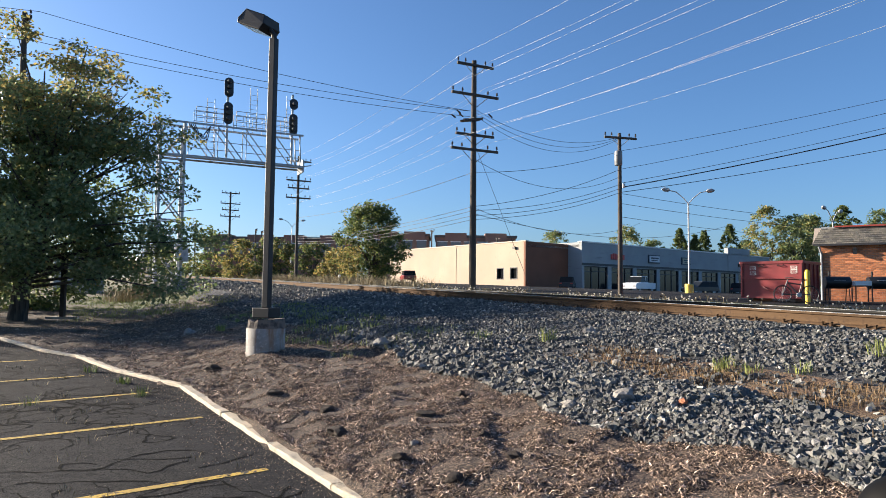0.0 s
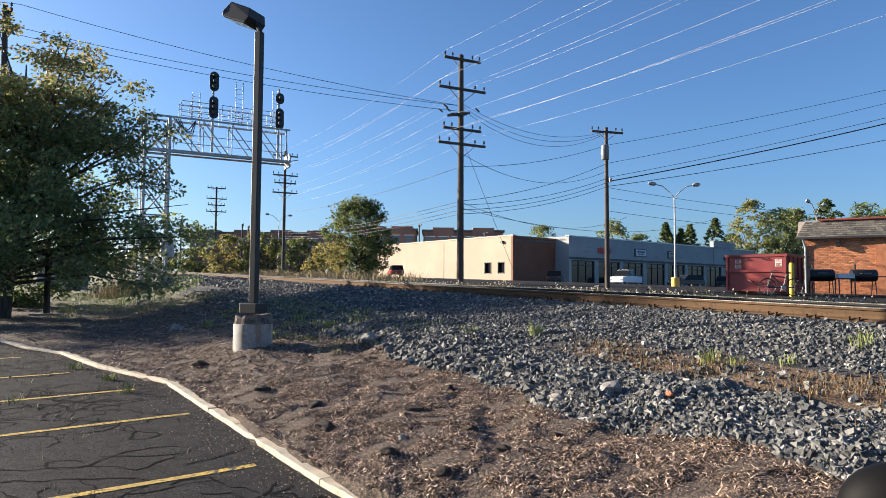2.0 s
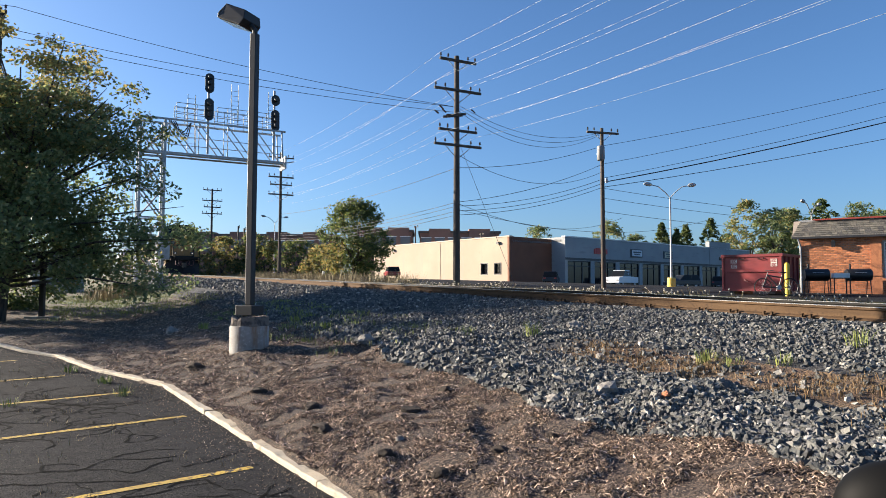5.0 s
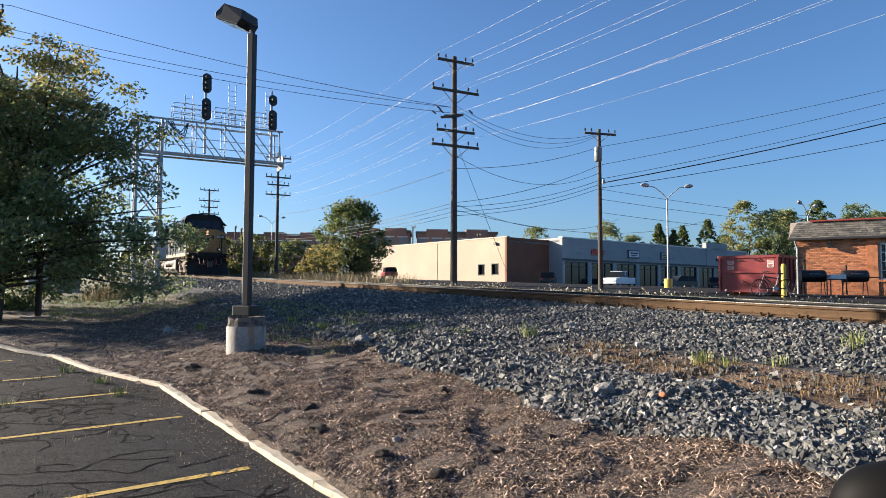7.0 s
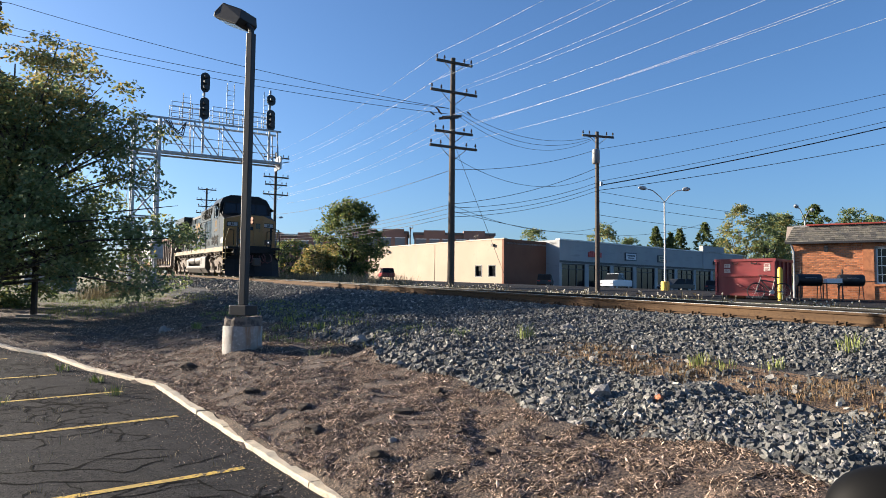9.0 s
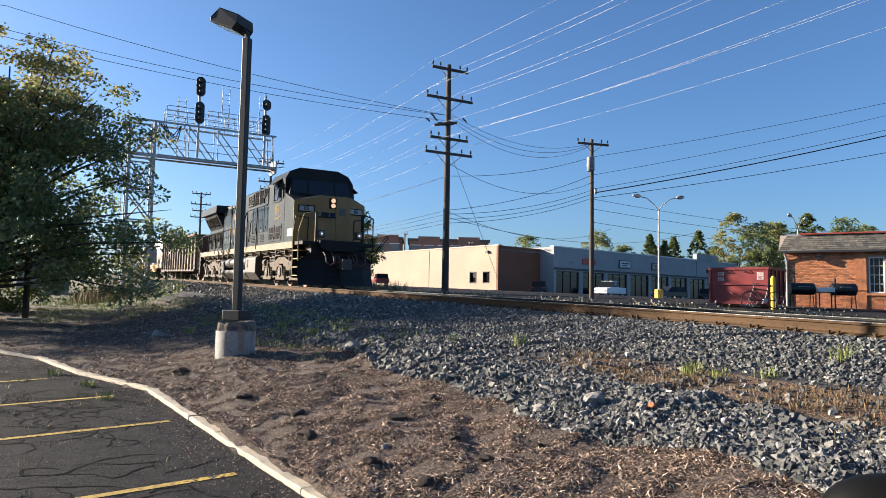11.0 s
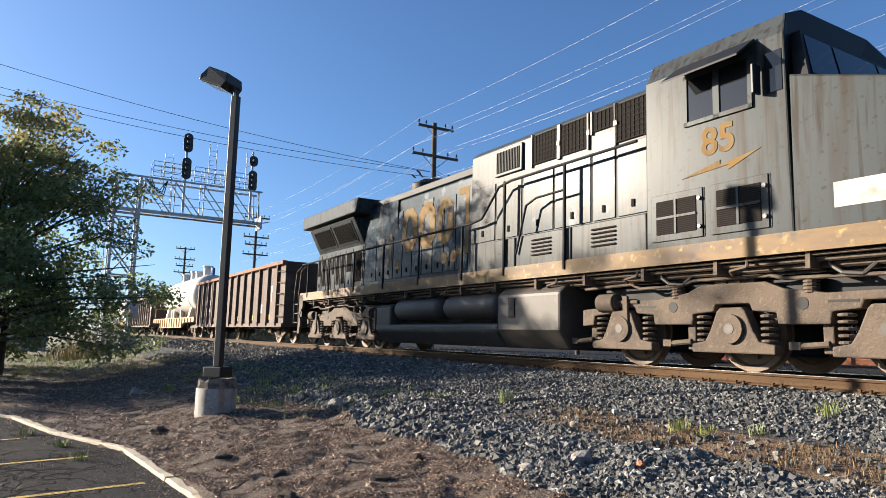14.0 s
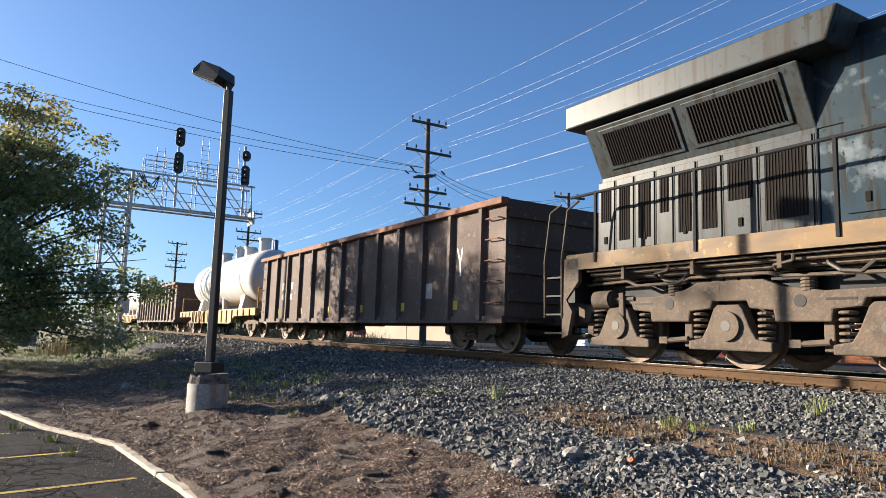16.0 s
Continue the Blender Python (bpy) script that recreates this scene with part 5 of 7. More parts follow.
def panel_door(t, x0, x1, z0, z1, y, mat, latch=True, slats=None, name="door"):
    """A thin door on the near side, y being the body's face."""
    d = part(name, M().box(x0 + 0.015, x1 - 0.015, y - 0.022, y - 0.001, z0, z1), mat, t, bevel=0.006)
    part("seam", M().box(x1 - 0.013, x1 + 0.013, y - 0.006, y - 0.0005, z0, z1), LDARK, d)
    if slats:
        sz0, sz1 = slats
        part("grille", M().box(x0 + 0.08, x1 - 0.08, y - 0.027, y - 0.022, sz0, sz1), GRILLE, d)
        sl = M()
        n = max(3, int((x1 - x0 - 0.16) / 0.045))
        for k in range(n):
            x = x0 + 0.08 + (x1 - x0 - 0.16) * (k + 0.5) / n
            sl.box(x - 0.006, x + 0.006, y - 0.036, y - 0.024, sz0, sz1)
        part("slat", sl, SLAT, d)
    if latch:
        part("latch", M().box((x0 + x1) / 2 - 0.03, (x0 + x1) / 2 + 0.03, y - 0.04, y - 0.02, z0 + 0.12, z0 + 0.24), GRILLE, d)
    return d


def locomotive():
    t = empty("locomotive", TRACK, "grey, blue and yellow six-axle freight locomotive, dirty and weathered", "locomotive")
    part("underframe", M().box(-19.2, 1.1, -1.1, 1.1, 1.28, 1.6), LDARK, t)
    part("deck", M().box(-19.3, 1.15, -1.46, 1.46, 1.62, 1.74), LDARK, t)
    for s in (-1, 1):
        part("side_sill", M().box(-19.3, -0.02, *sorted((s * 1.44, s * 1.5)), 1.5, 1.76), SILL, t, "rust-streaked yellow side sill")
    # piping below the deck
    pp = M()
    for z, y, r in ((1.42, -1.3, 0.035), (1.36, -1.18, 0.045), (1.47, -1.4, 0.02)):
        pp.tube((-18.9, y, z), (-0.3, y, z), r, 6)
    for k in range(14):
        x = -1.2 - k * 1.3
        pp.box(x, x + 0.06, -1.44, -1.1, 1.3, 1.5)
    for k in range(9):
        x = -2 - k * 1.9
        pp.path([(x, -1.4, 1.5), (x, -1.42, 1.38), (x - 0.25, -1.42, 1.34), (x - 0.3, -1.3, 1.3)], 0.022, 6)
    part("pipework", pp, TRUCKMAT, t, "dusty brake pipes under the deck")
    # nose
    nz = M()
    P = [(0, -1.47), (0.24, -0.35), (0.24, 0.7), (0, 1.47)]
    tops = [3.34, 3.62, 3.62, 3.34]
    vs = [(x, y, 1.74) for x, y in P] + [(x, y, z) for (x, y), z in zip(P, tops)] + [(-1.3, y, 1.74) for _, y in P] + [(-1.3, y, 3.78) for _, y in P]
    fs = [(0, 1, 5, 4), (1, 2, 6, 5), (2, 3, 7, 6), (4, 5, 13, 12), (5, 6, 14, 13), (6, 7, 15, 14), (0, 4, 12, 8), (3, 11, 15, 7), (8, 12, 13, 9), (9, 13, 14, 10), (10, 14, 15, 11), (0, 8, 9, 1), (1, 9, 10, 2), (2, 10, 11, 3)]
    nz.add(vs, fs)
    nz.mi = [1, 1, 1, 2, 2, 2, 0, 0, 0, 0, 0, 0, 0, 0]
    nose = part("nose", nz, [LGREY, LYELLOW, LDARK], t, "dirty yellow low nose", bevel=0.03)
    ang = math.atan2(0.24, 1.12)
    for s in (-1, 1):
        c = Vector((0.11 if s < 0 else 0.135, s * 1.02, 3.06))
        out = Vector((math.cos(ang), s * math.sin(ang), 0))
        mm = Matrix.Translation(c) @ out.to_track_quat("Z", "Y").to_matrix().to_4x4()
        # local axes: z out of the face, y up
        bd = part("number_board", M().box(-0.32, 0.32, -0.135, 0.135, -0.02, 0.03, mm), LDARK, nose, bevel=0.01)
        part("board_face", M().box(-0.27, 0.27, -0.095, 0.095, 0.03, 0.035, mm), material("number_face", (0.30, 0.31, 0.31), 0.4), bd)
        text_part("number", "85", 0.2, mm @ Matrix.Translation((0, 0, 0.04)), BLACK, bd)
    part("headlight_box", M().box(0.2, 0.3, -0.14, 0.14, 3.12, 3.52), LDARK, nose, bevel=0.02)
    for z in (3.22, 3.42):
        part("headlight", M().tube((0.3, 0, z), (0.335, 0, z), 0.09, 16), HEADLIGHT, nose, "lit headlight")
        part("headlight_rim", M().lathe([(0.088, 0), (0.11, 0), (0.11, 0.025), (0.088, 0.025)], 16, Matrix.Translation((0.29, 0, z)) @ pose(0, 0, 0, 0, 90, 0)), LGREY, nose)
    part("nose_door", M().box(0.24, 0.265, 0.14, 0.66, 1.76, 3.3), LYELLOW, nose, bevel=0.01)
    part("door_window", M().box(0.265, 0.27, 0.26, 0.52, 2.85, 3.15), GLASS_DARK, nose)
    part("nose_plate", M().box(0.24, 0.255, -0.62, 0.06, 1.9, 2.6), LYELLOW, nose, bevel=0.008)
    lg = M().box(0.242, 0.248, -0.45, -0.15, 2.75, 2.95).box(0.242, 0.248, -0.1, 0.12, 2.75, 2.95)
    part("nose_emblem", lg, LBLUE, nose, "plain dark blue emblem shapes")
    for s in (-1, 1):
        part("grab_iron", M().path([(0.16, s * 0.95, 1.85), (0.2, s * 0.95, 2.7), (0.05, s * 1.3, 2.75)], 0.018, 6), RAILING, nose)
    part("grab_iron", M().path([(0.33, -0.7, 2.65), (0.35, -0.66, 2.75), (0.36, 0.1, 2.75)], 0.02, 6), RAILING, nose)
    part("corner_stripe", M().tube((0.012, -1.475, 1.78), (0.012, -1.475, 3.34), 0.022, 8), REFLECTOR, nose, "bright yellow corner stripe")
    # cab
    sec = [(-1.47, 1.74), (-1.47, 4.36), (-1.28, 4.70), (-0.82, 4.9), (0.82, 4.9), (1.28, 4.70), (1.47, 4.36), (1.47, 1.74)]
    cb = M()
    n = len(sec)
    front = [(-1.3 if z < 3.75 else -1.18 - 0.25 * (z - 3.72), y, z) for y, z in sec]
    cb.add(front + [(-3.65, y, z) for y, z in sec], [(i, (i + 1) % n, n + (i + 1) % n, n + i) for i in range(n)] + [tuple(range(n))[::-1], tuple(range(n, 2 * n))])
    cb.mi = [0, 0, 2, 2, 2, 0, 0, 0, 2, 0]
    cab = part("cab", cb, [LGREY, LYELLOW, LDARK], t, "grey crew cab with a black roof", bevel=0.025)
    part("windshield_frame", M().add([(-1.1, -1.36, 3.7), (-1.1, 1.36, 3.7), (-1.28, 1.22, 4.42), (-1.28, -1.22, 4.42), (-1.3, -1.36, 3.7), (-1.3, 1.36, 3.7), (-1.4, 1.22, 4.42), (-1.4, -1.22, 4.42)],
         [(0, 1, 2, 3), (0, 4, 5, 1), (3, 2, 6, 7), (0, 3, 7, 4), (1, 5, 6, 2), (4, 7, 6, 5)]), LDARK, cab)
    for y0, y1 in ((-1.26, -0.62), (-0.56, 0.56), (0.62, 1.26)):
        k = 0.93
        part("windshield", M().add([(-1.105, y0, 3.78), (-1.105, y1, 3.78), (-1.255, y1 * k, 4.36), (-1.255, y0 * k, 4.36)], [(0, 1, 2, 3)]), GLASS_DARK, cab)
    part("wiper", M().path([(-1.06, -0.2, 3.76), (-1.08, -0.9, 3.82)], 0.012, 5).path([(-1.06, 0.9, 3.76), (-1.08, 0.2, 3.82)], 0.012, 5), BLACK, cab)
    for s in (-1, 1):
        w = part("side_window", M().box(-2.85, -1.85, *sorted((s * 1.468, s * 1.48)), 3.53, 4.2), GLASS_DARK, cab)
        fr = M()
        for x0, x1, z0, z1 in ((-2.9, -1.8, 3.48, 3.54), (-2.9, -1.8, 4.18, 4.24), (-2.9, -2.84, 3.48, 4.24), (-1.86, -1.8, 3.48, 4.24), (-2.4, -2.3, 3.48, 4.24)):
            fr.box(x0, x1, *sorted((s * 1.465, s * 1.5)), z0, z1)
        part("window_frame", fr, LGREY, w)
        part("awning", M().add([(-3.0, s * 1.47, 4.42), (-1.75, s * 1.47, 4.42), (-1.75, s * 1.86, 4.12), (-3.0, s * 1.86, 4.12), (-3.0, s * 1.47, 4.39), (-1.75, s * 1.47, 4.39), (-1.75, s * 1.86, 4.09), (-3.0, s * 1.86, 4.09)], [(0, 1, 2, 3), (4, 7, 6, 5), (2, 6, 7, 3), (0, 3, 7, 4), (1, 5, 6, 2)]), LDARK, cab)
        part("quarter_window", M().box(-1.62, -1.38, *sorted((s * 1.468, s * 1.478)), 3.6, 4.15), GLASS_DARK, cab, bevel=0.03)
        part("mirror", M().box(-1.7, -1.66, *sorted((s * 1.5, s * 1.66)), 3.6, 4.0), BLACK, cab, bevel=0.01)
    text_part("cab_number", "85", 0.55, Matrix.Translation((-2.35, -1.474, 3.16)) @ SIDE, LOGO, cab)
    part("bolt_emblem", M().prism([(-2.98, 2.72), (-2.32, 2.88), (-2.33, 2.81), (-1.7, 2.92), (-2.2, 2.72), (-2.19, 2.79)], -1.478, -1.47), LOGO, cab, "yellow zigzag stripe")
    for x0, x1 in ((-3.55, -2.6), (-2.5, -1.6)):
        lv = panel_door(cab, x0, x1, 1.85, 2.55, -1.47, LGREY, False, None, "louvre_door")
        part("grille", M().box(x0 + 0.12, x1 - 0.12, -1.5, -1.493, 1.95, 2.45), GRILLE, lv)
        sl = M()
        for k in range(18):
            sl.box(x0 + 0.12, x1 - 0.12, -1.504, -1.496, 1.96 + 0.027 * k, 1.97 + 0.027 * k)
        part("mesh_screen", sl, SLAT, lv)
        cr_ = M().box((x0 + x1) / 2 - 0.018, (x0 + x1) / 2 + 0.018, -1.515, -1.495, 1.95, 2.45).box(x0 + 0.12, x1 - 0.12, -1.514, -1.496, 2.18, 2.215)
        part("cross_bar", cr_, LGREY, lv)
        for zz in (2.0, 2.4):
            part("latch", M().tube((x1 - 0.06, -1.5, zz), (x1 - 0.06, -1.52, zz), 0.03, 10), BLACK, lv)
    part("white_patch", M().box(-0.8, -0.12, -1.476, -1.471, 1.98, 2.28), material("pale_patch", (0.33, 0.32, 0.29), 0.6, vary=[(6, (0.2, 0.18, 0.15), 0.5, 0.7)]), t, "pale repair patch").parent = cab
    # electrical cabinet behind the cab
    ec = [(-1.28, 1.74), (-1.28, 4.34), (-1.15, 4.46), (1.15, 4.46), (1.28, 4.34), (1.28, 1.74)]
    cabn = part("equipment_cabin", M().prism(ec, -8.85, -3.66, "x"), LGREY, t, "grey equipment compartment", bevel=0.02)
    for x0, x1, z0 in ((-4.42, -3.75, 3.66), (-4.98, -4.5, 3.98), (-5.83, -5.15, 3.74), (-6.65, -5.95, 3.74)):
        g_ = part("grille", M().box(x0, x1, -1.30, -1.281, z0, 4.3), GRILLE, cabn)
        gr = M()
        nx, nzz = max(5, int((x1 - x0) / 0.085)), max(3, int((4.3 - z0) / 0.085))
        for k in range(nx + 1):
            x = x0 + (x1 - x0) * k / nx
            gr.box(x - 0.006, x + 0.006, -1.312, -1.3, z0, 4.3)
        for k in range(nzz + 1):
            z = z0 + (4.3 - z0) * k / nzz
            gr.box(x0, x1, -1.314, -1.302, z - 0.006, z + 0.006)
        part("mesh_screen", gr, SLAT, g_)
        for x in (x0 - 0.06, x1 + 0.02):
            part("screen_frame", M().box(x, x + 0.04, -1.32, -1.281, z0 - 0.05, 4.35), LGREY, cabn)
        part("hinge", M().box(x1 + 0.03, x1 + 0.1, -1.335, -1.3, 3.95, 4.03), BLACK, cabn)
    fr = part("vent", M().box(-7.9, -6.98, -1.33, -1.281, 3.72, 4.28), LGREY, cabn, bevel=0.01)
    part("grille", M().box(-7.84, -7.04, -1.338, -1.33, 3.78, 4.22), GRILLE, fr)
    sl = M()
    for k in range(15):
        sl.box(-7.82 + 0.053 * k, -7.805 + 0.053 * k, -1.35, -1.336, 3.78, 4.22)
    part("slat", sl, LDARK, fr)
    for k, (x0, x1) in enumerate([(-4.42, -3.72), (-5.0, -4.46), (-6.0, -5.04), (-6.95, -6.04), (-7.85, -7.0), (-8.8, -7.9)]):
        panel_door(cabn, x0, x1, 2.4, 3.6 if k != 1 else 3.9, -1.28, LBLUE if k < 4 else LGREY)
    for x0, x1 in ((-5.35, -3.66), (-6.95, -5.38), (-7.7, -7.0)):
        bx = part("battery_box", M().box(x0, x1, -1.46, -1.0, 1.74, 2.34), LGREY, t, bevel=0.02)
        lv = M()
        if x1 - x0 > 1:
            for k in range(5):
                lv.box(x0 + 0.5, x0 + 1.05, -1.485, -1.46, 1.92 + 0.07 * k, 1.945 + 0.07 * k)
            part("louvre", lv, GRILLE, bx)
    # engine hood
    hs = [(-0.95, 1.74), (-0.95, 4.08), (-0.78, 4.26), (0.78, 4.26), (0.95, 4.08), (0.95, 1.74)]
    hood = part("engine_hood", M().prism(hs, -15.2, -8.85, "x"), LBLUE, t, "blue engine hood with many doors", bevel=0.02)
    x = -8.9
    for k in range(11):
        panel_door(hood, x - 0.53, x, 1.95, 3.78 if k % 4 else 3.88, -0.95, LGREY if k in (8, 9, 4) else LBLUE)
        x -= 0.545
    part("exhaust_stack", M().lathe([(0.4, 0), (0.42, 0.25), (0.36, 0.27), (0.34, 0.1)], 16, Matrix.Translation((-13.1, -0.2, 4.2)) @ Matrix.Diagonal((0.95, 0.75, 1.9, 1))), LDARK, hood, smooth=40)
    for k in range(4):
        part("roof_pipe", M().tube((-9.6 - 0.25 * k, -0.3, 4.24), (-9.6 - 0.25 * k, -0.3, 4.4), 0.09, 10), LDARK, hood)
    # plain yellow decal shapes
    for x0, x1, z0, z1 in ((-12.75, -11.9, 2.62, 3.78), (-11.8, -10.95, 2.62, 3.78), (-10.85, -10.1, 2.62, 3.78)):
        outer = [(x0 + 0.25, z0), (x1 - 0.25, z0), (x1, z0 + 0.25), (x1, z1 - 0.25), (x1 - 0.25, z1), (x0 + 0.25, z1), (x0, z1 - 0.25), (x0, z0 + 0.25)]
        cx, cz = (x0 + x1) / 2, (z0 + z1) / 2
        inner = [(cx + (a - cx) * 0.36, cz + (b_ - cz) * 0.52) for a, b_ in outer]
        ring = M().add([(a, -0.979, b_) for a, b_ in outer + inner] + [(a, -0.973, b_) for a, b_ in outer + inner],
                       [f_ for i in range(8) for k_ in [(i + 1) % 8] for f_ in ((i, k_, 8 + k_, 8 + i), (16 + i, 24 + i, 24 + k_, 16 + k_), (i, 16 + i, 16 + k_, k_), (8 + i, 8 + k_, 24 + k_, 24 + i))])
        part("decal", ring, LOGO, hood, "faded yellow ring decal")
    part("decal", M().prism([(-9.85, 2.3), (-9.4, 2.3), (-9.4, 3.88), (-9.85, 3.88), (-9.85, 3.72), (-9.56, 3.72), (-9.56, 2.46), (-9.85, 2.46)], -0.979, -0.973), LOGO, hood, "faded yellow bracket decal")
    part("decal", M().prism([(-13.3, 2.3), (-13.5, 2.3), (-13.5, 3.88), (-13.05, 3.88), (-13.05, 3.72), (-13.34, 3.72), (-13.34, 2.46), (-13.3, 2.46)], -0.979, -0.973), LOGO, hood, "faded yellow bracket decal")
    for x in (-12.95, -10.5, -10.05):
        part("decal_dot", M().tube((x, -0.973, 2.28), (x, -0.979, 2.28), 0.15, 18), LOGO, hood)
    part("roof_edge", M().box(-15.2, -8.85, -0.97, -0.80, 4.12, 4.3), LDARK, hood, "soot-black roof edge", bevel=0.02)
    # radiator end
    rsn = [(-0.97, 1.74), (-0.97, 3.12), (-1.38, 3.92), (1.38, 3.92), (0.97, 3.12), (0.97, 1.74)]
    rad = part("radiator_cabin", M().prism(rsn, -19.0, -15.2, "x"), LGREY, t, "grey radiator compartment with flared screens", bevel=0.02)
    part("radiator_neck", M().prism([(-0.97, 3.1), (-1.0, 3.5), (-1.0, 4.12), (1.0, 4.12), (1.0, 3.5), (0.97, 3.1)], -15.2, -13.0, "x"), LBLUE, t).parent = rad
    wing = M().prism([(-14.6, 4.4), (-19.35, 4.4), (-19.35, 3.98), (-14.75, 3.98)], -1.52, 1.52)
    part("radiator_wing", wing, LGREY, rad, "overhanging radiator wing", bevel=0.03)
    rs2 = M()
    tilt = math.atan2(0.41, 0.8)
    for x0, x1 in ((-18.7, -17.15), (-17.0, -15.45)):
        mm = Matrix.Translation((0, -0.985, 3.16)) @ pose(0, 0, 0, math.degrees(tilt), 0, 0)
        sc = part("radiator_screen", M().box(x0, x1, -0.03, 0.01, 0.08, 0.78, mm), LGREY, rad, bevel=0.01)
        part("grille", M().box(x0 + 0.08, x1 - 0.08, -0.037, -0.03, 0.15, 0.71, mm), GRILLE, sc)
        sl = M()
        for k in range(26):
            x = x0 + 0.1 + (x1 - x0 - 0.2) * k / 25
            sl.box(x - 0.009, x + 0.009, -0.052, -0.034, 0.15, 0.71, mm)
        part("slat", sl, SLAT, sc)
    x = -15.25
    for k, w in enumerate((0.75, 0.55, 0.42, 0.4, 0.34, 0.42, 0.4, 0.4)):
        panel_door(rad, x - w, x, 1.85, 3.05, -0.97, LGREY, k % 2 == 1, (2.0, 2.9) if k % 3 != 1 else (2.35, 2.9))
        x -= w + 0.02
    part("rear_step_box", M().box(-19.45, -19.1, -1.48, 1.48, 0.95, 1.62), LDARK, t)
    # walkway railing
    def stanchion(x, y, z1):
        s = part("stanchion", M().box(x - 0.022, x + 0.022, y - 0.022, y + 0.022, 1.6, z1), RAILING, t)
        return s
    for s in (-1, 1):
        y = s * 1.5
        for k in range(6):
            stanchion(-18.6 + k * 1.95, y, 2.78)
        stanchion(-7.3, y, 3.5)
        stanchion(-5.5, y, 3.5)
        hr = M().path([(-19.2, y, 2.75), (-8.5, y, 2.8), (-8.1, y, 2.85), (-7.5, y, 3.42), (-7.1, y, 3.48), (-3.8, y, 3.5)], 0.026, 8)
        part("handrail", hr, RAILING, t)
        part("lower_rail", M().path([(-6.9, y, 2.0), (-6.6, y, 2.9), (-6.3, y, 3.0), (-5.5, y, 3.02)], 0.022, 6), RAILING, t)
    # rear steps and rails
    for s in (-1, 1):
        st = M()
        for k in range(4):
            z = 0.42 + 0.32 * k
            st.box(-19.85, -19.35, *sorted((s * 1.0, s * 1.5)), z, z + 0.03)
        part("step", st, LDARK, t)
        part("step_edge", M().box(-19.87, -19.85, *sorted((s * 1.0, s * 1.5)), 0.74, 0.77), STEP_YELLOW, t)
        part("step_side", M().prism([(-19.4, 0.35), (-19.25, 0.4), (-19.15, 0.8), (-19.3, 1.0), (-19.0, 1.3), (-19.0, 1.7), (-19.4, 1.7)], *sorted((s * 1.42, s * 1.5))), TRUCKMAT, t)
        for x, c in ((-19.85, TRUCKMAT), (-19.4, TRUCKMAT)):
            part("grab_rail", M().path([(x, s * 1.5, 0.7), (x, s * 1.52, 1.7), (x + 0.12, s * 1.5, 2.55), (x + 0.3, s * 1.4, 2.7)], 0.02, 6), c, t)
    # front platform, steps, plough
    for s in (-1, 1):
        st = M()
        for k in range(4):
            z = 0.42 + 0.32 * k
            st.box(0.1, 0.75, *sorted((s * 1.0, s * 1.5)), z, z + 0.04)
        part("step", st, STEP_YELLOW, t)
        part("step_side", M().box(0.0, 0.08, *sorted((s * 0.95, s * 1.5)), 0.35, 1.74), LDARK, t)
        part("grab_rail", M().path([(0.12, s * 1.5, 1.0), (0.12, s * 1.52, 2.0), (0.45, s * 1.52, 2.75)], 0.022, 6), STEP_YELLOW, t)
        part("grab_rail", M().path([(0.8, s * 1.5, 1.0), (0.8, s * 1.52, 2.1), (1.05, s * 1.4, 2.75), (1.1, s * 1.05, 2.85), (1.12, s * 0.95, 2.85)], 0.024, 6), STEP_YELLOW if s < 0 else RAILING, t)
        part("post", M().box(1.06, 1.14, s * 0.93 - 0.05, s * 0.93 + 0.05, 1.7, 2.85), TRUCKMAT if s < 0 else LDARK, t)
        bx = part("ditch_light_box", M().box(0.95, 1.2, s * 0.76 - 0.15, s * 0.76 + 0.15, 1.9, 2.18), TRUCKMAT, t, bevel=0.02)
        part("ditch_light", M().tube((1.2, s * 0.76, 2.04), (1.24, s * 0.76, 2.04), 0.1, 16), SILVER_LENS, bx, "round ditch light")
        part("bulb", M().tube((1.24, s * 0.76, 2.04), (1.248, s * 0.76, 2.04), 0.038, 12), DITCH, bx, "lit bulb")
    pl = M()
    prof = [(0.96, 1.32), (0.9, 1.05), (0.92, 0.75), (1.0, 0.42), (1.16, 0.1)]
    ys = [-1.5, -1.32, -1.05, -0.7, -0.35, 0, 0.35, 0.7, 1.05, 1.32, 1.5]
    vs = []
    for th in (0, -0.04):
        for x, z in prof:
            for y in ys:
                vs.append((x + th + 0.38 * (1 - abs(y) / 1.5) - 0.35 * max(0, abs(y) - 1.0), y, min(z, 1.32 - 0.9 * max(0, abs(y) - 1.15)) if abs(y) > 0.6 or z < 1 else 1.02))
    a, b = len(ys), len(prof)
    o = a * b
    fs = []
    for i in range(b - 1):
        for j in range(a - 1):
            q = (i * a + j, i * a + j + 1, (i + 1) * a + j + 1, (i + 1) * a + j)
            fs += [q, tuple(o + k for k in q[::-1])]
    pl.add(vs, fs)
    part("snow_plough", pl, LDARK, t, "black snow plough")
    part("anticlimber", M().prism([(-0.85, 1.52), (-0.85, 1.8), (0.85, 1.8), (0.85, 1.52), (0.55, 1.38), (-0.55, 1.38)], 0.98, 1.34, "x"), LDARK, t, bevel=0.03)
    part("pilot_plate", M().box(0.75, 0.95, -1.0, 1.0, 0.5, 1.65), LDARK, t)
    part("coupler", M().box(1.1, 1.95, -0.14, 0.14, 0.72, 1.02).box(1.85, 2.1, -0.22, 0.16, 0.68, 1.1), TANKMAT, t, bevel=0.03)
    HOSE = material("hose_rubber", (0.09, 0.03, 0.025), 0.6)
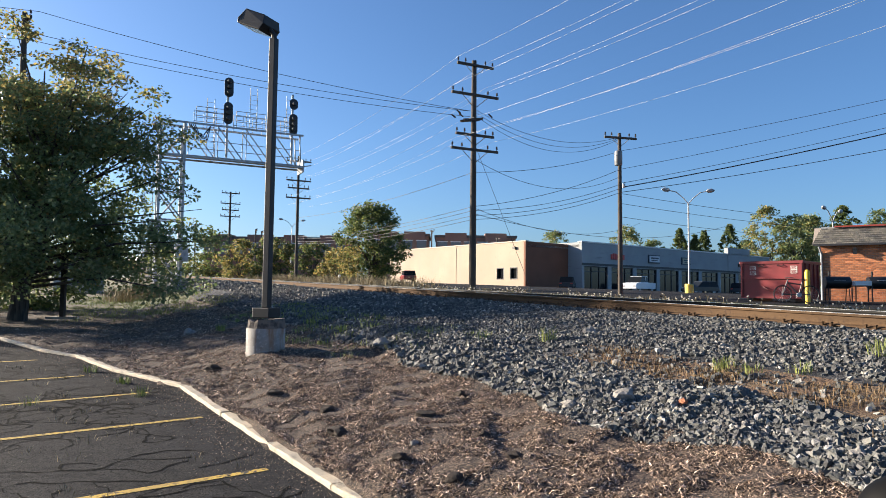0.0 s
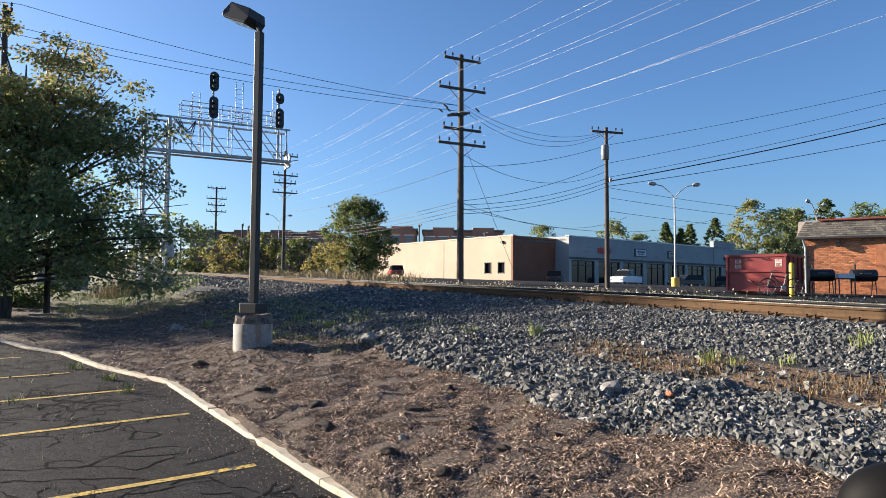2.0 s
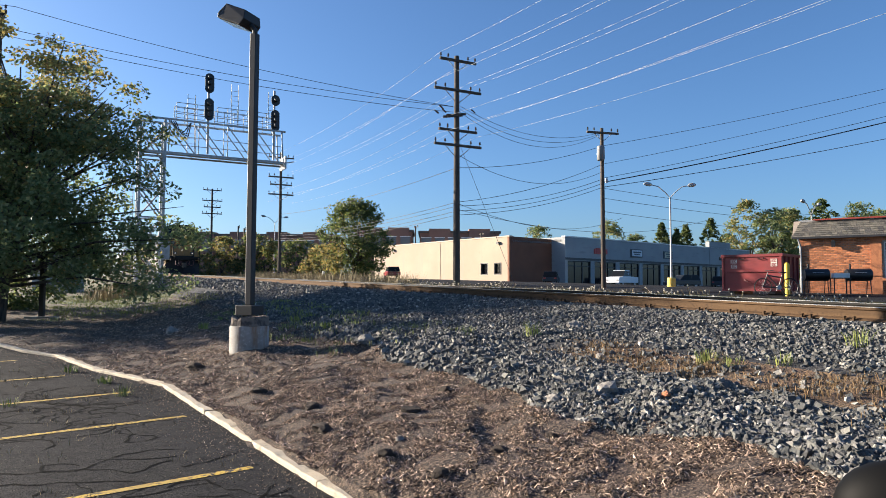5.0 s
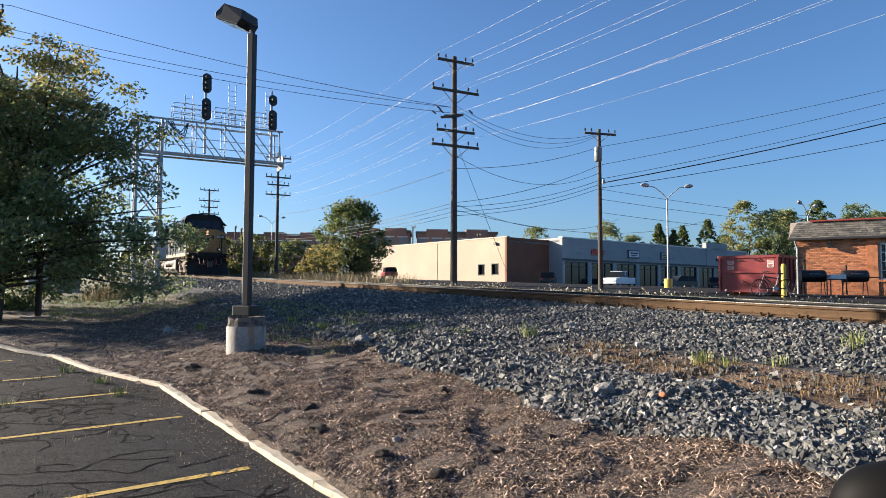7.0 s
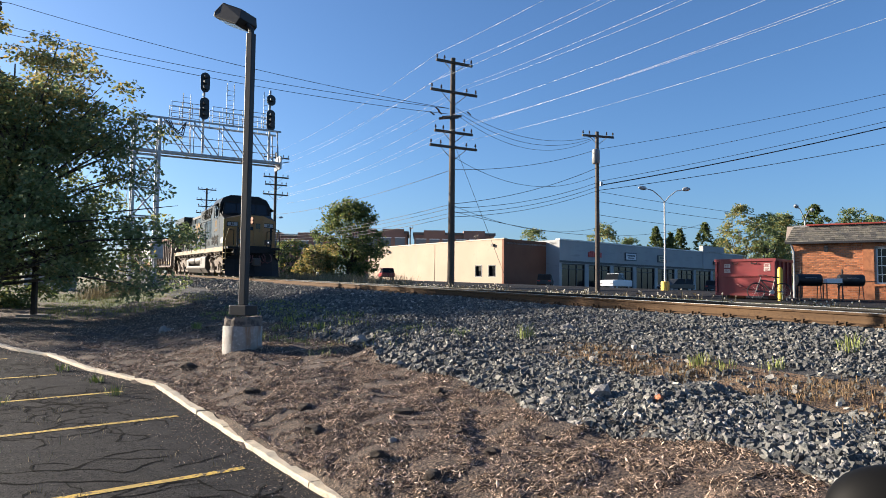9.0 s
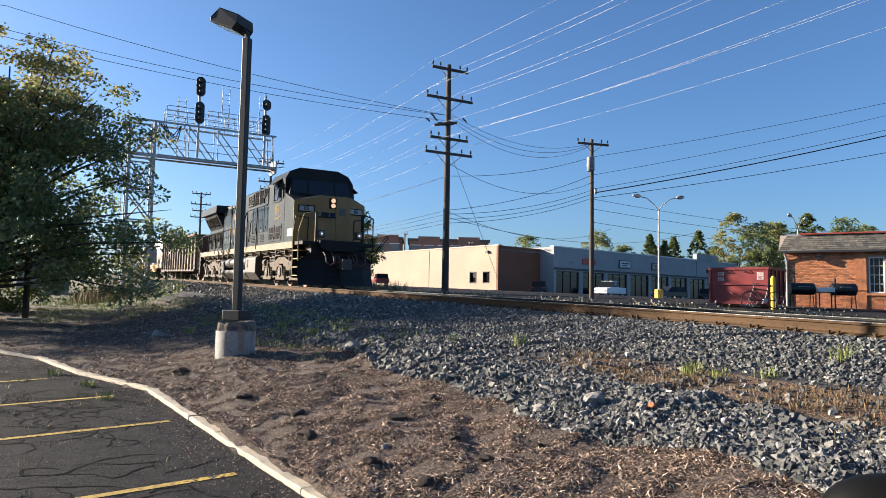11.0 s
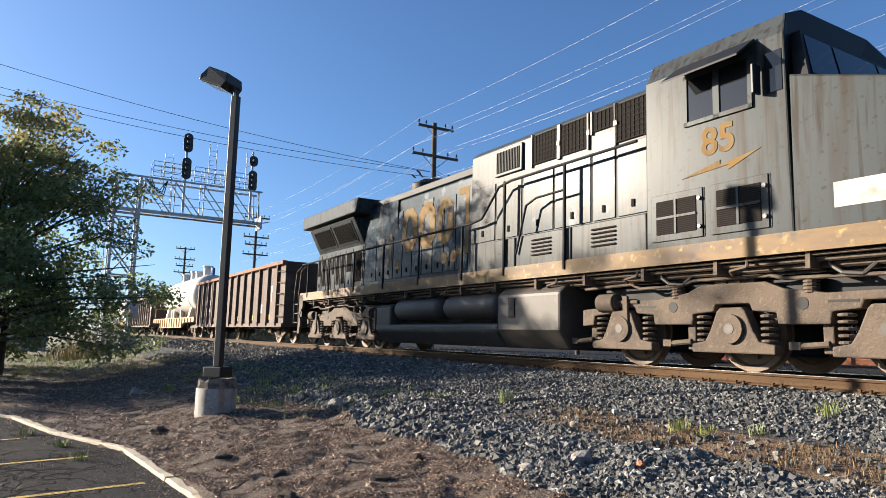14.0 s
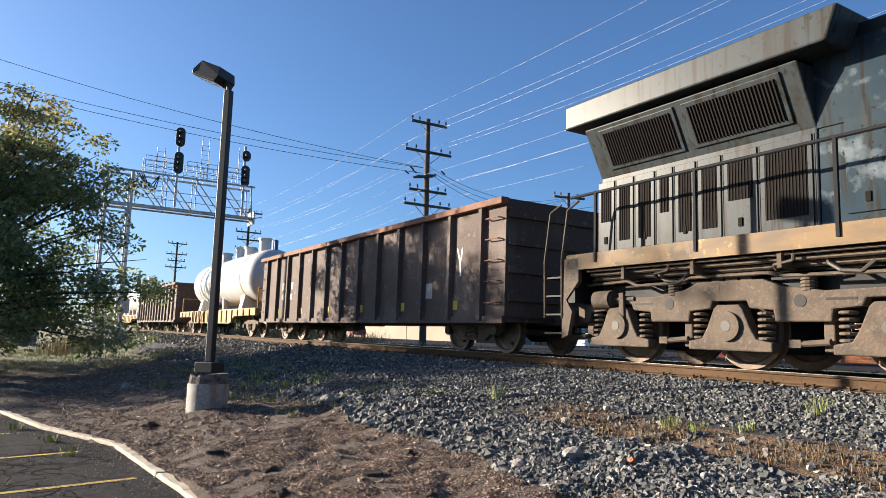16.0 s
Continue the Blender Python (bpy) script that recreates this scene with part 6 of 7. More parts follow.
    for y in (-0.75, -0.45, 0.45, 0.8):
        part("air_hose", M().path([(1.45, y, 1.35), (1.75, y * 1.02, 1.2), (1.85, y, 0.95), (1.8, y * 0.75, 0.85), (1.75, y * 0.5, 0.98), (1.6, y * 0.4, 1.25)], 0.028, 7), HOSE, t)
    part("uncoupling_lever", M().path([(1.2, 0.7, 1.5), (1.35, 1.45, 1.45), (1.4, 1.6, 1.75), (1.4, 1.85, 2.1), (1.4, 1.92, 2.02), (1.38, 1.6, 1.62)], 0.02, 6), RAILING, t)
    # tank and air reservoirs
    fs_ = [(-0.95, 1.1), (-0.95, 0.72), (-1.46, 0.66), (-1.46, 0.5), (-1.2, 0.2), (1.2, 0.2), (1.46, 0.5), (1.46, 0.66), (0.95, 0.72), (0.95, 1.1)]
    part("fuel_tank", M().prism(fs_, -13.1, -7.55, "x"), TANKMAT, t, "dusty fuel tank", bevel=0.05)
    part("tank_shoulder", M().prism([(-1.2, 0.2), (-1.46, 0.55), (-1.46, 1.22), (-1.3, 1.36), (1.3, 1.36), (1.46, 1.22), (1.46, 0.55), (1.2, 0.2)], -7.55, -5.65, "x"), TANKMAT, t, bevel=0.05)
    part("tank_shoulder", M().prism([(-1.2, 0.2), (-1.44, 0.55), (-1.44, 1.12), (-1.3, 1.2), (1.3, 1.2), (1.44, 1.12), (1.44, 0.55), (1.2, 0.2)], -13.2, -12.35, "x"), TANKMAT, t, bevel=0.05)
    part("fuel_gauge", M().box(-7.16, -6.96, -1.48, -1.455, 0.78, 1.16), LDARK, t)
    for x0, x1 in ((-9.8, -7.65), (-12.25, -9.95)):
        part("air_reservoir", M().lathe([(0.05, 0), (0.2, 0.06), (0.26, 0.18), (0.26, x1 - x0 - 0.18), (0.2, x1 - x0 - 0.06), (0.05, x1 - x0)], 20, Matrix.Translation((x0, -1.2, 1.04)) @ pose(0, 0, 0, 0, 90, 0)), TANKMAT, t, smooth=50)
    loco_truck(t, [-0.4, -2.4, -4.42])
    loco_truck(t, [-14.32, -16.36, -18.37])
    return t


def car_truck(t, c):
    for sy in (-1, 1):
        y0, y1 = sorted((sy * 0.93, sy * 1.06))
        sf = M().prism([(c - 1.05, 0.62), (c - 0.5, 0.72), (c + 0.5, 0.72), (c + 1.05, 0.62), (c + 1.05, 0.42), (c + 0.75, 0.42), (c + 0.45, 0.25), (c - 0.45, 0.25), (c - 0.75, 0.42), (c - 1.05, 0.42)], y0, y1)
        f = part("truck_frame", sf, TRUCKMAT, t, bevel=0.02)
        for dx in (-0.16, 0, 0.16):
            sp = M()
            coil(sp, c + dx, sy * 1.07, 0.3, 0.56, 0.07)
            part("coil_spring", sp, TRUCKMAT, f)
        for dx in (-0.89, 0.89):
            part("bearing_cap", M().tube((c + dx, sy * 1.0, 0.46), (c + dx, sy * 1.14, 0.46), 0.1, 14), TRUCKMAT, f)
    part("bolster", M().box(c - 0.2, c + 0.2, -0.95, 0.95, 0.5, 0.75), TRUCKMAT, t)
    for dx in (-0.89, 0.89):
        wheelset(t, c + dx, 0.46)


def gondola(seed):
    """Origin at the front end; runs back to x = -15.8."""
    t = empty("gondola_car", TRACK, "weathered brown ribbed steel gondola freight car", "freight car", "freight cars")
    L, zb, zt = 15.8, 0.68, 3.05
    rs = random.Random(seed)
    for s in (-1, 1):
        sd = part("side", M().box(-L, 0, *sorted((s * 1.46, s * 1.5)), zb, zt - 0.05), GONDOLA, t, "dented brown side sheet")
        n = 13
        for k in range(n):
            x = -0.75 - k * (L - 1.5) / (n - 1)
            m = M().prism([(x - 0.1, s * 1.5), (x - 0.055, s * 1.61), (x + 0.055, s * 1.61), (x + 0.1, s * 1.5)], zb - 0.02, zt - 0.1, "z")
            part("rib", m, GONDOLA, sd)
        part("top_chord", M().box(-L - 0.02, 0.02, *sorted((s * 1.44, s * 1.64)), zt - 0.12, zt + 0.02), GON_RUST, t, bevel=0.02)
        part("bottom_chord", M().box(-L, 0, *sorted((s * 1.47, s * 1.56)), zb - 0.08, zb + 0.06), GONDOLA, t)
        for k in range(6):
            x = -1.9 - k * 2.4
            part("reflector", M().box(x - 0.24, x + 0.24, *sorted((s * 1.502, s * 1.51)), zb + 0.2, zb + 0.4), REFLECTOR, sd)
        for xe in (-0.35, -L + 0.35):
            for k in range(5):
                z = 1.0 + 0.42 * k
                part("ladder_rung", M().path([(xe - 0.2, s * 1.5, z), (xe - 0.2, s * 1.6, z), (xe + 0.22, s * 1.6, z), (xe + 0.22, s * 1.5, z)], 0.014, 5), GON_RUST, sd)
    part("chalk_mark", M().prism([(-1.75, 2.2), (-1.7, 2.2), (-1.6, 1.95), (-1.55, 2.2), (-1.5, 2.2), (-1.58, 1.85), (-1.56, 1.6), (-1.61, 1.6), (-1.64, 1.88)], -1.506, -1.501), WHITE, t, "white chalk scrawl")
    part("stencil_box", M().box(-3.15, -2.75, -1.507, -1.501, 1.15, 1.5), material("stencil_grey", (0.3, 0.29, 0.28), 0.8), t)
    STENCIL = material("faded_white_stencil", (0.36, 0.32, 0.29), 0.8)
    for k in range(4):
        part("stencil_bar", M().box(-13.4 + 0.32 * k, -13.2 + 0.32 * k, -1.507, -1.501, 1.75, 2.0), STENCIL, t, "faded stencil bar")
        part("stencil_bar", M().box(-13.4 + 0.3 * k, -13.2 + 0.3 * k, -1.507, -1.501, 1.4, 1.6), STENCIL, t, "faded stencil bar")
    for x in (-L, -0.05):
        e = part("end_wall", M().box(x, x + 0.05, -1.46, 1.46, zb, zt), GONDOLA, t)
        c = M()
        for k in range(4):
            c.box(x - 0.06, x + 0.11, -1.44, 1.44, zb + 0.35 + 0.55 * k, zb + 0.5 + 0.55 * k)
        part("corrugation", c, GONDOLA, e)
    part("floor", M().box(-L, 0, -1.46, 1.46, zb - 0.05, zb + 0.05), GONDOLA, t)
    part("centre_sill", M().box(-L - 0.6, 0.6, -0.25, 0.25, 0.6, 0.9), GONDOLA, t)
    part("brake_rigging", M().tube((-9.5, -0.8, 0.55), (-6.5, -0.8, 0.55), 0.03, 6).tube((-8.8, -0.9, 0.5), (-8.1, -0.9, 0.5), 0.14, 12), TRUCKMAT, t)
    part("coupler", M().box(0.4, 0.95, -0.12, 0.12, 0.72, 1.0), TRUCKMAT, t, bevel=0.03)
    car_truck(t, -1.75)
    car_truck(t, -L + 1.75)
    return t


def tank_car():
    t = empty("tank_car", TRACK, "white pressure tank banded on a worn yellow flat frame", "tank car", "freight cars")
    L = 15.6
    part("frame", M().box(-L, 0, -1.35, 1.35, 0.95, 1.15), FLATYELLOW, t, "worn yellow steel frame")
    for s in (-1, 1):
        y = sorted((s * 1.3, s * 1.42))
        part("side_sill", M().prism([(-L, 0.9), (-L, 1.2), (0, 1.2), (0, 0.9), (-3.2, 0.88), (-4, 0.55), (-L + 4, 0.55), (-L + 3.2, 0.88)], *y), FLATYELLOW, t)
        for k in range(16):
            x = -0.8 - k * 0.93
            part("sill_rib", M().box(x - 0.05, x + 0.05, *sorted((s * 1.42, s * 1.47)), 0.9 if k < 3 or k > 12 else 0.6, 1.15), FLATYELLOW, t)
    R_, zc = 1.22, 2.72
    prof = [(0.02, 0)] + [(R_ * math.sin(a), 0.75 * (1 - math.cos(a))) for a in [0.2 * k for k in range(1, 8)]] + [(R_, 0.85)]
    tl = 12.2
    full = prof + [(r, tl - z) for r, z in prof[::-1]]
    part("tank", M().lathe(full, 36, Matrix.Translation((-L + 1.7, 0, zc)) @ pose(0, 0, 0, 0, 90, 0)), TANKWHITE, t, "white riveted pressure tank", smooth=50)
    for x in (-3.6, -L + 3.6):
        part("band", M().lathe([(R_ + 0.002, -0.1), (R_ + 0.02, -0.1), (R_ + 0.02, 0.1), (R_ + 0.002, 0.1)], 36, Matrix.Translation((x, 0, zc)) @ pose(0, 0, 0, 0, 90, 0)), material("tank_band", (0.5, 0.42, 0.25), 0.6), t)
        part("saddle", M().prism([(-1.1, 1.15), (-0.95, 1.85), (0.95, 1.85), (1.1, 1.15)], x - 0.25, x + 0.25, "x"), TANKWHITE, t)
    for x in (-L + 4.4, -L + 5.2, -L / 2, -4.4):
        part("leg", M().tube((x, -0.7, 1.15), (x, -0.7, 1.9), 0.16, 12), TANKWHITE, t)
    for x, h, c in ((-L / 2 - 0.3, 0.5, TANKWHITE), (-L / 2 + 1.4, 0.35, TANKWHITE), (-4.0, 0.55, TANKWHITE), (-L + 4.5, 0.45, TANKWHITE)):
        part("nozzle", M().lathe([(0.28, -0.1), (0.28, h), (0.34, h), (0.34, h + 0.1), (0.05, h + 0.12)], 16, Matrix.Translation((x, 0, zc + R_))), c, t, smooth=40)
    part("valve", M().box(-2.6, -2.45, -0.1, 0.1, zc + 1.1, zc + 1.65).tube((-2.3, 0, zc + 1.1), (-2.3, 0, zc + 1.6), 0.09, 8), material("blue_valve", (0.03, 0.10, 0.30), 0.5), t, "blue valve fitting")
    for x in (-0.1, -L + 0.1):
        part("end_rail", M().path([(x, -1.3, 1.15), (x, -1.3, 2.0), (x, 1.3, 2.0), (x, 1.3, 1.15)], 0.03, 6), FLATYELLOW, t)
    part("brake_wheel", M().lathe([(0.22, 0), (0.25, 0), (0.25, 0.03), (0.22, 0.03)], 16, Matrix.Translation((0.02, -0.6, 1.9)) @ pose(0, 0, 0, 0, 90, 0)), FLATYELLOW, t)
    for x in (-1.75, -L + 1.75):
        car_truck(t, x)
    return t


TRAIN = [(locomotive(), 0.0)]
TRAIN += [(gondola(1), -21.05), (tank_car(), -38.0), (gondola(2), -54.8), (tank_car(), -71.8)]

# ---- weeds and dry grass ----
WEED = speckle(material("green_weed", (0.2, 0.23, 0.06), 0.7), [(0, (0.5, 0.6, 0.5)), (1, (1.5, 1.4, 1.2))])
DRY = speckle(material("dry_grass", (0.27, 0.215, 0.12), 0.8), [(0, (0.5, 0.5, 0.5)), (1, (1.3, 1.3, 1.25))])
REDWEED = speckle(material("reddish_weed", (0.2, 0.125, 0.065), 0.8), [(0, (0.5, 0.55, 0.5)), (1, (1.4, 1.4, 1.2))])
rw = random.Random(12)


def tuft(m, x, y, z, n, h, r, lean=0.45):
    for k in range(n):
        a, d = rw.uniform(0, 6.283), r * math.sqrt(rw.random())
        bx, by = x + d * math.cos(a), y + d * math.sin(a)
        hh = h * rw.uniform(0.5, 1.15)
        tx, ty = math.cos(a) * hh * lean * rw.random() + rw.gauss(0, 0.1) * hh, math.sin(a) * hh * lean * rw.random()
        w = rw.uniform(0.0012, 0.003) * (1 + 4 * h * 0.3) * (1 if abs(x) + y < 14 else 2.2)
        c, s = math.cos(a + 1.57) * w, math.sin(a + 1.57) * w
        m.add([(bx - c, by - s, z - 0.02), (bx + c, by + s, z - 0.02), (bx + tx * 0.5 + c, by + ty * 0.5 + s, z + hh * 0.65), (bx + tx * 0.5 - c, by + ty * 0.5 - s, z + hh * 0.65), (bx + tx * 1.2, by + ty * 1.2, z + hh)], [(0, 1, 2, 3), (3, 2, 4)])


def at_ground(u, w):
    x, y = xy(u, w)
    return x, y, mound_z(x, y)


tf = M()
for x, y, n, h in [(2.77, 6.74, 60, 0.22), (1.46, 9.39, 70, 0.3), (2.95, 6.5, 40, 0.15), (-0.2, 11.4, 40, 0.16), (0.6, 9.9, 40, 0.16), (4.3, 6.7, 50, 0.25), (4.9, 5.9, 50, 0.3), (3.3, 6.3, 30, 0.14), (-4.6, 9.9, 40, 0.14), (-3.9, 8.9, 40, 0.2), (-4.9, 8.2, 30, 0.15), (-5.6, 10.9, 30, 0.18), (-2.9, 12.3, 60, 0.2), (-1.9, 12.9, 60, 0.2), (-5.0, 15.4, 70, 0.2)]:
    tuft(tf, x, y, mound_z(x, y) if not in_lot(x, y) else on_lot(x, y)[2], n, h * 0.7, 0.12)
for k in range(170):
    x, y, z = at_ground(rw.uniform(-20, -9), rw.uniform(3.8, 6.0))
    tuft(tf, x, y, z, 14, 0.1, 0.2)
for k in range(420):
    x, y, z = at_ground(rw.uniform(-46, -24), rw.uniform(4.5, 10))
    tuft(tf, x, y, z, 30, 0.09, 0.5)
tagged(part("green_weeds", tf, WEED, smooth=None), "green grass tufts and weeds in the gravel", "weeds", kind="stuff")
df = M()
for k in range(420):
    u = rw.uniform(-6.5, 2.5)
    x, y, z = at_ground(u, rw.gauss(4.05, 0.28))
    if noise.noise((u * 1.1, 0, 8)) + rw.uniform(-0.25, 0.7) > 0:
        tuft(df, x, y, z, 18, 0.06, 0.24, 1.6)
tagged(part("red_weeds", df, REDWEED), "low reddish dry weeds on the ballast shoulder", "weeds", kind="stuff")
dg = M()
for k in range(700):
    x, y, z = at_ground(rw.uniform(-75, -18), -rw.uniform(3.6, 8.5))
    tuft(dg, x, y, z, 18, rw.uniform(0.3, 0.8) * (1.0 if x < -4 else 0.5), 0.5)
for k in range(90):
    x, y, z = at_ground(rw.uniform(-18, -2), -rw.uniform(5, 9))
    tuft(dg, x, y, z, 16, rw.uniform(0.12, 0.35), 0.4)
for k in range(650):
    x, y, z = at_ground(rw.uniform(-64, -32), -rw.uniform(3.8, 6.8))
    tuft(dg, x, y, z, 16, rw.uniform(0.6, 1.1), 0.5)
for k in range(60):
    x, y, z = at_ground(rw.uniform(-42, -37), rw.uniform(6, 8.5))
    tuft(dg, x, y, z, 18, 0.8, 0.4)
for k in range(60):
    x, y = rw.uniform(-7, -1.6), rw.uniform(4.5, 12)
    if in_lot(x + 0.3, y):
        tuft(dg, x, y, on_lot(x, y)[2], 9, 0.05, 0.12, 1.5)
tagged(part("dry_grass", dg, DRY), "tall dry tan grass along the railway", "grass", kind="stuff")

# scrubby weeds with pale seed heads on the far verge
SCRUB = speckle(material("scrubby_weed_stem", (0.10, 0.085, 0.045), 0.85), [(0, (0.4, 0.45, 0.4)), (1, (1.4, 1.3, 1.1))])
SEED = material("pale_seed_head", (0.5, 0.45, 0.36), 0.9)
sv = M()
for k in range(1000):
    u = rw.uniform(-42, 7)
    if noise.noise((u * 0.5, 0, 14)) + rw.uniform(-0.55, 0.5) < 0:
        continue
    x, y, z = at_ground(u, -rw.uniform(3.6, 6.5))
    hgt = rw.uniform(0.25, 0.62)
    for q in range(14):
        a = rw.uniform(0, 6.283)
        r0, r1, hh = rw.uniform(0, 0.15), rw.uniform(0.05, 0.4), hgt * rw.uniform(0.5, 1.1)
        p, e = Vector((x + r0 * math.cos(a), y + r0 * math.sin(a), z - 0.03)), Vector((x + r1 * math.cos(a), y + r1 * math.sin(a), z + hh))
        sv.slot = 0
        sv.tube(p, e, 0.009, 3, 0.004, cap=False)
        for j in range(3):
            c = p.lerp(e, rw.uniform(0.3, 0.95))
            b = Vector((rw.gauss(0, 1), rw.gauss(0, 1), rw.gauss(0, 0.6))).normalized() * rw.uniform(0.05, 0.11)
            o = Vector((-b.y, b.x, rw.gauss(0, 0.03))) * 0.35
            sv.add([c, c + b * 0.5 + o, c + b, c + b * 0.5 - o], [(0, 1, 2, 3)])
        if rw.random() < 0.35:
            sv.slot = 1
            d = rw.uniform(0.018, 0.035)
            sv.add([e + Vector(v) * d for v in ((1, 0, 0), (0, 1, 0), (-1, 0, 0), (0, -1, 0), (0, 0, 1), (0, 0, -1))], [(0, 1, 4), (1, 2, 4), (2, 3, 4), (3, 0, 4), (1, 0, 5), (2, 1, 5), (3, 2, 5), (0, 3, 5)])
tagged(part("verge_weeds", sv, [SCRUB, SEED]), "scrubby brown weeds with pale seed heads", "weeds", kind="stuff")

# odd stones and debris
PALE = material("pale_stone", (0.3, 0.28, 0.25), 0.9, vary=[(8, (0.22, 0.2, 0.18), 0.4, 0.65)], bump=0.5)
ORANGE = material("broken_brick", (0.45, 0.17, 0.08), 0.9, vary=[(9, (0.3, 0.12, 0.07), 0.45, 0.7)], bump=0.5)


def rock(x, y, s, mat, label, cat="stone", sq=0.7, up=0.35):
    b = bmesh.new()
    bmesh.ops.create_icosphere(b, subdivisions=2, radius=1)
    o = rw.random() * 50
    for v in b.verts:
        v.co *= 0.8 + 0.45 * noise.noise(v.co * 1.3 + Vector((o, 0, 0)))
    me = bpy.data.meshes.new("rock")
    b.to_mesh(me)
    b.free()
    me.materials.append(mat)
    ob = new("rock", me)
    ob.matrix_basis = pose(x, y, mound_z(x, y) + s * up * 0.6, 0, 0, rw.uniform(0, 360)) @ Matrix.Diagonal((s, s * 0.75, s * sq, 1))
    return tagged(ob, label, cat, "loose stones")


for x, y, s, mat, lb in [(1.94, 5.5, 0.06, ORANGE, "broken orange brick lump among the ballast"), (2.12, 9.73, 0.13, PALE, "pale flat stone on the ballast"), (-0.95, 10.6, 0.16, PALE, "pale flat stone at the mulch edge"), (1.62, 6.05, 0.15, PALE, "grey slab stone on the ballast"),
                         (1.15, 6.2, 0.1, PALE, "pale rounded stone on the mulch edge"), (-0.22, 5.65, 0.055, PALE, "small pale stone on the mulch"), (-6.0, 16.2, 0.2, PALE, "pale stone on the shaded slope"), (2.55, 4.2, 0.08, PALE, "tan stone among the ballast"), (1.9, 7.4, 0.07, PALE, "small pale stone on the ballast")]:
    rock(x, y, s, mat, lb)
DARKWOOD = material("dark_bark", (0.05, 0.035, 0.025), 0.95, bump=0.8)
for x, y, s, lb in [(-0.15, 6.45, 0.12, "clod of dark bark mulch"), (-0.95, 6.35, 0.14, "clod of dark bark mulch"), (0.98, 5.35, 0.07, "dark splintered wood block"), (-3.45, 10.3, 0.16, "dark timber stub beside the lamp footing"), (0.55, 5.1, 0.08, "clod of dark bark mulch"), (-0.3, 5.2, 0.09, "clod of dark bark mulch"), (0.2, 7.1, 0.1, "clod of dark bark mulch"), (-1.2, 7.2, 0.12, "clod of dark bark mulch"), (0.35, 5.6, 0.09, "clod of dark bark mulch"), (-2.0, 8.2, 0.12, "clod of dark bark mulch"), (0.1, 4.75, 0.08, "clod of dark bark mulch")]:
    rock(x, y, s, DARKWOOD, lb, "bark", 0.55, 0.2)

# ---- red dumpster, bicycle, bollard, barrel grills ----
RED = material("red_dumpster_paint", (0.2, 0.024, 0.026), 0.45, vary=[(1.5, (0.14, 0.02, 0.022), 0.4, 0.7), (9, (0.14, 0.05, 0.04), 0.6, 0.75)])


STICKER = material("worn_sticker", (0.5, 0.47, 0.44), 0.7, vary=[(12, (0.32, 0.2, 0.18), 0.5, 0.7)])


def dumpster():
    t = empty("dumpster", pose(13.2, 30.0, 1.4, 0, 0, -45), "dark red steel waste container with ribs", "dumpster")
    W, D, H0 = 2.5, 2.3, 1.72
    part("body", M().box(0, W, 0, D, 0.12, H0 - 0.06), RED, t, bevel=0.02)
    part("rim", M().box(-0.05, W + 0.05, -0.05, 0.05, H0 - 0.12, H0).box(-0.05, W + 0.05, D - 0.05, D + 0.05, H0 - 0.12, H0).box(-0.05, 0.05, 0.05, D - 0.05, H0 - 0.12, H0).box(W - 0.05, W + 0.05, 0.05, D - 0.05, H0 - 0.12, H0), RED, t, bevel=0.01)
    for z in (0.12, 0.95):
        part("rib", M().box(0.0, W, -0.07, 0.0, z, z + 0.1), RED, t)
    for x in (0.0, W - 0.08):
        part("post", M().box(x, x + 0.08, -0.06, 0, 0.22, H0 - 0.12), RED, t)
    part("hook_bar", M().path([(0.95, -0.02, 0.62), (1.15, -0.1, 0.5), (1.75, -0.1, 0.38), (1.78, -0.02, 0.55)], 0.03, 6), RED, t)
    for x, z in ((0.38, 1.5), (0.38, 1.28), (2.05, 1.5), (2.05, 1.34)):
        st = part("sticker", M().box(x, x + 0.26, -0.012, -0.003, z - 0.16, z), STICKER, t, "pale sticker with printed bars")
        for k in range(3):
            part("printed_bar", M().box(x + 0.03, x + 0.23 - 0.04 * (k % 2), -0.015, -0.012, z - 0.05 - 0.045 * k, z - 0.025 - 0.045 * k), RED, st)
    for x in (1.55, 0.75):
        part("grab_handle", M().path([(x, -0.01, H0 - 0.16), (x, -0.07, H0 - 0.22), (x + 0.22, -0.07, H0 - 0.22), (x + 0.22, -0.01, H0 - 0.16)], 0.018, 6), BLACK, t)
    for k in range(4):
        y = 0.3 + k * 0.55
        part("side_rib", M().box(W, W + 0.06, y, y + 0.09, 0.14, H0 - 0.12), RED, t)
    for x in (0.3, W - 0.5):
        part("skid", M().box(x, x + 0.2, 0, D, 0, 0.12), BLACK, t)


dumpster()


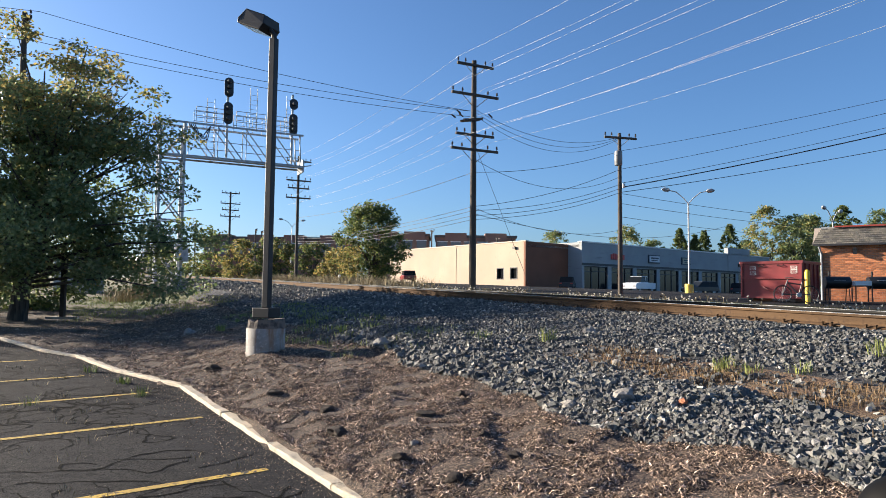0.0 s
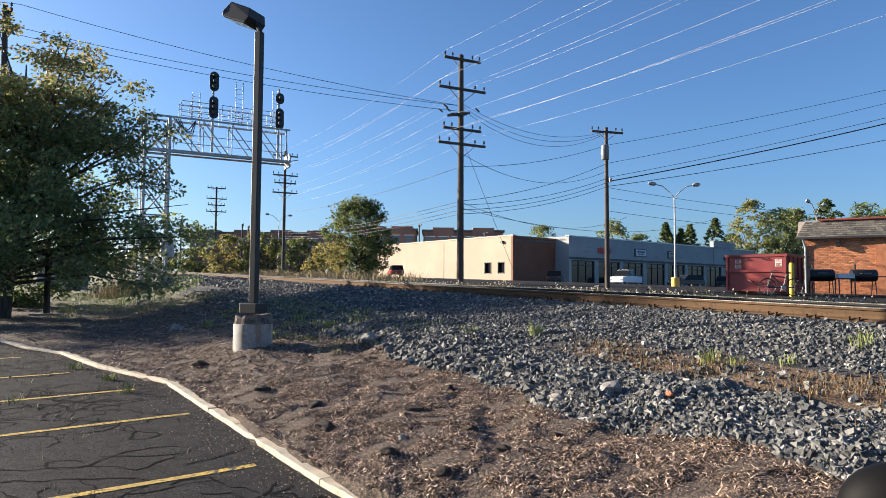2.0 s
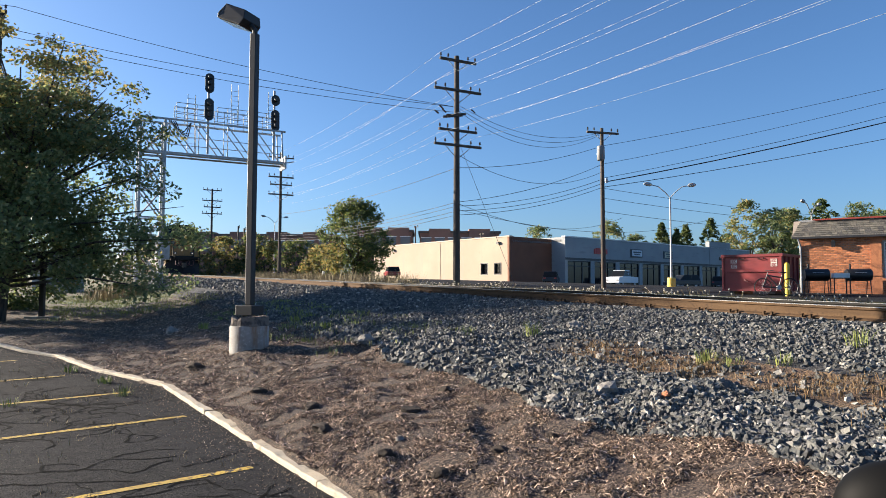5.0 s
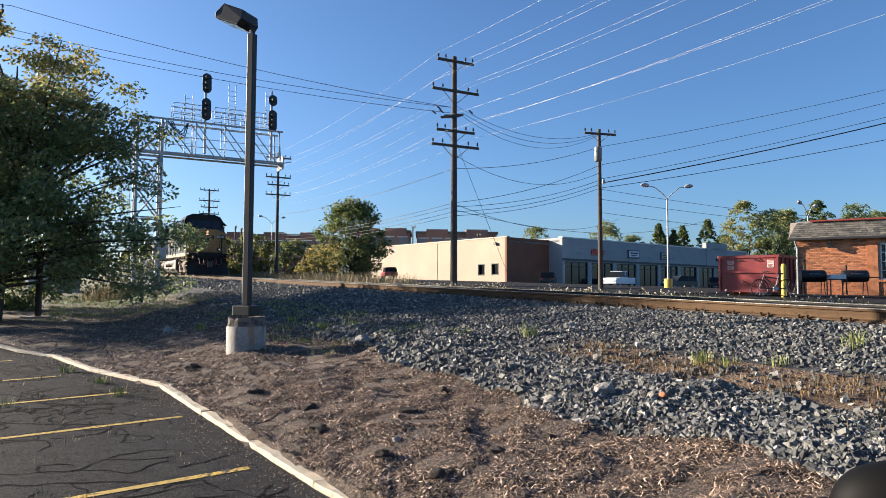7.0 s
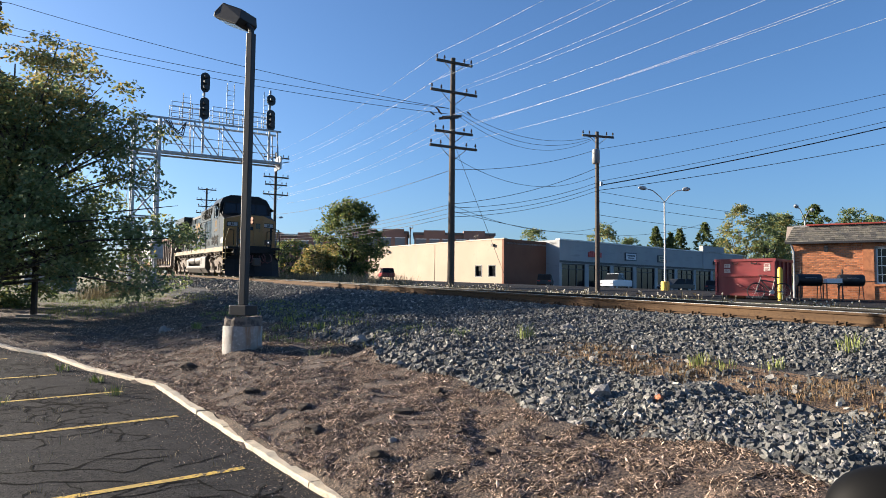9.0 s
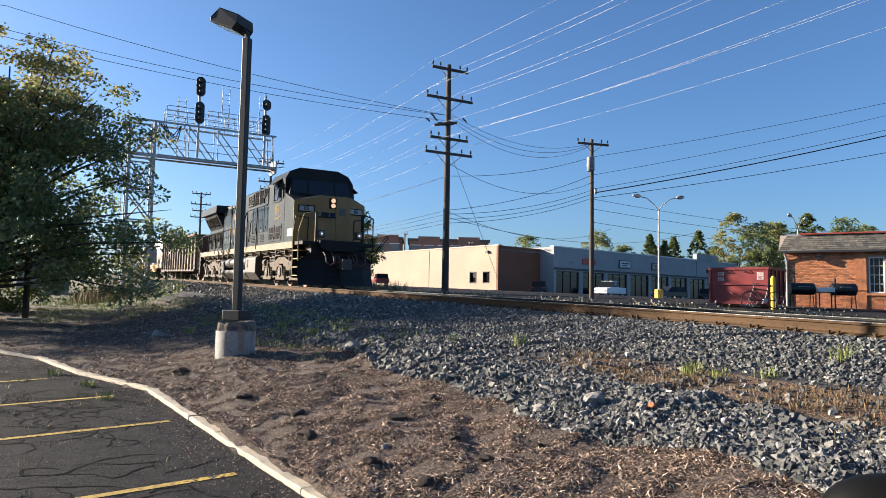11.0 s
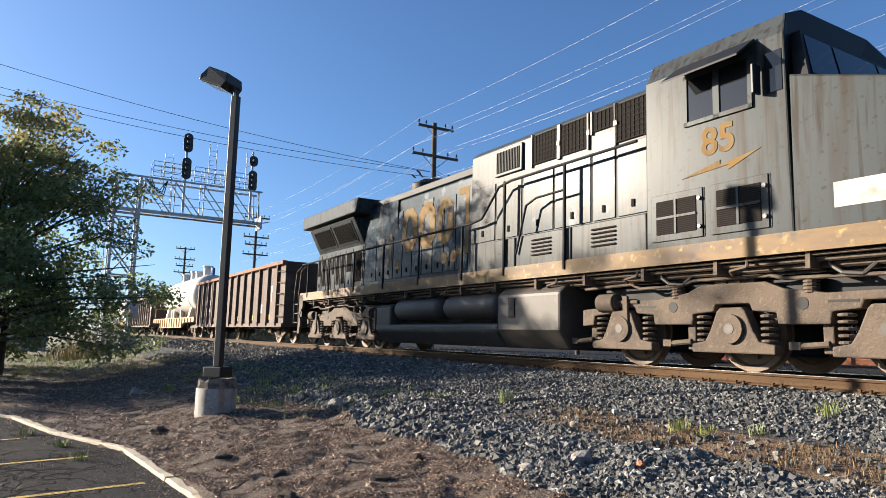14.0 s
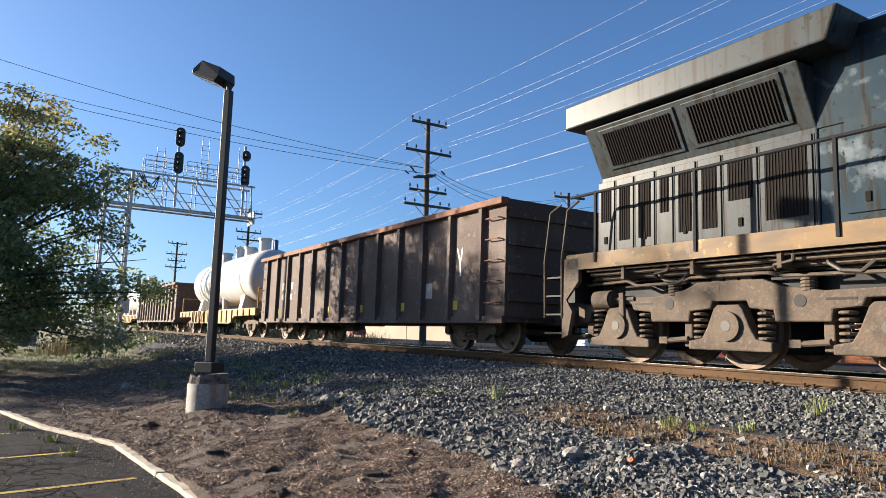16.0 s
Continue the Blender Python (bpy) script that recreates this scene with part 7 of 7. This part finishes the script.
def bicycle():
    t = empty("bicycle", pose(14.6, 27.0, 1.36, 0, 0, 176), "dark city bicycle leaning beside the container", "bicycle")
    r = 0.34
    for x in (0, 1.05):
        m = M()
        for k in range(24):
            a, b = 2 * math.pi * k / 24, 2 * math.pi * (k + 1) / 24
            m.tube((x + r * math.cos(a), 0, r + r * math.sin(a)), (x + r * math.cos(b), 0, r + r * math.sin(b)), 0.024, 5)
        w = part("wheel", m, BLACK, t)
        sp = M()
        for k in range(12):
            a = 2 * math.pi * k / 12
            sp.tube((x, 0, r), (x + r * math.cos(a), 0, r + r * math.sin(a)), 0.004, 4)
        part("spokes", sp, GALV, w)
    part("frame", M().path([(0, 0, r), (0.42, 0, 0.32), (1.05, 0, r)], 0.024, 6).path([(0.42, 0, 0.32), (0.28, 0, 0.86)], 0.026, 6).path([(0.32, 0, 0.72), (0.85, 0, 0.8), (0.42, 0, 0.32)], 0.026, 6).path([(1.05, 0, r), (0.84, 0, 0.92)], 0.024, 6).path([(0, 0, r), (0.32, 0, 0.72)], 0.012, 6), DARKFRAME, t)
    part("saddle", M().prism([(0.14, 0.88), (0.4, 0.9), (0.4, 0.93), (0.14, 0.95)], -0.07, 0.07), BLACK, t, bevel=0.01)
    part("handlebar", M().path([(0.72, -0.28, 0.98), (0.84, -0.2, 1.0), (0.84, 0.2, 1.0), (0.72, 0.28, 0.98)], 0.014, 6), BLACK, t)
    part("crank", M().tube((0.42, -0.05, 0.32), (0.42, 0.05, 0.32), 0.09, 14).path([(0.42, -0.08, 0.32), (0.5, -0.08, 0.18)], 0.012, 5), GALV, t)


bicycle()
tb = empty("bollard", pose(14.62, 27.2, 1.34), "yellow painted steel bollard", "bollard")
part("post", M().lathe([(0.1, -0.2), (0.1, 1.25), (0.07, 1.33), (0.02, 1.36)], 14), material("bollard_yellow", (0.6, 0.42, 0.03), 0.5, vary=[(6, (0.45, 0.3, 0.04), 0.5, 0.7)]), tb, smooth=40)


def barrel_grill(x, y, yaw):
    t = empty("barrel_grill", pose(x, y, 1.4, 0, 0, yaw), "black barrel barbecue grill on thin legs", "grill", "barrel grills")
    part("barrel", M().lathe([(0.05, 0), (0.25, 0.01), (0.27, 0.04), (0.27, 1.0), (0.25, 1.03), (0.05, 1.04)], 20, Matrix.Translation((0, 0, 0.85)) @ pose(0, 0, 0, 0, 90, 0)), BLACK, t, smooth=40)
    for px in (0.1, 0.94):
        for s in (-1, 1):
            part("leg", M().tube((px, s * 0.28, 0), (px, s * 0.14, 0.7), 0.02, 6), BLACK, t)
    part("handle", M().path([(0.3, -0.28, 0.95), (0.3, -0.33, 0.95), (0.75, -0.33, 0.95), (0.75, -0.28, 0.95)], 0.012, 5), GALV, t)
    part("side_shelf", M().box(1.06, 1.5, -0.2, 0.2, 0.78, 0.82), TIE, t)
    part("chimney", M().tube((0.2, 0.05, 1.1), (0.2, 0.05, 1.35), 0.04, 8), BLACK, t)


barrel_grill(17.1, 30.4, -12)
barrel_grill(18.85, 30.1, -12)
tb = empty("camp_table", pose(17.95, 29.55, 1.4, 0, 0, -10), "small table with a pale box on it", "table")
part("tabletop", M().box(0, 0.75, 0, 0.5, 0.68, 0.72), TIE, tb)
for px in (0.05, 0.7):
    for py in (0.05, 0.45):
        part("leg", M().box(px - 0.02, px + 0.02, py - 0.02, py + 0.02, 0, 0.68), BLACK, tb)
bx = empty("cardboard_box", pose(18.0, 29.57, 2.12, 0, 0, -10), "pale cardboard box on the small table", "box")
part("carton", M().box(0, 0.65, 0, 0.4, 0, 0.2), WHITE, bx, bevel=0.01)

# ---- parked vehicles ----
CAR_GLASS = material("car_glass", (0.012, 0.014, 0.016), 0.25, spec=0.12)
LAMP_RED = material("lamp_red", (0.4, 0.03, 0.02), 0.3)


def vehicle(name, m, paint, label, cat, prof, cabin, wheels, width=1.85, group="parked vehicles"):
    t = empty(name, m, label, cat, group)
    body = part("body", M().prism(prof, 0, width), paint, t, bevel=0.05)
    n = len(cabin)
    cm = M()
    vs = [(a, 0.06 + (0.12 if z > cabin[0][1] + 0.2 else 0), z) for a, z in cabin] + [(a, width - 0.06 - (0.12 if z > cabin[0][1] + 0.2 else 0), z) for a, z in cabin]
    cm.add(vs, [(i, (i + 1) % n, n + (i + 1) % n, n + i) for i in range(n)] + [tuple(range(n))[::-1], tuple(range(n, 2 * n))])
    cb = part("cabin", cm, CAR_GLASS, t, "dark car glazing")
    xs_, zt = [p[0] for p in cabin], max(p[1] for p in cabin)
    tops = [p[0] for p in cabin if p[1] > zt - 0.05]
    part("roof", M().box(min(tops), max(tops), 0.16, width - 0.16, zt - 0.02, zt + 0.05), paint, t, bevel=0.03)
    mid = (min(tops) + max(tops)) / 2
    part("pillar", M().box(mid - 0.05, mid + 0.05, 0.1, width - 0.1, cabin[0][1], zt), paint, cb)
    for x in wheels:
        for y in (0.02, width - 0.22):
            w = part("wheel", M().tube((x, y, 0.36), (x, y + 0.2, 0.36), 0.36, 18), BLACK, t)
            part("rim", M().tube((x, y - 0.005, 0.36), (x, y + 0.205, 0.36), 0.22, 12), GALV, w)
    for x in (prof[0][0], max(p[0] for p in prof)):
        for y in (0.1, width - 0.4):
            part("lamp", M().box(x - 0.03, x + 0.03, y, y + 0.3, 0.75, 0.9), LAMP_RED if x < 1 else GALV, t)
    return t


WHITE_CAR = material("white_car_paint", (0.72, 0.73, 0.75), 0.25)
DARK_CAR = material("dark_car_paint", (0.03, 0.035, 0.045), 0.2)
RED_CAR = material("red_car_paint", (0.3, 0.03, 0.03), 0.3)
TRUCK_P = [(0, 0.5), (0, 1.25), (2.1, 1.27), (2.15, 1.3), (4.2, 1.28), (5.5, 1.16), (5.6, 0.9), (5.6, 0.5)]
TRUCK_C = [(2.0, 1.28), (2.1, 1.98), (3.6, 1.98), (4.3, 1.28)]
CAR_P = [(0, 0.4), (0, 0.95), (0.6, 1.02), (3.6, 1.0), (4.5, 0.85), (4.6, 0.6), (4.55, 0.4)]
SUV_C = [(0.1, 1.0), (0.35, 1.6), (2.6, 1.62), (3.4, 1.0)]
vehicle("pickup_truck", pose(24.8, 84.7, ground_z(24.8, 84.7) + 0.06, 0, 0, 230), WHITE_CAR, "white pickup truck parked before the shops", "truck", TRUCK_P, TRUCK_C, (1.1, 4.5))
vehicle("parked_car", pose(34.7, 88.3, ground_z(34.7, 88.3) + 0.06, 0, 0, 200), DARK_CAR, "dark car parked before the shops", "car", CAR_P, SUV_C, (0.85, 3.7))
vehicle("parked_car", pose(42.6, 96, ground_z(42.6, 96) + 0.06, 0, 0, 60), DARK_CAR, "dark car parked before the shops", "car", CAR_P, SUV_C, (0.85, 3.7))
vehicle("parked_car", pose(16.4, 85, ground_z(16.4, 85) + 0.06, 0, 0, 75), DARK_CAR, "dark car parked at the terracotta wall", "car", CAR_P, SUV_C, (0.85, 3.7))
vehicle("parked_car", pose(-3.7, 96, ground_z(-3.7, 96) + 0.06, 0, 0, 100), RED_CAR, "red car parked beside the cream building", "car", CAR_P, SUV_C, (0.85, 3.7))

# marker post and sign posts
mp = empty("marker_post", pose(-8.2, 54, ground_z(-8.2, 54)), "white marker post beyond the rails", "post")
part("post", M().lathe([(0.1, -0.2), (0.1, 0.85), (0.06, 0.92)], 10), WHITE, mp)
sp = empty("sign_post", pose(-13.6, 19.2, 0.4, 0, 2, 0), "thin pale timber post at the kerb end", "post")
part("post", M().box(-0.04, 0.04, -0.04, 0.04, -0.3, 2.0), material("pale_timber", (0.45, 0.38, 0.28), 0.9), sp)
gp = empty("steel_post", pose(-12.6, 22.6, 0.55), "dark steel post on a concrete pad under the tree", "post")
part("post", M().box(-0.07, 0.07, -0.07, 0.07, 0.1, 2.2), BRONZE, gp)
part("pad", M().box(-0.4, 0.4, -0.3, 0.3, -0.2, 0.12), CONCRETE, gp)
hut = empty("relay_hut", pose(-27.5, 48, 1.5, 0, 0, 27), "pale grey trackside relay hut behind the shrub", "hut")
part("wall", M().box(0, 3.2, 0, 2.4, -0.3, 2.5), GREY_RENDER, hut)
part("roof", M().box(-0.15, 3.35, -0.15, 2.55, 2.5, 2.65), WHITE, hut)
part("door", M().box(1.1, 2.0, -0.03, 0, 0, 2.0), GALV, hut)

# wing mirror of the car from which the view is taken
mir = empty("wing_mirror", pose(0.566, 0.738, 1.366, 0, 0, -30), "black plastic car wing mirror", "car mirror")
b = bmesh.new()
bmesh.ops.create_uvsphere(b, u_segments=32, v_segments=16, radius=1)
for v in b.verts:
    v.co = Vector((math.copysign(abs(v.co.x) ** 0.7, v.co.x) * 0.11, v.co.y * 0.05, math.copysign(abs(v.co.z) ** 0.8, v.co.z) * 0.075))
me = bpy.data.meshes.new("housing")
b.to_mesh(me)
b.free()
me.materials.append(material("mirror_plastic", (0.005, 0.005, 0.005), 0.6, spec=0.08))
me.shade_smooth()
hs_ = new("housing", me)
hs_.parent = mir
part("mirror_arm", M().box(0.08, 0.3, -0.03, 0.03, -0.06, -0.02), BLACK, mir)
part("mirror_glass", M().box(-0.07, 0.07, 0.046, 0.053, -0.04, 0.04), BLACK, mir)


# ---- movement: seconds and metres of the nose along the track ----
RUN = [(0.0, -107.5), (1.0, -99.8), (2.0, -92.2), (3.0, -84.7), (4.0, -77.2), (5.0, -69.7), (6.0, -62.2), (7.0, -54.85), (8.0, -47.1), (9.0, -39.8), (10.0, -32.6), (11.0, -25.6), (12.0, -18.35),
       (12.5, -14.54), (13.0, -10.8), (13.5, -7.12), (14.0, -3.55), (14.5, 0.0), (15.0, 3.5), (15.5, 7.0), (16.0, 10.5)]


def run_at(t):
    for (a, sa), (b, sb) in zip(RUN, RUN[1:]):
        if a <= t <= b:
            return sa + (sb - sa) * (t - a) / (b - a)


# ---- the far side of the street, at its true distance ----
def set_back(ob, k):
    e = Matrix.Translation((0, 0, EYE))
    ob.matrix_basis = e @ Matrix.Scale(k, 4) @ e.inverted() @ ob.matrix_basis


for ob in list(bpy.data.objects):
    base = ob.name.split(".")[0]
    if ob.parent is None and base in ("warehouse", "corner_shop_wall", "shop_row", "shop_sign", "fir_tree", "far_tree"):
        set_back(ob, 1.55)


def motions():
    for car, back in TRAIN:
        walk(car, [(t, TRACK @ Matrix.Translation((s + back, 0, 0))) for t, s in RUN])
    for ws_, x, r in wheelsets:
        walk(ws_, [(k / 10, Matrix.Translation((x, 0, r)) @ Matrix.Rotation((run_at(k / 10) - RUN[0][1]) / r, 4, "Y")) for k in range(161)])


motions()
